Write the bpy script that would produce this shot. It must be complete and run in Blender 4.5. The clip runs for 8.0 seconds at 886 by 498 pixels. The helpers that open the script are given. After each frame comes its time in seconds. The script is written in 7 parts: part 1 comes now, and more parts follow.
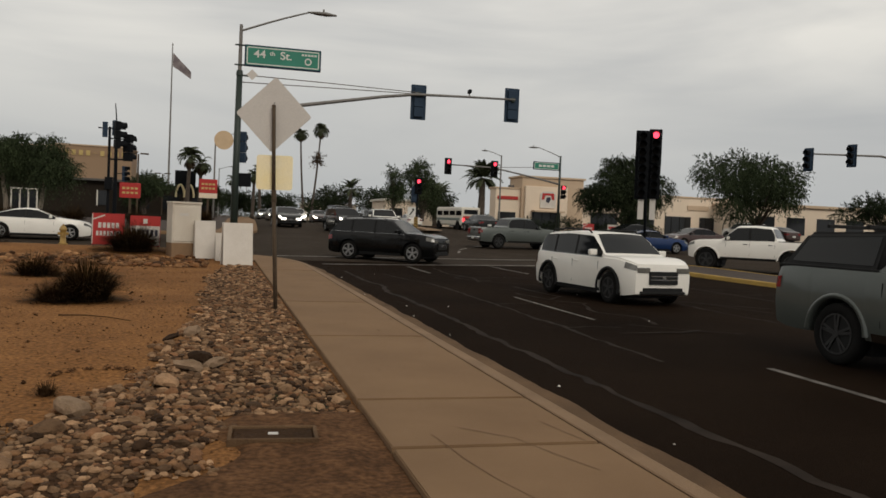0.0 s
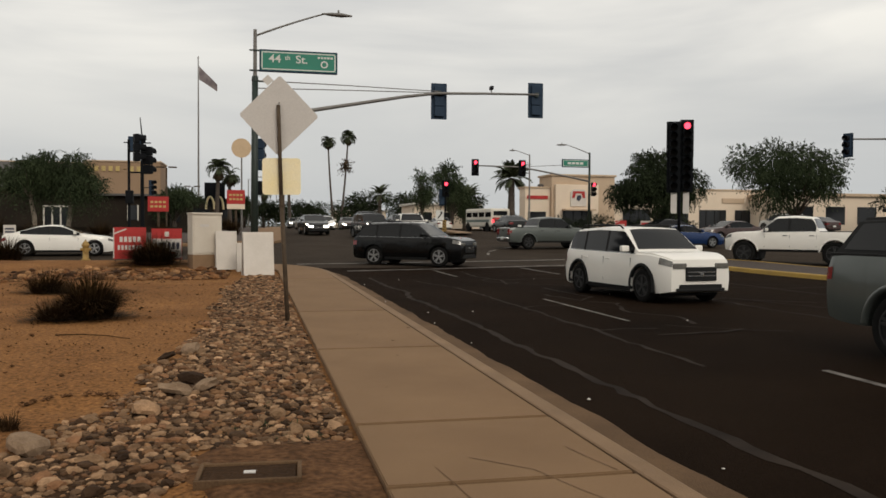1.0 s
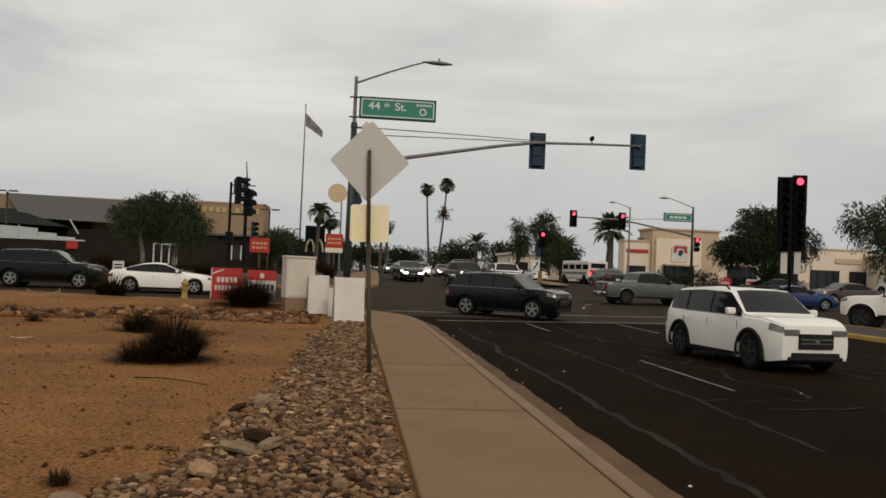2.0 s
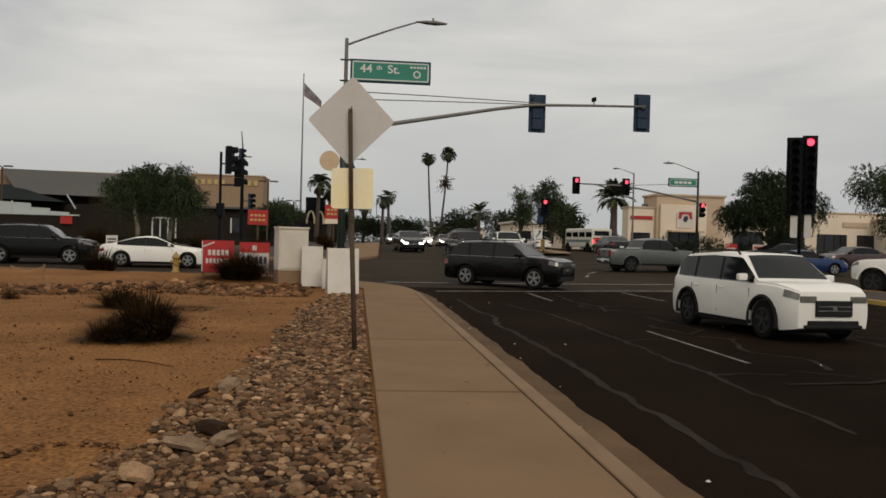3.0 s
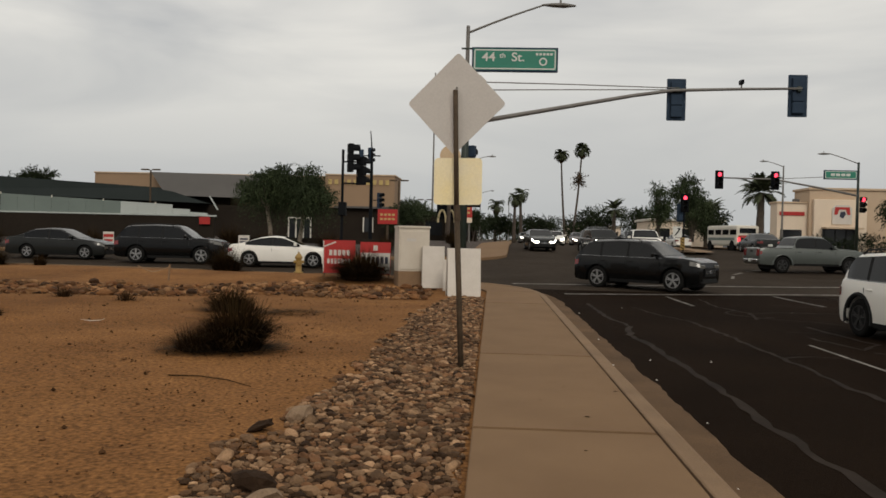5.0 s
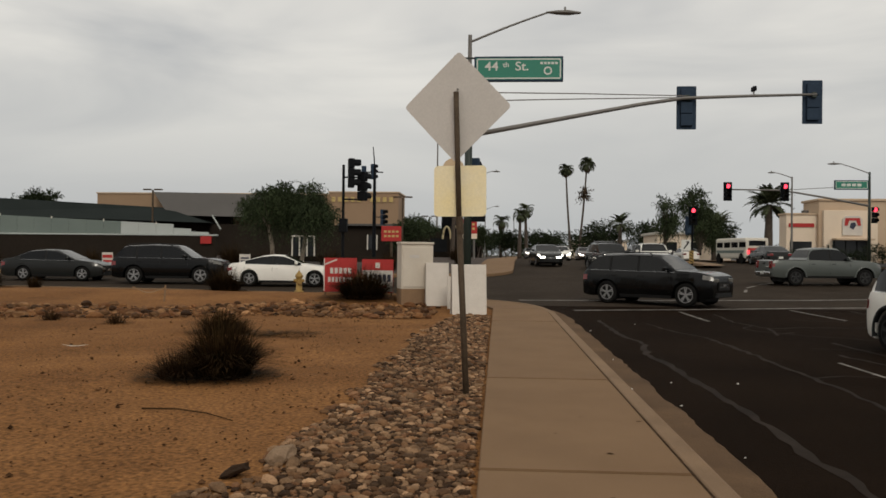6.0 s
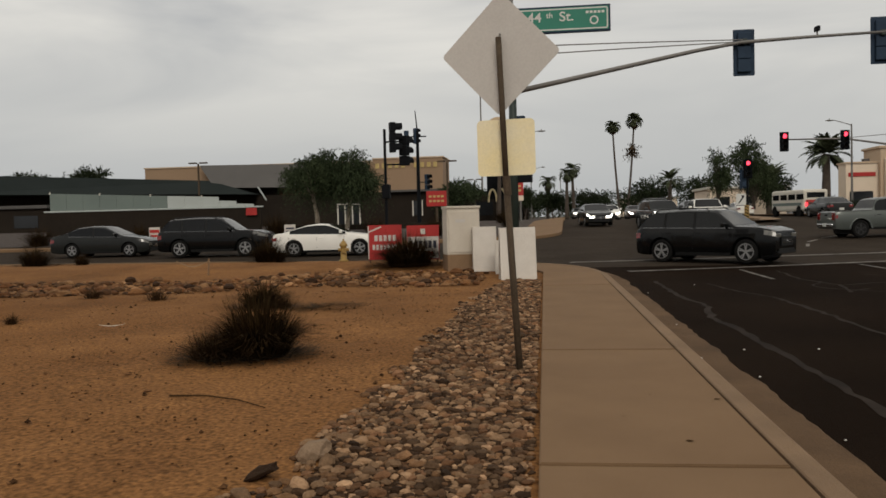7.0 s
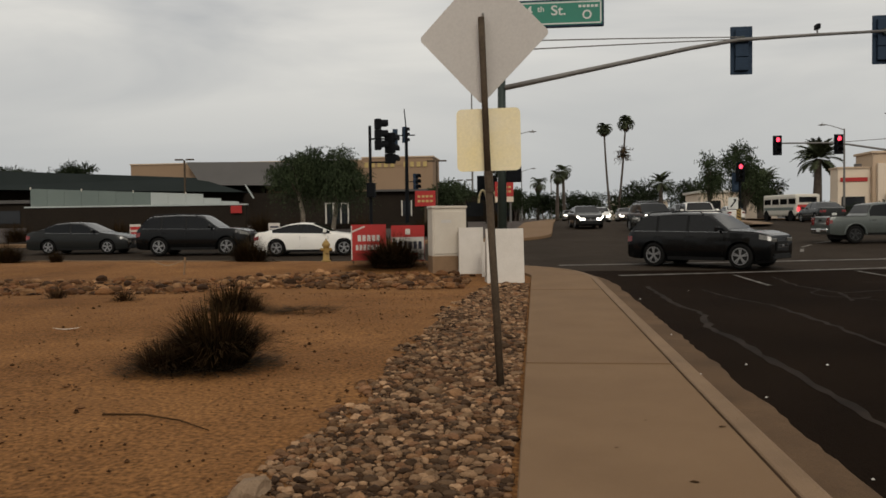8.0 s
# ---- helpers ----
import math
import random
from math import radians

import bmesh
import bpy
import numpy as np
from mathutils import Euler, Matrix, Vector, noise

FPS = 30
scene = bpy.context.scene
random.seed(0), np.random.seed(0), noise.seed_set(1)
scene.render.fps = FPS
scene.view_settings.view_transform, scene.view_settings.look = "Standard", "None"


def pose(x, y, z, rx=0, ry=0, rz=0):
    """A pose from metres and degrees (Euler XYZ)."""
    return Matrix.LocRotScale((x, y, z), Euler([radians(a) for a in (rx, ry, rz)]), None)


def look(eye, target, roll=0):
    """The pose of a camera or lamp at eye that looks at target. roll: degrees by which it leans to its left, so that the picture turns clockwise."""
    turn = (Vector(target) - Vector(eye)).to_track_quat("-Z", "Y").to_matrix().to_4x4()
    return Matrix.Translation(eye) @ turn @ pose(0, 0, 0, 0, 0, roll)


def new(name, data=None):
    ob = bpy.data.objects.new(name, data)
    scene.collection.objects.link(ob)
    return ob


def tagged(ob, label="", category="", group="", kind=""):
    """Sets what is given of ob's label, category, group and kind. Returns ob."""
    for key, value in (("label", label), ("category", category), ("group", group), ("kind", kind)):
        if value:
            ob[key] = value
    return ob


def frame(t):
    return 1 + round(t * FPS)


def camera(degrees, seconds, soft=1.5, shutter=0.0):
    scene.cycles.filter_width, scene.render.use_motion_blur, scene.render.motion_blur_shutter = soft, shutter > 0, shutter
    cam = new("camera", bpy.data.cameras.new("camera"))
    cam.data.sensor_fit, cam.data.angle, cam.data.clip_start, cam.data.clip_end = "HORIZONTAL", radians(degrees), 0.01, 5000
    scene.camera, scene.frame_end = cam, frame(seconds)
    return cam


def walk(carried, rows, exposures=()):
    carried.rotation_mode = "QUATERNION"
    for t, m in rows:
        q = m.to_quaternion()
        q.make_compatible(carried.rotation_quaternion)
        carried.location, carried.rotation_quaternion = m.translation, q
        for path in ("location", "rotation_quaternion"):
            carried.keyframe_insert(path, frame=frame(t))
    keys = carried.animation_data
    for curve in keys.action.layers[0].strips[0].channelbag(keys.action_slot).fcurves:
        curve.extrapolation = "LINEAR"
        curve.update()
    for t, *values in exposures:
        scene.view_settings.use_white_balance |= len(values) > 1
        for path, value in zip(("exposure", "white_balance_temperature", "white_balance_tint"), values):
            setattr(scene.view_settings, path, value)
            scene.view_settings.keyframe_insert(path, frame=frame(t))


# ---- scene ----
cam = camera(55.8, 8.0, soft=1.6)
PATH = [
    (0, (-1.172, -14.756, 1.528), (-0.658, -12.824, 1.469), 2.4),
    (0.3, (-1.045, -14.498, 1.51), (-0.484, -12.58, 1.419), 1.3),
    (0.5, (-0.937, -14.305, 1.483), (-0.437, -12.369, 1.449), 0.7),
    (1, (-0.737, -13.946, 1.49), (-0.299, -11.995, 1.437), 0.3),
    (1.5, (-0.681, -13.619, 1.512), (-0.361, -11.645, 1.46), -0.0),
    (2, (-0.531, -13.35, 1.562), (-0.322, -11.362, 1.619), 2.4),
    (2.2, (-0.469, -13.186, 1.578), (-0.309, -11.193, 1.531), 1.3),
    (3.3, (-0.142, -12.137, 1.525), (0.07, -10.148, 1.518), 1.6),
    (3.5, (-0.103, -12.029, 1.553), (0.018, -10.034, 1.496), 1.1),
    (4, (-0.022, -11.52, 1.528), (-0.058, -9.521, 1.499), 0.3),
    (4.5, (0.049, -11.084, 1.549), (0.031, -9.084, 1.538), 1.2),
    (4.7, (0.137, -10.943, 1.566), (0.07, -8.944, 1.551), 1.6),
    (5.8, (0.09, -10.025, 1.571), (-0.063, -8.031, 1.522), 1.0),
    (6, (0.12, -9.838, 1.548), (-0.01, -7.843, 1.562), 0.6),
    (6.5, (0.105, -9.461, 1.546), (-0.213, -7.492, 1.406), -1.2),
    (6.7, (0.075, -9.279, 1.54), (-0.357, -7.327, 1.488), -2.0),
    (7, (0.064, -8.999, 1.552), (-0.178, -7.015, 1.481), -1.4),
    (7.5, (0.126, -8.559, 1.543), (0.016, -6.563, 1.501), 0.0),
    (8, (0.111, -8.116, 1.537), (-0.108, -6.129, 1.467), -0.7),
]
walk(cam, [(t, look(e, g, r)) for t, e, g, r in PATH], [(0, -0.03, 6800, 10), (0.3, 0.18, 6800, 10), (0.5, 0.26, 6800, 10), (1, 0.2, 6800, 10), (1.5, -0.06, 6800, 10), (2, 0.05, 6800, 10), (3.5, -0.03, 6800, 10), (4, 0.06, 6800, 10), (8, -0.03, 6800, 10)])

# ---- world and light: an overcast morning ----
SUN_EL, SUN_AZ = radians(34), radians(165)
world = bpy.data.worlds.new("overcast")
scene.world = world
world.use_nodes = True
wn = world.node_tree.nodes
wl = world.node_tree.links
wn.clear()
sky = wn.new("ShaderNodeTexSky")
sky.sky_type = "NISHITA"
sky.sun_disc = False
sky.sun_elevation = SUN_EL
sky.sun_rotation = SUN_AZ
sky.air_density, sky.dust_density = 1.0, 3.0
dim = wn.new("ShaderNodeVectorMath")
dim.operation = "SCALE"
dim.inputs["Scale"].default_value = 0.08
wl.new(sky.outputs[0], dim.inputs[0])
tc = wn.new("ShaderNodeTexCoord")
stretch = wn.new("ShaderNodeMapping")
stretch.inputs["Scale"].default_value = (1.0, 1.0, 4.5)
wl.new(tc.outputs["Generated"], stretch.inputs[0])
clouds = wn.new("ShaderNodeTexNoise")
clouds.inputs["Scale"].default_value = 1.9
clouds.inputs["Detail"].default_value = 5.0
clouds.inputs["Roughness"].default_value = 0.5
clouds.inputs["Distortion"].default_value = 0.5
wl.new(stretch.outputs[0], clouds.inputs["Vector"])
ramp = wn.new("ShaderNodeValToRGB")
ramp.color_ramp.elements[0].position = 0.33
ramp.color_ramp.elements[0].color = (0.50, 0.515, 0.53, 1)
ramp.color_ramp.elements[1].position = 0.66
ramp.color_ramp.elements[1].color = (0.93, 0.915, 0.865, 1)
wl.new(clouds.outputs[0], ramp.inputs[0])
veil = wn.new("ShaderNodeMix")
veil.data_type = "RGBA"
veil.inputs["Factor"].default_value = 0.93
wl.new(dim.outputs[0], veil.inputs["A"])
wl.new(ramp.outputs[0], veil.inputs["B"])
bg = wn.new("ShaderNodeBackground")
bg.inputs["Strength"].default_value = 1.0
axis = wn.new("ShaderNodeSeparateXYZ")
wl.new(tc.outputs["Generated"], axis.inputs[0])
rise = wn.new("ShaderNodeMapRange")
rise.interpolation_type = "SMOOTHSTEP"
rise.inputs["From Min"].default_value, rise.inputs["From Max"].default_value = -0.02, 0.34
wl.new(axis.outputs["Z"], rise.inputs["Value"])
haze = wn.new("ShaderNodeMix")
haze.data_type = "RGBA"
haze.inputs["A"].default_value = (0.46, 0.485, 0.505, 1)
wl.new(rise.outputs[0], haze.inputs["Factor"])
wl.new(veil.outputs["Result"], haze.inputs["B"])
wl.new(haze.outputs["Result"], bg.inputs["Color"])
wout = wn.new("ShaderNodeOutputWorld")
wl.new(bg.outputs[0], wout.inputs[0])
sun_data = bpy.data.lights.new("sun", "SUN")
sun_data.energy = 1.1
sun_data.angle = radians(25)
sun_data.color = (1.0, 0.95, 0.87)
sun = new("sun", sun_data)
sun.matrix_world = look((60 * math.sin(SUN_AZ), 60 * math.cos(SUN_AZ), 60 * math.tan(SUN_EL)), (0, 0, 0))


# ---- materials ----
def mat(name, c1, c2=None, scale=4.0, rough=0.8, metal=0.0, bump=0.0, bump_scale=40.0, grain=0.0, vary=0.0, island=0.0, contrast=0.5, emit=None, strength=0.0, coat=0.0, trans=0.0, ior=1.45, spec=0.5, palette=None):
    """A procedural surface: two colours mixed by coarse noise, fine grain, bump, and a random shift for each piece."""
    m = bpy.data.materials.new(name)
    m.use_nodes = True
    n, l = m.node_tree.nodes, m.node_tree.links
    p = n["Principled BSDF"]
    p.inputs["Roughness"].default_value = rough
    p.inputs["Metallic"].default_value = metal
    p.inputs["Coat Weight"].default_value = coat
    p.inputs["Transmission Weight"].default_value = trans
    p.inputs["IOR"].default_value = ior
    p.inputs["Specular IOR Level"].default_value = spec
    c2 = c2 or tuple(v * 0.75 for v in c1)
    geo = n.new("ShaderNodeNewGeometry")
    coarse = n.new("ShaderNodeTexNoise")
    coarse.inputs["Scale"].default_value = scale
    coarse.inputs["Detail"].default_value = 6.0
    coarse.inputs["Roughness"].default_value = 0.6
    l.new(geo.outputs["Position"], coarse.inputs["Vector"])
    spread = n.new("ShaderNodeMapRange")
    spread.inputs["From Min"].default_value = 0.5 - contrast / 2
    spread.inputs["From Max"].default_value = 0.5 + contrast / 2
    l.new(coarse.outputs[0], spread.inputs["Value"])
    mix = n.new("ShaderNodeMix")
    mix.data_type = "RGBA"
    mix.inputs["A"].default_value = (*c1, 1)
    mix.inputs["B"].default_value = (*c2, 1)
    l.new(spread.outputs[0], mix.inputs["Factor"])
    colour = mix.outputs["Result"]
    fine = None
    if grain or bump:
        fine = n.new("ShaderNodeTexNoise")
        fine.inputs["Scale"].default_value = bump_scale
        fine.inputs["Detail"].default_value = 4.0
        l.new(geo.outputs["Position"], fine.inputs["Vector"])
    if grain:
        g = n.new("ShaderNodeMapRange")
        g.inputs["From Min"].default_value, g.inputs["From Max"].default_value = 0.3, 0.7
        g.inputs["To Min"].default_value, g.inputs["To Max"].default_value = 1 - grain, 1 + grain
        l.new(fine.outputs[0], g.inputs["Value"])
        mul = n.new("ShaderNodeVectorMath")
        mul.operation = "SCALE"
        l.new(colour, mul.inputs[0])
        l.new(g.outputs[0], mul.inputs["Scale"])
        colour = mul.outputs[0]
    if vary or island:
        if vary:
            src = n.new("ShaderNodeObjectInfo").outputs["Random"]
        else:
            src = geo.outputs["Random Per Island"]
        amount = vary or island
        if palette:
            pr = n.new("ShaderNodeValToRGB")
            pr.color_ramp.interpolation = "CONSTANT"
            while len(pr.color_ramp.elements) < len(palette):
                pr.color_ramp.elements.new(0.5)
            for k, col in enumerate(palette):
                pr.color_ramp.elements[k].position = k / len(palette)
                pr.color_ramp.elements[k].color = (*col, 1)
            scr = n.new("ShaderNodeMath")
            scr.operation = "MULTIPLY"
            scr.inputs[1].default_value = 7.31
            fr = n.new("ShaderNodeMath")
            fr.operation = "FRACT"
            l.new(src, scr.inputs[0])
            l.new(scr.outputs[0], fr.inputs[0])
            l.new(fr.outputs[0], pr.inputs[0])
            tint = n.new("ShaderNodeVectorMath")
            tint.operation = "MULTIPLY"
            l.new(colour, tint.inputs[0])
            l.new(pr.outputs[0], tint.inputs[1])
            colour = tint.outputs[0]
        g = n.new("ShaderNodeMapRange")
        g.inputs["To Min"].default_value, g.inputs["To Max"].default_value = 1 - amount, 1 + amount
        l.new(src, g.inputs["Value"])
        mul = n.new("ShaderNodeVectorMath")
        mul.operation = "SCALE"
        l.new(colour, mul.inputs[0])
        l.new(g.outputs[0], mul.inputs["Scale"])
        colour = mul.outputs[0]
    l.new(colour, p.inputs["Base Color"])
    if bump:
        b = n.new("ShaderNodeBump")
        b.inputs["Strength"].default_value = min(1.0, bump * 2)
        b.inputs["Distance"].default_value = 0.02
        l.new(fine.outputs[0], b.inputs["Height"])
        l.new(b.outputs[0], p.inputs["Normal"])
    if emit:
        p.inputs["Emission Color"].default_value = (*emit, 1)
        p.inputs["Emission Strength"].default_value = strength
    return m


M = {}
M["earth"] = mat("earth", (0.22, 0.15, 0.09), (0.15, 0.10, 0.06), 0.15, 0.95)
M["asphalt"] = mat("asphalt", (0.0175, 0.0106, 0.0065), (0.0068, 0.0039, 0.0023), 0.25, 0.9, bump=0.3, bump_scale=90, grain=0.5, spec=0.018)
# paler copy of the asphalt: the far road's grazing sky sheen as base colour
M["asphalt_sheen"] = mat("asphalt_sheen", (0.048, 0.037, 0.028), (0.026, 0.0195, 0.0145), 0.35, 0.9, bump=0.25, bump_scale=70, grain=0.4, spec=0.03)
M["asphalt_lot"] = mat("asphalt_lot", (0.05, 0.046, 0.043), (0.035, 0.032, 0.03), 0.3, 0.9, bump=0.2, bump_scale=60, grain=0.2)
# crack sealant, its sky reflection painted in as a paler tone; also faded lines
M["seal"] = mat("seal", (0.033, 0.0245, 0.019), (0.014, 0.010, 0.008), 1.1, 0.85, contrast=0.3, spec=0.05)
M["paint"] = mat("paint", (0.235, 0.21, 0.188), (0.04, 0.035, 0.03), 2.2, 0.8, contrast=0.45, spec=0.2)
M["concrete"] = mat("concrete", (0.206, 0.126, 0.068), (0.158, 0.094, 0.050), 0.7, 0.9, spec=0.2, bump=0.15, bump_scale=120, grain=0.10, vary=0.04)
M["curb"] = mat("curb", (0.218, 0.134, 0.072), (0.15, 0.09, 0.047), 1.4, 0.9, bump=0.2, bump_scale=90, grain=0.12)
M["gutter"] = mat("gutter", (0.150, 0.089, 0.047), (0.06, 0.035, 0.019), 0.9, 0.9, spec=0.15, bump=0.2, bump_scale=80, grain=0.2)
M["sand"] = mat("sand", (0.243, 0.114, 0.041), (0.134, 0.059, 0.0205), 0.45, 0.97, bump=0.75, bump_scale=24, grain=0.52, contrast=0.42, spec=0.1)
PEBBLES = [(0.58, 0.53, 0.48), (1.0, 0.92, 0.83), (2.0, 1.88, 1.70), (0.72, 0.59, 0.49), (1.25, 1.04, 0.83), (0.28, 0.24, 0.21), (1.1, 0.86, 0.70), (1.55, 1.45, 1.30)]
M["rock"] = mat("rock", (0.205, 0.133, 0.083), (0.085, 0.053, 0.032), 7.0, 0.85, bump=0.25, bump_scale=60, grain=0.15, vary=0.35, palette=PEBBLES, spec=0.12)
M["rock_mass"] = mat("rock_mass", (0.205, 0.133, 0.083), (0.085, 0.053, 0.032), 7.0, 0.85, bump=0.25, bump_scale=60, grain=0.15, island=0.35, palette=PEBBLES, spec=0.12)
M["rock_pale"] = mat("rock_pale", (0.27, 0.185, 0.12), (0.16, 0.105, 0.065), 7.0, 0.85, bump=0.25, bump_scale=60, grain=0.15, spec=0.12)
M["rock_tan"] = mat("rock_tan", (0.19, 0.108, 0.055), (0.075, 0.041, 0.021), 6.0, 0.9, bump=0.25, bump_scale=50, grain=0.15, island=0.4, palette=PEBBLES, spec=0.2)
M["pebble"] = mat("pebble", (0.16, 0.080, 0.036), (0.05, 0.024, 0.012), 9.0, 0.95, island=0.75, spec=0.05)
M["tuft"] = mat("tuft", (0.016, 0.012, 0.005), (0.036, 0.019, 0.008), 3.0, 0.95, island=0.6, spec=0.03)
M["dry_dark"] = mat("dry_dark", (0.050, 0.027, 0.012), (0.024, 0.014, 0.007), 5.0, 0.95, island=0.5, spec=0.04)
M["dry"] = mat("dry", (0.085, 0.046, 0.020), (0.04, 0.021, 0.010), 5.0, 0.95, island=0.4, spec=0.05)
M["leaf"] = mat("leaf", (0.044, 0.058, 0.027), (0.018, 0.026, 0.012), 0.8, 0.8, island=0.5, spec=0.1)
M["leaf_pale"] = mat("leaf_pale", (0.05, 0.062, 0.028), (0.03, 0.04, 0.02), 0.8, 0.8, island=0.4, spec=0.1)
M["leaf_dark"] = mat("leaf_dark", (0.026, 0.035, 0.016), (0.011, 0.016, 0.007), 0.8, 0.8, island=0.5, spec=0.1)
M["frond"] = mat("frond", (0.075, 0.086, 0.046), (0.036, 0.044, 0.024), 2.0, 0.8, island=0.4, spec=0.12)
M["skirt"] = mat("skirt", (0.075, 0.052, 0.03), (0.04, 0.028, 0.018), 2.0, 0.9, island=0.35, spec=0.1)
M["bark"] = mat("bark", (0.085, 0.065, 0.05), (0.045, 0.034, 0.027), 3.0, 0.95, bump=0.5, bump_scale=14)
M["pale_bark"] = mat("pale_bark", (0.26, 0.22, 0.17), (0.15, 0.12, 0.09), 3.0, 0.9, bump=0.3, bump_scale=14)
M["pole_green"] = mat("pole_green", (0.018, 0.03, 0.024), (0.012, 0.02, 0.016), 2.0, 0.55, grain=0.1)
M["galv"] = mat("galv", (0.20, 0.19, 0.175), (0.14, 0.13, 0.12), 3.0, 0.6, metal=0.3, grain=0.1)
M["post"] = mat("post", (0.050, 0.035, 0.022), (0.085, 0.060, 0.040), 6.0, 0.75, spec=0.2, grain=0.2)
M["alu"] = mat("alu", (0.56, 0.525, 0.485), (0.50, 0.465, 0.43), 1.6, 0.6, metal=0.1, grain=0.05)
M["yellowed"] = mat("yellowed", (0.84, 0.70, 0.38), (0.82, 0.72, 0.50), 2.4, 0.65, grain=0.05, contrast=0.35)
M["tan_disc"] = mat("tan_disc", (0.56, 0.42, 0.27), (0.48, 0.35, 0.22), 3.0, 0.7, grain=0.06)
M["sign_green"] = mat("sign_green", (0.014, 0.20, 0.135), (0.012, 0.165, 0.11), 2.0, 0.5)
M["sign_white"] = mat("sign_white", (0.62, 0.62, 0.58), (0.55, 0.55, 0.52), 2.0, 0.6)
M["black"] = mat("black", (0.006, 0.007, 0.009), (0.004, 0.005, 0.006), 4.0, 0.7, grain=0.1, spec=0.12)
M["navy"] = mat("navy", (0.023, 0.042, 0.070), (0.016, 0.030, 0.052), 3.0, 0.7, grain=0.15, spec=0.25)
M["lens_dark"] = mat("lens_dark", (0.006, 0.005, 0.004), None, 4.0, 0.6, spec=0.1)
M["lens_red"] = mat("lens_red", (0.5, 0.02, 0.03), None, 4.0, 0.4, emit=(1.0, 0.05, 0.09), strength=3.2)
M["cab_white"] = mat("cab_white", (0.60, 0.545, 0.46), (0.52, 0.46, 0.38), 1.5, 0.6, grain=0.05)
M["cab_base"] = mat("cab_base", (0.24, 0.15, 0.085), (0.18, 0.11, 0.06), 2.0, 0.9, grain=0.1)
M["board"] = mat("board", (0.64, 0.59, 0.53), (0.55, 0.50, 0.44), 1.6, 0.7, grain=0.06)
M["red_sign"] = mat("red_sign", (0.42, 0.022, 0.018), (0.34, 0.018, 0.016), 2.0, 0.6, grain=0.06)
M["white_print"] = mat("white_print", (0.6, 0.56, 0.5), (0.5, 0.46, 0.42), 3.0, 0.7)
M["navy_print"] = mat("navy_print", (0.03, 0.035, 0.06), None, 3.0, 0.7)
M["hydrant"] = mat("hydrant", (0.33, 0.21, 0.055), (0.25, 0.155, 0.045), 6.0, 0.6, grain=0.12)
M["yellow_curb"] = mat("yellow_curb", (0.42, 0.26, 0.045), (0.25, 0.155, 0.04), 1.0, 0.8, grain=0.2)
M["median_top"] = mat("median_top", (0.045, 0.028, 0.019), (0.028, 0.018, 0.013), 1.2, 0.95, bump=0.3, bump_scale=30, grain=0.2)
M["stucco"] = mat("stucco", (0.74, 0.61, 0.475), (0.67, 0.55, 0.425), 0.4, 0.9, bump=0.15, bump_scale=30, grain=0.05)
M["stucco_dark"] = mat("stucco_dark", (0.52, 0.39, 0.275), (0.46, 0.34, 0.235), 0.4, 0.9, grain=0.06)
M["tan_panel"] = mat("tan_panel", (0.30, 0.198, 0.122), (0.262, 0.172, 0.105), 0.3, 0.85, grain=0.05)
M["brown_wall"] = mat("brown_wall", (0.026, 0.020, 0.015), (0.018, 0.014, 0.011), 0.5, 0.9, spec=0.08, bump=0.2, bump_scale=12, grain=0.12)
M["grey_metal"] = mat("grey_metal", (0.082, 0.075, 0.069), (0.068, 0.062, 0.057), 0.4, 0.6, grain=0.05)
M["dark_roof"] = mat("dark_roof", (0.021, 0.026, 0.025), (0.016, 0.020, 0.019), 0.3, 0.9, grain=0.1, spec=0.08)
M["screen"] = mat("screen", (0.15, 0.185, 0.165), (0.12, 0.15, 0.135), 0.5, 0.6, grain=0.04)
M["screen_light"] = mat("screen_light", (0.42, 0.45, 0.43), (0.36, 0.39, 0.37), 0.5, 0.6, grain=0.04)
M["window"] = mat("window", (0.014, 0.015, 0.017), (0.02, 0.022, 0.024), 0.6, 0.12)
M["letters_gold"] = mat("letters_gold", (0.52, 0.38, 0.14), None, 3.0, 0.6)
M["arch_yellow"] = mat("arch_yellow", (0.75, 0.62, 0.36), None, 3.0, 0.5)
M["cream_fin"] = mat("cream_fin", (0.40, 0.28, 0.125), (0.33, 0.225, 0.10), 0.8, 0.8, grain=0.06)
M["white_paint"] = mat("white_paint", (0.62, 0.58, 0.50), (0.55, 0.51, 0.44), 0.7, 0.7, grain=0.04)
M["flag_cloth"] = mat("flag_cloth", (0.09, 0.07, 0.085), (0.30, 0.26, 0.25), 1.2, 0.9)
M["glass"] = mat("glass", (0.004, 0.0045, 0.005), (0.007, 0.008, 0.009), 0.8, 0.06, spec=0.28)
M["dirt"] = mat("dirt", (0.125, 0.062, 0.029), (0.055, 0.027, 0.013), 2.6, 0.97, bump=0.6, bump_scale=22, grain=0.45, contrast=0.4, spec=0.08)
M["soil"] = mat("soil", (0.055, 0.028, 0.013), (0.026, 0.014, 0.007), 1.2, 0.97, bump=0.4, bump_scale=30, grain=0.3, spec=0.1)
M["tyre"] = mat("tyre", (0.008, 0.0078, 0.0075), (0.012, 0.0115, 0.011), 8.0, 0.95, spec=0.1)
M["rim"] = mat("rim", (0.42, 0.42, 0.42), (0.30, 0.30, 0.30), 6.0, 0.35, metal=0.7)
M["rim_dark"] = mat("rim_dark", (0.035, 0.035, 0.035), (0.022, 0.022, 0.022), 6.0, 0.45, metal=0.3)
M["chrome"] = mat("chrome", (0.55, 0.55, 0.55), None, 6.0, 0.2, metal=1.0)
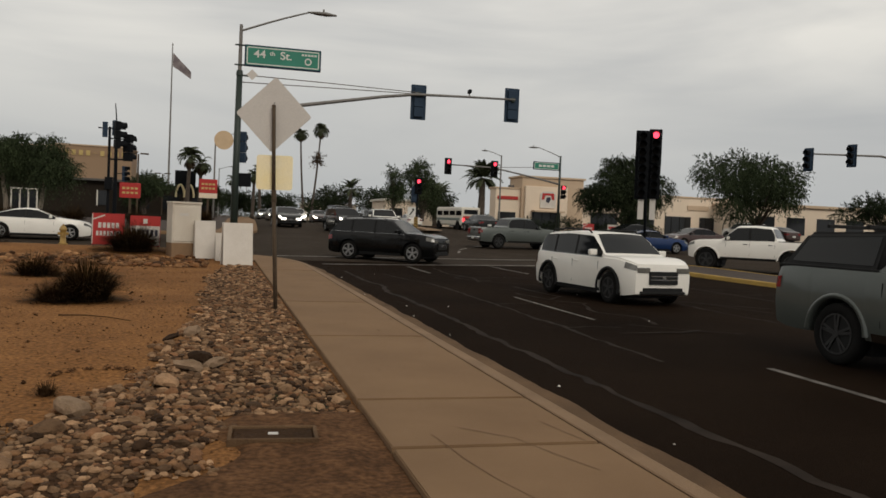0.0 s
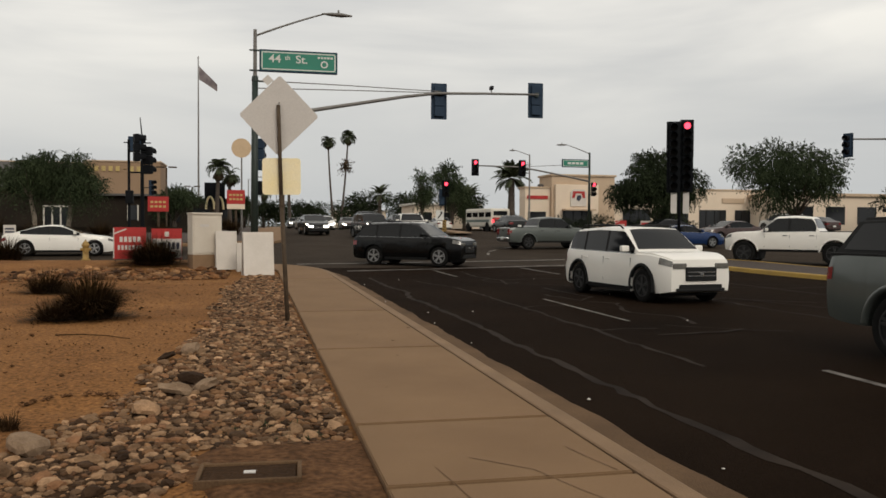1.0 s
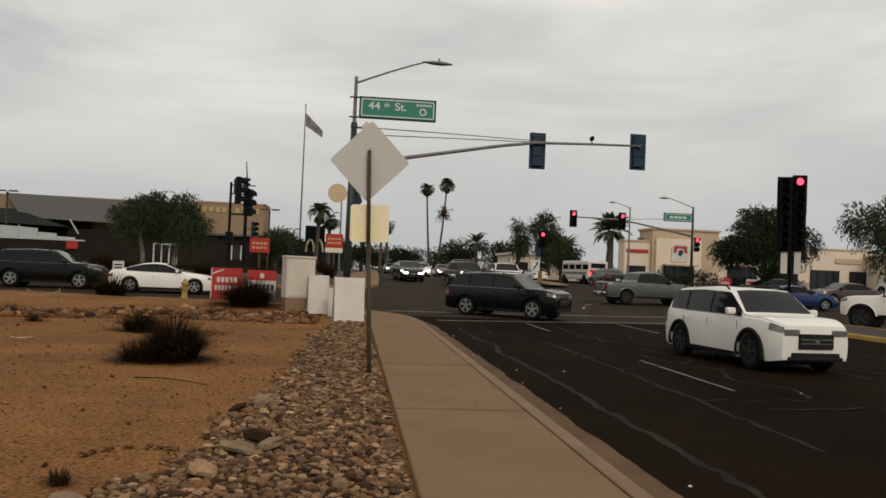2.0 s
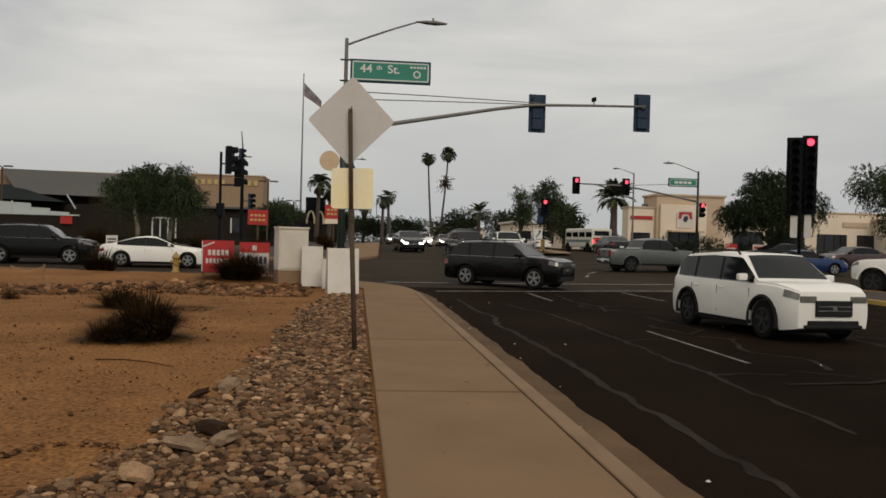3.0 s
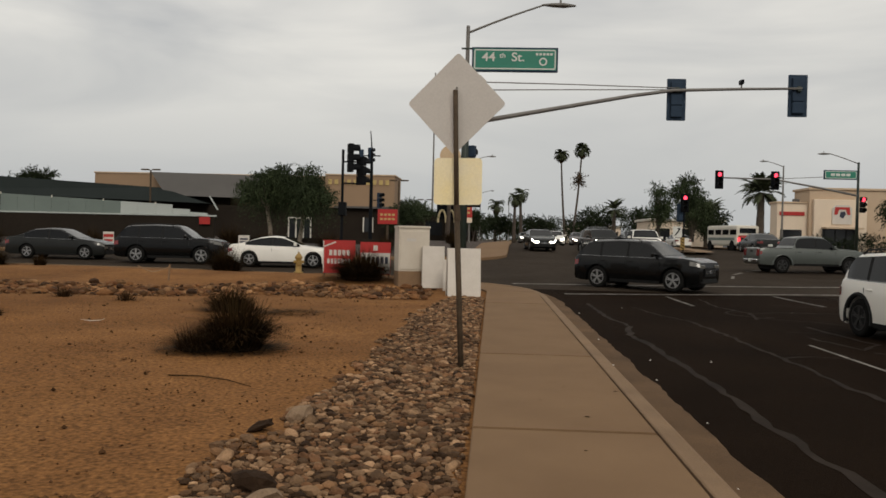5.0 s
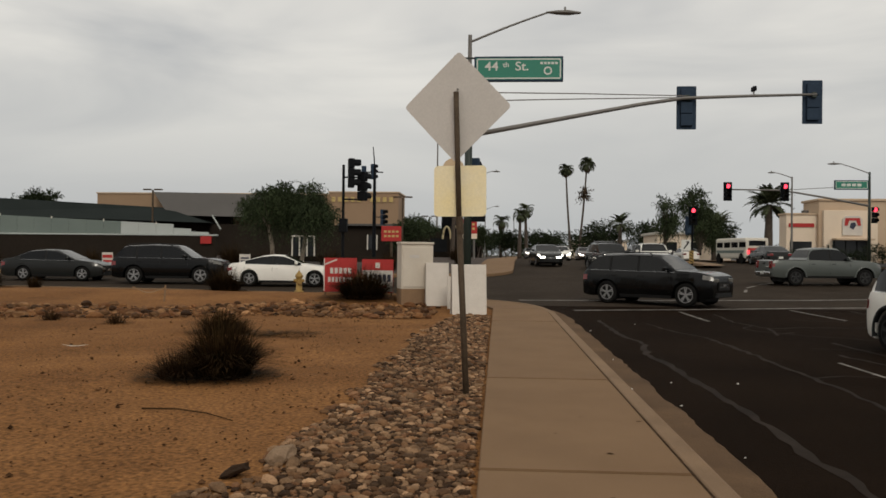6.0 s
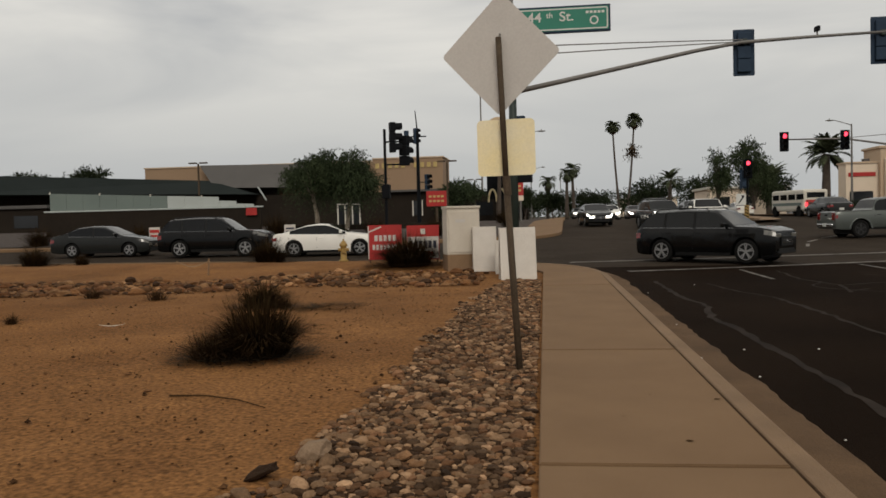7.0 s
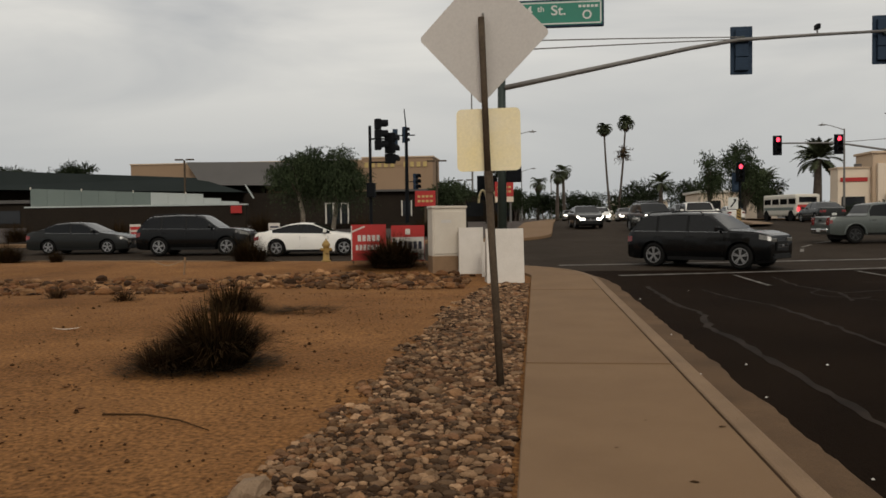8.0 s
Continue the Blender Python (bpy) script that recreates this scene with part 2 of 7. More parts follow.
M["trim"] = mat("trim", (0.009, 0.009, 0.009), (0.014, 0.014, 0.014), 6.0, 0.7, spec=0.2)
M["lamp_glass"] = mat("lamp_glass", (0.16, 0.15, 0.13), (0.07, 0.07, 0.065), 9.0, 0.15, coat=0.6)
M["headlight_on"] = mat("headlight_on", (0.8, 0.8, 0.75), None, 9.0, 0.2, emit=(1.0, 0.95, 0.85), strength=6.0)
M["taillight"] = mat("taillight", (0.22, 0.01, 0.01), (0.12, 0.006, 0.006), 9.0, 0.2, coat=0.6)
M["taillight_on"] = mat("taillight_on", (0.4, 0.02, 0.02), None, 9.0, 0.3, emit=(1.0, 0.06, 0.08), strength=2.0)
CAR = {}
for cname, col, met, rgh in (("white", (0.80, 0.765, 0.70), 0.0, 0.35), ("grey_green", (0.085, 0.095, 0.087), 0.3, 0.35), ("black", (0.0035, 0.0036, 0.0036), 0.0, 0.18), ("blue", (0.010, 0.032, 0.105), 0.4, 0.25), ("silver", (0.24, 0.235, 0.22), 0.6, 0.35), ("dark_grey", (0.016, 0.017, 0.016), 0.1, 0.25), ("maroon", (0.055, 0.03, 0.026), 0.3, 0.3)):
    CAR[cname] = mat("car_" + cname, col, tuple(v * 0.88 for v in col), 0.8, rgh, met, coat=0.15 if max(col) < 0.03 else 0.45, spec=0.2 if max(col) < 0.03 else 0.35)


# ---- building blocks ----
def smooth(a, b, v):
    s = min(1.0, max(0.0, (v - a) / (b - a)))
    return s * s * (3 - 2 * s)


def road_z(y):
    """The road lies level by the near kerb and climbs towards the crossing."""
    return -0.15 + 1.25 * smooth(12, 60, y)


def mesh_object(name, verts, faces, material, parent=None, label="", soft=False):
    me = bpy.data.meshes.new(name)
    me.from_pydata([tuple(v) for v in verts], [], [tuple(f) for f in faces])
    me.materials.append(material)
    if soft:
        for poly in me.polygons:
            poly.use_smooth = True
    me.update()
    ob = new(name, me)
    if parent:
        ob.parent = parent
    if label:
        ob["label"] = label
    return ob


def part(name, bm, material, parent=None, label="", soft=False):
    me = bpy.data.meshes.new(name)
    bmesh.ops.recalc_face_normals(bm, faces=bm.faces)
    if soft:
        for f in bm.faces:
            f.smooth = True
    bm.to_mesh(me)
    bm.free()
    me.materials.append(material)
    ob = new(name, me)
    if parent:
        ob.parent = parent
    if label:
        ob["label"] = label
    return ob


def thing(name, m, label, category, group=""):
    ob = new(name)
    ob.empty_display_size = 0.2
    ob.matrix_world = m
    return tagged(ob, label, category, group)


def box(bm, c, s, bevel=0.0, turn=None):
    r = bmesh.ops.create_cube(bm, size=1.0)
    vs = r["verts"]
    m = Matrix.Translation(c) @ (turn.to_4x4() if turn else Matrix()) @ Matrix.Diagonal((*s, 1))
    bmesh.ops.transform(bm, matrix=m, verts=vs)
    if bevel:
        es = list({e for v in vs for e in v.link_edges})
        bmesh.ops.bevel(bm, geom=es, offset=bevel, segments=2, affect="EDGES", profile=0.6)
    return bm


def rod(bm, p0, p1, r0, r1=None, seg=12):
    p0, p1 = Vector(p0), Vector(p1)
    r1 = r0 if r1 is None else r1
    d = p1 - p0
    r = bmesh.ops.create_cone(bm, cap_ends=True, segments=seg, radius1=r0, radius2=r1, depth=d.length)
    m = Matrix.Translation((p0 + p1) / 2) @ d.to_track_quat("Z", "Y").to_matrix().to_4x4()
    bmesh.ops.transform(bm, matrix=m, verts=r["verts"])
    return bm


def tube(bm, pts, radii, seg=10):
    """One closed tube through the points, with a radius at each."""
    pts = [Vector(p) for p in pts]
    rings = []
    for i, p in enumerate(pts):
        d = (pts[min(len(pts) - 1, i + 1)] - pts[max(0, i - 1)]).normalized()
        ref = Vector((0, 1, 0)) if abs(d.y) < 0.8 else Vector((1, 0, 0))
        u = d.cross(ref).normalized()
        w = d.cross(u).normalized()
        rings.append([bm.verts.new(p + (u * math.cos(2 * math.pi * k / seg) + w * math.sin(2 * math.pi * k / seg)) * radii[i]) for k in range(seg)])
    for a, b in zip(rings, rings[1:]):
        for k in range(seg):
            bm.faces.new((a[k], a[(k + 1) % seg], b[(k + 1) % seg], b[k]))
    bm.faces.new(rings[0][::-1])
    bm.faces.new(rings[-1])
    return bm


def one_box(c, s, bevel=0.0, turn=None):
    return box(bmesh.new(), c, s, bevel, turn)


def one_rod(p0, p1, r0, r1=None, seg=12):
    return rod(bmesh.new(), p0, p1, r0, r1, seg)


def plate(outline, thick, m=None):
    """A flat plate: outline of (x, z), thickness along y."""
    bm = bmesh.new()
    a = [bm.verts.new((x, -thick / 2, z)) for x, z in outline]
    b = [bm.verts.new((x, thick / 2, z)) for x, z in outline]
    n = len(a)
    bm.faces.new(a)
    bm.faces.new(b[::-1])
    for i in range(n):
        bm.faces.new((a[i], b[i], b[(i + 1) % n], a[(i + 1) % n]))
    if m:
        bmesh.ops.transform(bm, matrix=m, verts=bm.verts)
    return bm


def round_rect(w, h, r, seg=5):
    pts = []
    for cx, cz, a0 in ((w / 2 - r, h / 2 - r, 0), (-w / 2 + r, h / 2 - r, 90), (-w / 2 + r, -h / 2 + r, 180), (w / 2 - r, -h / 2 + r, 270)):
        for i in range(seg + 1):
            a = radians(a0 + 90 * i / seg)
            pts.append((cx + r * math.cos(a), cz + r * math.sin(a)))
    return pts


def sweep(name, path, profile, material, label, lift=0.0, kind="structure", category="kerb"):
    """Sweep a profile of (across, up) along a path of (x, y); up is added to the road's height."""
    verts, faces = [], []
    k = len(profile)
    for i, (x, y) in enumerate(path):
        a, b = path[max(0, i - 1)], path[min(len(path) - 1, i + 1)]
        d = Vector((b[0] - a[0], b[1] - a[1]))
        d.normalize()
        side = Vector((d.y, -d.x))
        for across, up in profile:
            verts.append((x + side.x * across, y + side.y * across, road_z(y) + up + lift))
    for i in range(len(path) - 1):
        for j in range(k - 1):
            q = i * k + j
            faces.append((q, q + 1, q + k + 1, q + k))
    ob = mesh_object(name, verts, faces, material)
    return tagged(ob, label, category, "", kind)


def dense(path, step):
    out = [path[0]]
    for (x0, y0), (x1, y1) in zip(path, path[1:]):
        n = max(1, int(math.hypot(x1 - x0, y1 - y0) / step))
        for i in range(1, n + 1):
            out.append((x0 + (x1 - x0) * i / n, y0 + (y1 - y0) * i / n))
    return out


def rounded(path, times=2):
    for _ in range(times):
        out = [path[0]]
        for (x0, y0), (x1, y1) in zip(path, path[1:]):
            out.append((x0 * 0.75 + x1 * 0.25, y0 * 0.75 + y1 * 0.25))
            out.append((x0 * 0.25 + x1 * 0.75, y0 * 0.25 + y1 * 0.75))
        out.append(path[-1])
        path = out
    return path


def sheet(name, xs, ys, height, material, label, category, kind="structure", soft=True):
    verts = [(x, y, height(x, y)) for y in ys for x in xs]
    nx = len(xs)
    faces = [(j * nx + i, j * nx + i + 1, (j + 1) * nx + i + 1, (j + 1) * nx + i) for j in range(len(ys) - 1) for i in range(nx - 1)]
    ob = mesh_object(name, verts, faces, material, soft=soft)
    return tagged(ob, label, category, "", kind)


def steps(a, b, step):
    n = max(1, round((b - a) / step))
    return [a + (b - a) * i / n for i in range(n + 1)]


# ---- ground, road, kerbs ----
far_y = steps(12, 60, 2)
sheet("ground", [-2500, -400, -100, 0, 100, 400, 2500], [-2500, -300, -60, 12] + far_y[1:] + [150, 400, 2500],
      lambda x, y: road_z(y) - 0.25, M["earth"], "bare dusty earth under and beyond the streets", "ground")
sheet("road", steps(-110, 110, 20), [-70, -20, 0, 12, 14, 16, 18],
      lambda x, y: road_z(y), M["asphalt"], "dark asphalt of the near lanes with sealed cracks", "road")
sheet("crossing_road", steps(-110, 110, 20), [18] + far_y[4:] + [120, 250, 420],
      lambda x, y: road_z(y), M["asphalt_sheen"], "asphalt of the wide crossing and side street, grazing sheen put into its paler colour", "road")

NEAR_KERB = [(1.55, -60), (1.55, 12.0), (1.52, 14.3), (1.15, 16.4), (0.3, 17.9), (-1.2, 19.0), (-3.5, 19.9), (-8, 21.0), (-16, 22.2), (-60, 24.5)]
kerb_path = dense(rounded(NEAR_KERB), 2.0)


def kerb_y(x):
    for (x0, y0), (x1, y1) in zip(NEAR_KERB[4:], NEAR_KERB[5:]):
        if x1 <= x <= x0:
            return y0 + (y1 - y0) * (x - x0) / (x1 - x0)
    return 17.9 if x > 0.3 else 24.5


sweep("kerb", kerb_path, [(0.0, 0.02), (0.0, 0.144), (0.012, 0.152), (0.14, 0.150), (0.175, 0.135), (0.215, 0.03), (0.22, -0.02)], M["curb"],
      "tan concrete kerb with a rounded edge along the pavement", category="kerb")
gutter = sweep("gutter", dense(rounded(NEAR_KERB), 0.2), [(0.21, 0.03), (0.25, 0.012), (0.48, 0.008), (0.59, 0.005), (0.65, -0.01)], M["gutter"],
               "stained concrete gutter between kerb and asphalt", category="gutter")
# the asphalt laps unevenly over the gutter's edge
for k, v in enumerate(gutter.data.vertices):
    if k % 5 >= 3:
        v.co.x += 0.07 * noise.noise(Vector((0, v.co.y * 0.9, 2))) + 0.035 * noise.noise(Vector((0, v.co.y * 5.0, 7)))


def lot_height(x, y):
    """The sandy lot: nearly flat, a low mound behind the stone swale, falling to the kerb."""
    z = road_z(y) + 0.10
    z += 0.035 * noise.noise(Vector((x * 0.5, y * 0.5, 0))) + 0.018 * noise.noise(Vector((x * 1.9, y * 1.9, 3)))
    away = smooth(0.4, 4.0, -x)
    z += away * (0.16 * math.exp(-((y - 18.6) / 2.2) ** 2) - 0.10 * math.exp(-((y - 12.5 - 0.1 * x) / 1.6) ** 2))
    z -= 0.07 * math.exp(-(((x + 2.3) / 0.30) ** 2 + ((y + 6.2) / 0.33) ** 2))
    if -0.25 < x:
        z = min(z, road_z(y) + 0.09)
    z = max(z, road_z(y) + 0.03)
    edge = kerb_y(x) - 0.05
    if y > edge:
        z = road_z(y) - 0.2
    return z


xs_lot = steps(-90, -18, 4)[:-1] + steps(-18, -6, 0.4)[:-1] + steps(-6, -0.0, 0.15)
ys_lot = steps(-60, -14, 4)[:-1] + steps(-14, 8, 0.15)[:-1] + steps(8, 24, 0.25)
sheet("sand_lot", xs_lot, ys_lot, lot_height, M["sand"], "orange-brown decomposed granite sand of the corner lot", "sand")

# median on the near street, with its yellow kerb
MED = rounded([(17.0, -60), (17.0, 17.5), (17.2, 19.6), (18.3, 20.6), (19.8, 20.4), (20.7, 19.0), (20.8, 16.5), (20.8, -60)])
MEDC = dense(MED, 1.5)
sweep("median_kerb", MEDC, [(-0.03, -0.02), (0.0, 0.13), (0.03, 0.155), (0.17, 0.155), (0.19, 0.12)], M["yellow_curb"],
      "worn yellow-painted kerb round the traffic median", category="kerb")
bm = bmesh.new()
vs = [bm.verts.new((x + (0.1 if x < 18.4 else -0.1), y - 0.05, road_z(y) + 0.14)) for x, y in dense(MED, 3.0)]
bm.faces.new(vs)
bmesh.ops.triangulate(bm, faces=bm.faces)
tagged(part("median", bm, M["median_top"]), "dark brown gravel-topped traffic median", "median", "", "structure")
MEDF = rounded([(14.6, 300), (11.9, 60), (11.9, 48.5), (12.6, 46.9), (13.8, 46.9), (14.4, 48.5), (14.4, 60), (17.0, 300)])
sweep("far_median_kerb", dense(MEDF, 2.5), [(-0.03, -0.02), (0.0, 0.13), (0.03, 0.15), (1.2, 0.15)], M["curb"], "pale concrete median beyond the crossing", category="kerb")

# land across the crossing: north-west and north-east blocks
NW = rounded([(-110, 32.2), (-20, 32.6), (-3.5, 33.0), (-0.6, 34.0), (0.9, 36.8), (1.1, 40), (1.6, 60), (8.0, 300)])
NWd = dense(NW, 2.0)
sweep("far_kerb_west", NWd, [(0.0, -0.02), (-0.01, 0.14), (-0.05, 0.155), (-2.2, 0.16)], M["concrete"], "pale concrete pavement across the side street", category="pavement")
NE = rounded([(110, 45.0), (40, 45.0), (27, 45.2), (24.3, 46.5), (23.2, 50), (23.4, 60), (36, 300)])
NEd = dense(NE, 2.0)
sweep("far_kerb_east", NEd, [(0.0, -0.02), (-0.01, 0.14), (-0.05, 0.155), (-2.6, 0.16)], M["concrete"], "pale concrete pavement at the opposite corner", category="pavement")


def pad(name, outline, lift, material, label, category):
    bm = bmesh.new()
    pts = dense(outline + [outline[0]], 2.5)[:-1]
    ys = sorted({round(y, 3) for y in far_y})
    vs = [bm.verts.new((x, y, 0)) for x, y in pts]
    bm.faces.new(vs)
    for yy in ys:
        bmesh.ops.bisect_plane(bm, geom=list(bm.verts) + list(bm.edges) + list(bm.faces), plane_co=(0, yy, 0), plane_no=(0, 1, 0))
    for v in bm.verts:
        v.co.z = road_z(v.co.y) + lift
    bmesh.ops.triangulate(bm, faces=bm.faces)
    return tagged(part(name, bm, material), label, category, "", "structure")


pad("verge_west", [(-110, 34.0), (-4, 34.8), (-1.3, 36.5), (-0.8, 40), (0.0, 60), (6, 280), (-110, 280)], 0.13, M["median_top"], "dark planted verge and car park before the bank", "ground")
pad("verge_east", [(110, 47.0), (28, 47.3), (26.2, 49), (25.8, 56), (34, 280), (110, 280)], 0.13, M["asphalt_lot"], "grey car park in front of the shops", "ground")
pad("block_south_east", [(37, -60), (37, 21), (110, 21), (110, -60)], 0.12, M["asphalt_lot"], "grey paved ground across the street", "ground")


def ribbon(name, pts, width, material, label, lift=0.004, category="road marking", wander=0.0, seed=1):
    rng = random.Random(seed)
    path = dense(pts, 0.28 if wander else 0.6)
    if wander:
        path = [(x + rng.uniform(-wander, wander), y + rng.uniform(-wander, wander)) for x, y in path]
    verts, faces = [], []
    for i, (x, y) in enumerate(path):
        a, b = path[max(0, i - 1)], path[min(len(path) - 1, i + 1)]
        d = Vector((b[0] - a[0], b[1] - a[1]))
        d.normalize()
        w = width * (rng.uniform(0.5, 1.25) if wander else 1.0) / 2
        for s in (-1, 1):
            px, py = x + d.y * w * s, y - d.x * w * s
            verts.append((px, py, road_z(py) + lift))
    for i in range(len(path) - 1):
        faces.append((2 * i, 2 * i + 1, 2 * i + 3, 2 * i + 2))
    return tagged(mesh_object(name, verts, faces, material), label, category, "", "structure")


ribbon("crossing_line", [(0.9, 20.3), (5, 20.9), (12, 22.2), (17.5, 23.9)], 0.30, M["paint"], "worn white line of the pedestrian crossing")
ribbon("crossing_line", [(2.5, 16.2), (6, 17.1), (10.6, 18.5), (16.5, 19.9)], 0.30, M["paint"], "worn white line of the pedestrian crossing")
ribbon("lane_line", [(5.7, 16.2), (5.74, 12.8)], 0.11, M["paint"], "faded white lane line on asphalt")
ribbon("lane_line", [(5.7, 4.2), (5.67, -0.35)], 0.07, M["paint"], "faded white lane line on asphalt")
ribbon("lane_line", [(5.7, -5.5), (5.6, -10)], 0.11, M["paint"], "faded white lane line on asphalt")
ribbon("lane_line", [(9.45, 17.5), (9.67, 13.75)], 0.11, M["paint"], "faded white lane line on asphalt")
ribbon("lane_line", [(13.0, 15), (13.1, 2)], 0.11, M["seal"], "faded white lane line on asphalt")
ribbon("side_street_line", [(-60, 27.8), (-4, 27.6)], 0.10, M["seal"], "faded line along the side street")
ribbon("arc_dashes", [(10.5, 26.0), (11.0, 27.6)], 0.14, M["paint"], "white guide dash in the crossing")
ribbon("arc_dashes", [(11.3, 28.6), (12.1, 30.0)], 0.14, M["paint"], "white guide dash in the crossing")
ribbon("arc_dashes", [(12.6, 31.0), (13.8, 32.4)], 0.14, M["paint"], "white guide dash in the crossing")
SEALS = [
    ([(2.8, 12.6), (2.78, 8.5), (3.0, 6.8), (2.74, 5.0), (2.83, 2.96), (2.84, -0.64), (2.82, -2.95), (2.85, -4.18), (2.84, -5.1), (2.88, -9), (3.0, -14)], 0.105),
    ([(4.54, 8.14), (4.63, 5.03), (4.58, 2.3), (4.6, 1.65), (4.53, 0.03), (4.61, -1.32), (4.5, -2.3), (4.45, -5)], 0.08),
    ([(6.12, 5.32), (6.39, 3.69), (7.0, 4.54), (6.84, 7.5)], 0.075),
    ([(6.43, 3.33), (6.95, 2.92), (6.38, 1.53), (6.33, 0.96), (6.9, 0.2), (6.6, -1.0)], 0.08),
    ([(6.55, 15.5), (6.32, 12.6), (6.63, 10.8), (6.3, 9.0)], 0.08),
    ([(6.3, 9.2), (6.88, 9.7)], 0.06),
    ([(4.49, -1.57), (5.11, -1.38), (5.65, -1.5)], 0.06),
    ([(11.27, 17.5), (11.2, 14.0), (11.1, 10.2)], 0.09),
    ([(8.06, 7.6), (8.67, 5.48), (9.4, 4.6)], 0.07),
    ([(4.6, 2.3), (5.2, 2.6), (5.7, 2.5)], 0.055),
    ([(3.9, 11.6), (4.1, 9.6), (4.54, 8.1)], 0.06),
    ([(9.2, 11.5), (9.6, 6), (9.4, 1), (9.8, -5)], 0.07),
    ([(11.5, 12), (11.7, 7), (13.4, 6.2), (15.8, 6.6)], 0.07),
    ([(12.2, 2), (13.4, 3.6), (14.8, 3.2), (14.2, 1.0), (16, 0.4)], 0.09),
    ([(8.2, 13.6), (10.4, 13.0), (13.2, 13.4), (16, 12.8)], 0.06),
    ([(9.6, 9.5), (12.6, 9.2), (13.0, 8.0)], 0.06),
]
for k, (pts, w) in enumerate(SEALS):
    ribbon("crack_seal", pts, w * 1.2, M["seal"], "sealed crack wandering over the asphalt, sky reflection put into its pale colour", 0.004 + 0.0006 * k, "crack seal", 0.045, k)
web = random.Random(77)
for k in range(26):
    x, y = web.uniform(5.0, 17.0), web.uniform(-5.0, 14.5)
    a = web.choice((0.0, 0.3, 1.4, 1.7, -0.4)) + web.uniform(-0.3, 0.3)
    pts = [(x, y)]
    for j in range(web.randint(2, 5)):
        a += web.uniform(-0.7, 0.7)
        step = web.uniform(0.5, 1.5)
        x, y = x + step * math.cos(a), y + step * math.sin(a)
        pts.append((x, y))
    ribbon("crack_seal", pts, web.uniform(0.035, 0.085), M["seal"], "thin sealed crack branching over the asphalt, sky reflection put into its pale colour", 0.0125 + 0.0004 * k, "crack seal", 0.04, 200 + k)

# ---- the signs on the post by the pavement ----
def turn_z(a):
    return Matrix.Rotation(radians(a), 3, "Z")


def diamond_sign():
    """A diamond warning sign seen from behind, with a square plate under it, on one leaning steel post."""
    s = thing("road_sign", pose(-0.22, -0.19, -0.07), "bare aluminium back of a diamond sign on a brown post", "road sign")
    top = (-0.155, -0.02, 3.50)
    bm = bmesh.new()
    rod(bm, (0, 0, -0.1), (-0.105, 0.0, 2.0), 0.036, 0.036, 10)
    rod(bm, (-0.105, 0.0, 1.98), top, 0.032, 0.032, 10)
    part("post", bm, M["post"], s, soft=True)
    r = round_rect(0.915, 0.915, 0.045)
    lean = Matrix.Translation((-0.145, 0.052, 3.34)) @ Matrix.Rotation(radians(-13.5), 4, "Z") @ Matrix.Rotation(radians(1.5), 4, "Y")
    d = part("diamond_plate", plate(r, 0.006, lean @ Matrix.Rotation(radians(45), 4, "Y")), M["alu"], s, "dull grey unpainted aluminium plate")
    for dz in (-0.36, 0.2):
        part("bolt", one_rod((-0.145 + dz * 0.02, 0.02, 3.34 + dz), (-0.145 + dz * 0.02, 0.066, 3.34 + dz), 0.012, seg=6), M["galv"], d)
    lean2 = Matrix.Translation((-0.10, 0.05, 2.36)) @ Matrix.Rotation(radians(-4), 4, "Z") @ Matrix.Rotation(radians(-0.5), 4, "Y")
    q = part("square_plate", plate(round_rect(0.61, 0.59, 0.05), 0.006, lean2), M["yellowed"], s, "sun-bleached pale yellow square plate")
    part("sticker", plate(round_rect(0.075, 0.018, 0.004), 0.002, Matrix.Translation((0.105, 0.044, 2.445))), M["trim"], q, "small dark sticker")
    part("bolt", one_rod((-0.115, 0.02, 2.5), (-0.115, 0.066, 2.5), 0.012, seg=6), M["galv"], q)
    part("sleeve", one_rod((-0.09, 0, 1.86), (-0.105, 0, 2.06), 0.042, 0.042, 10), M["post"], s)
    return s


diamond_sign()


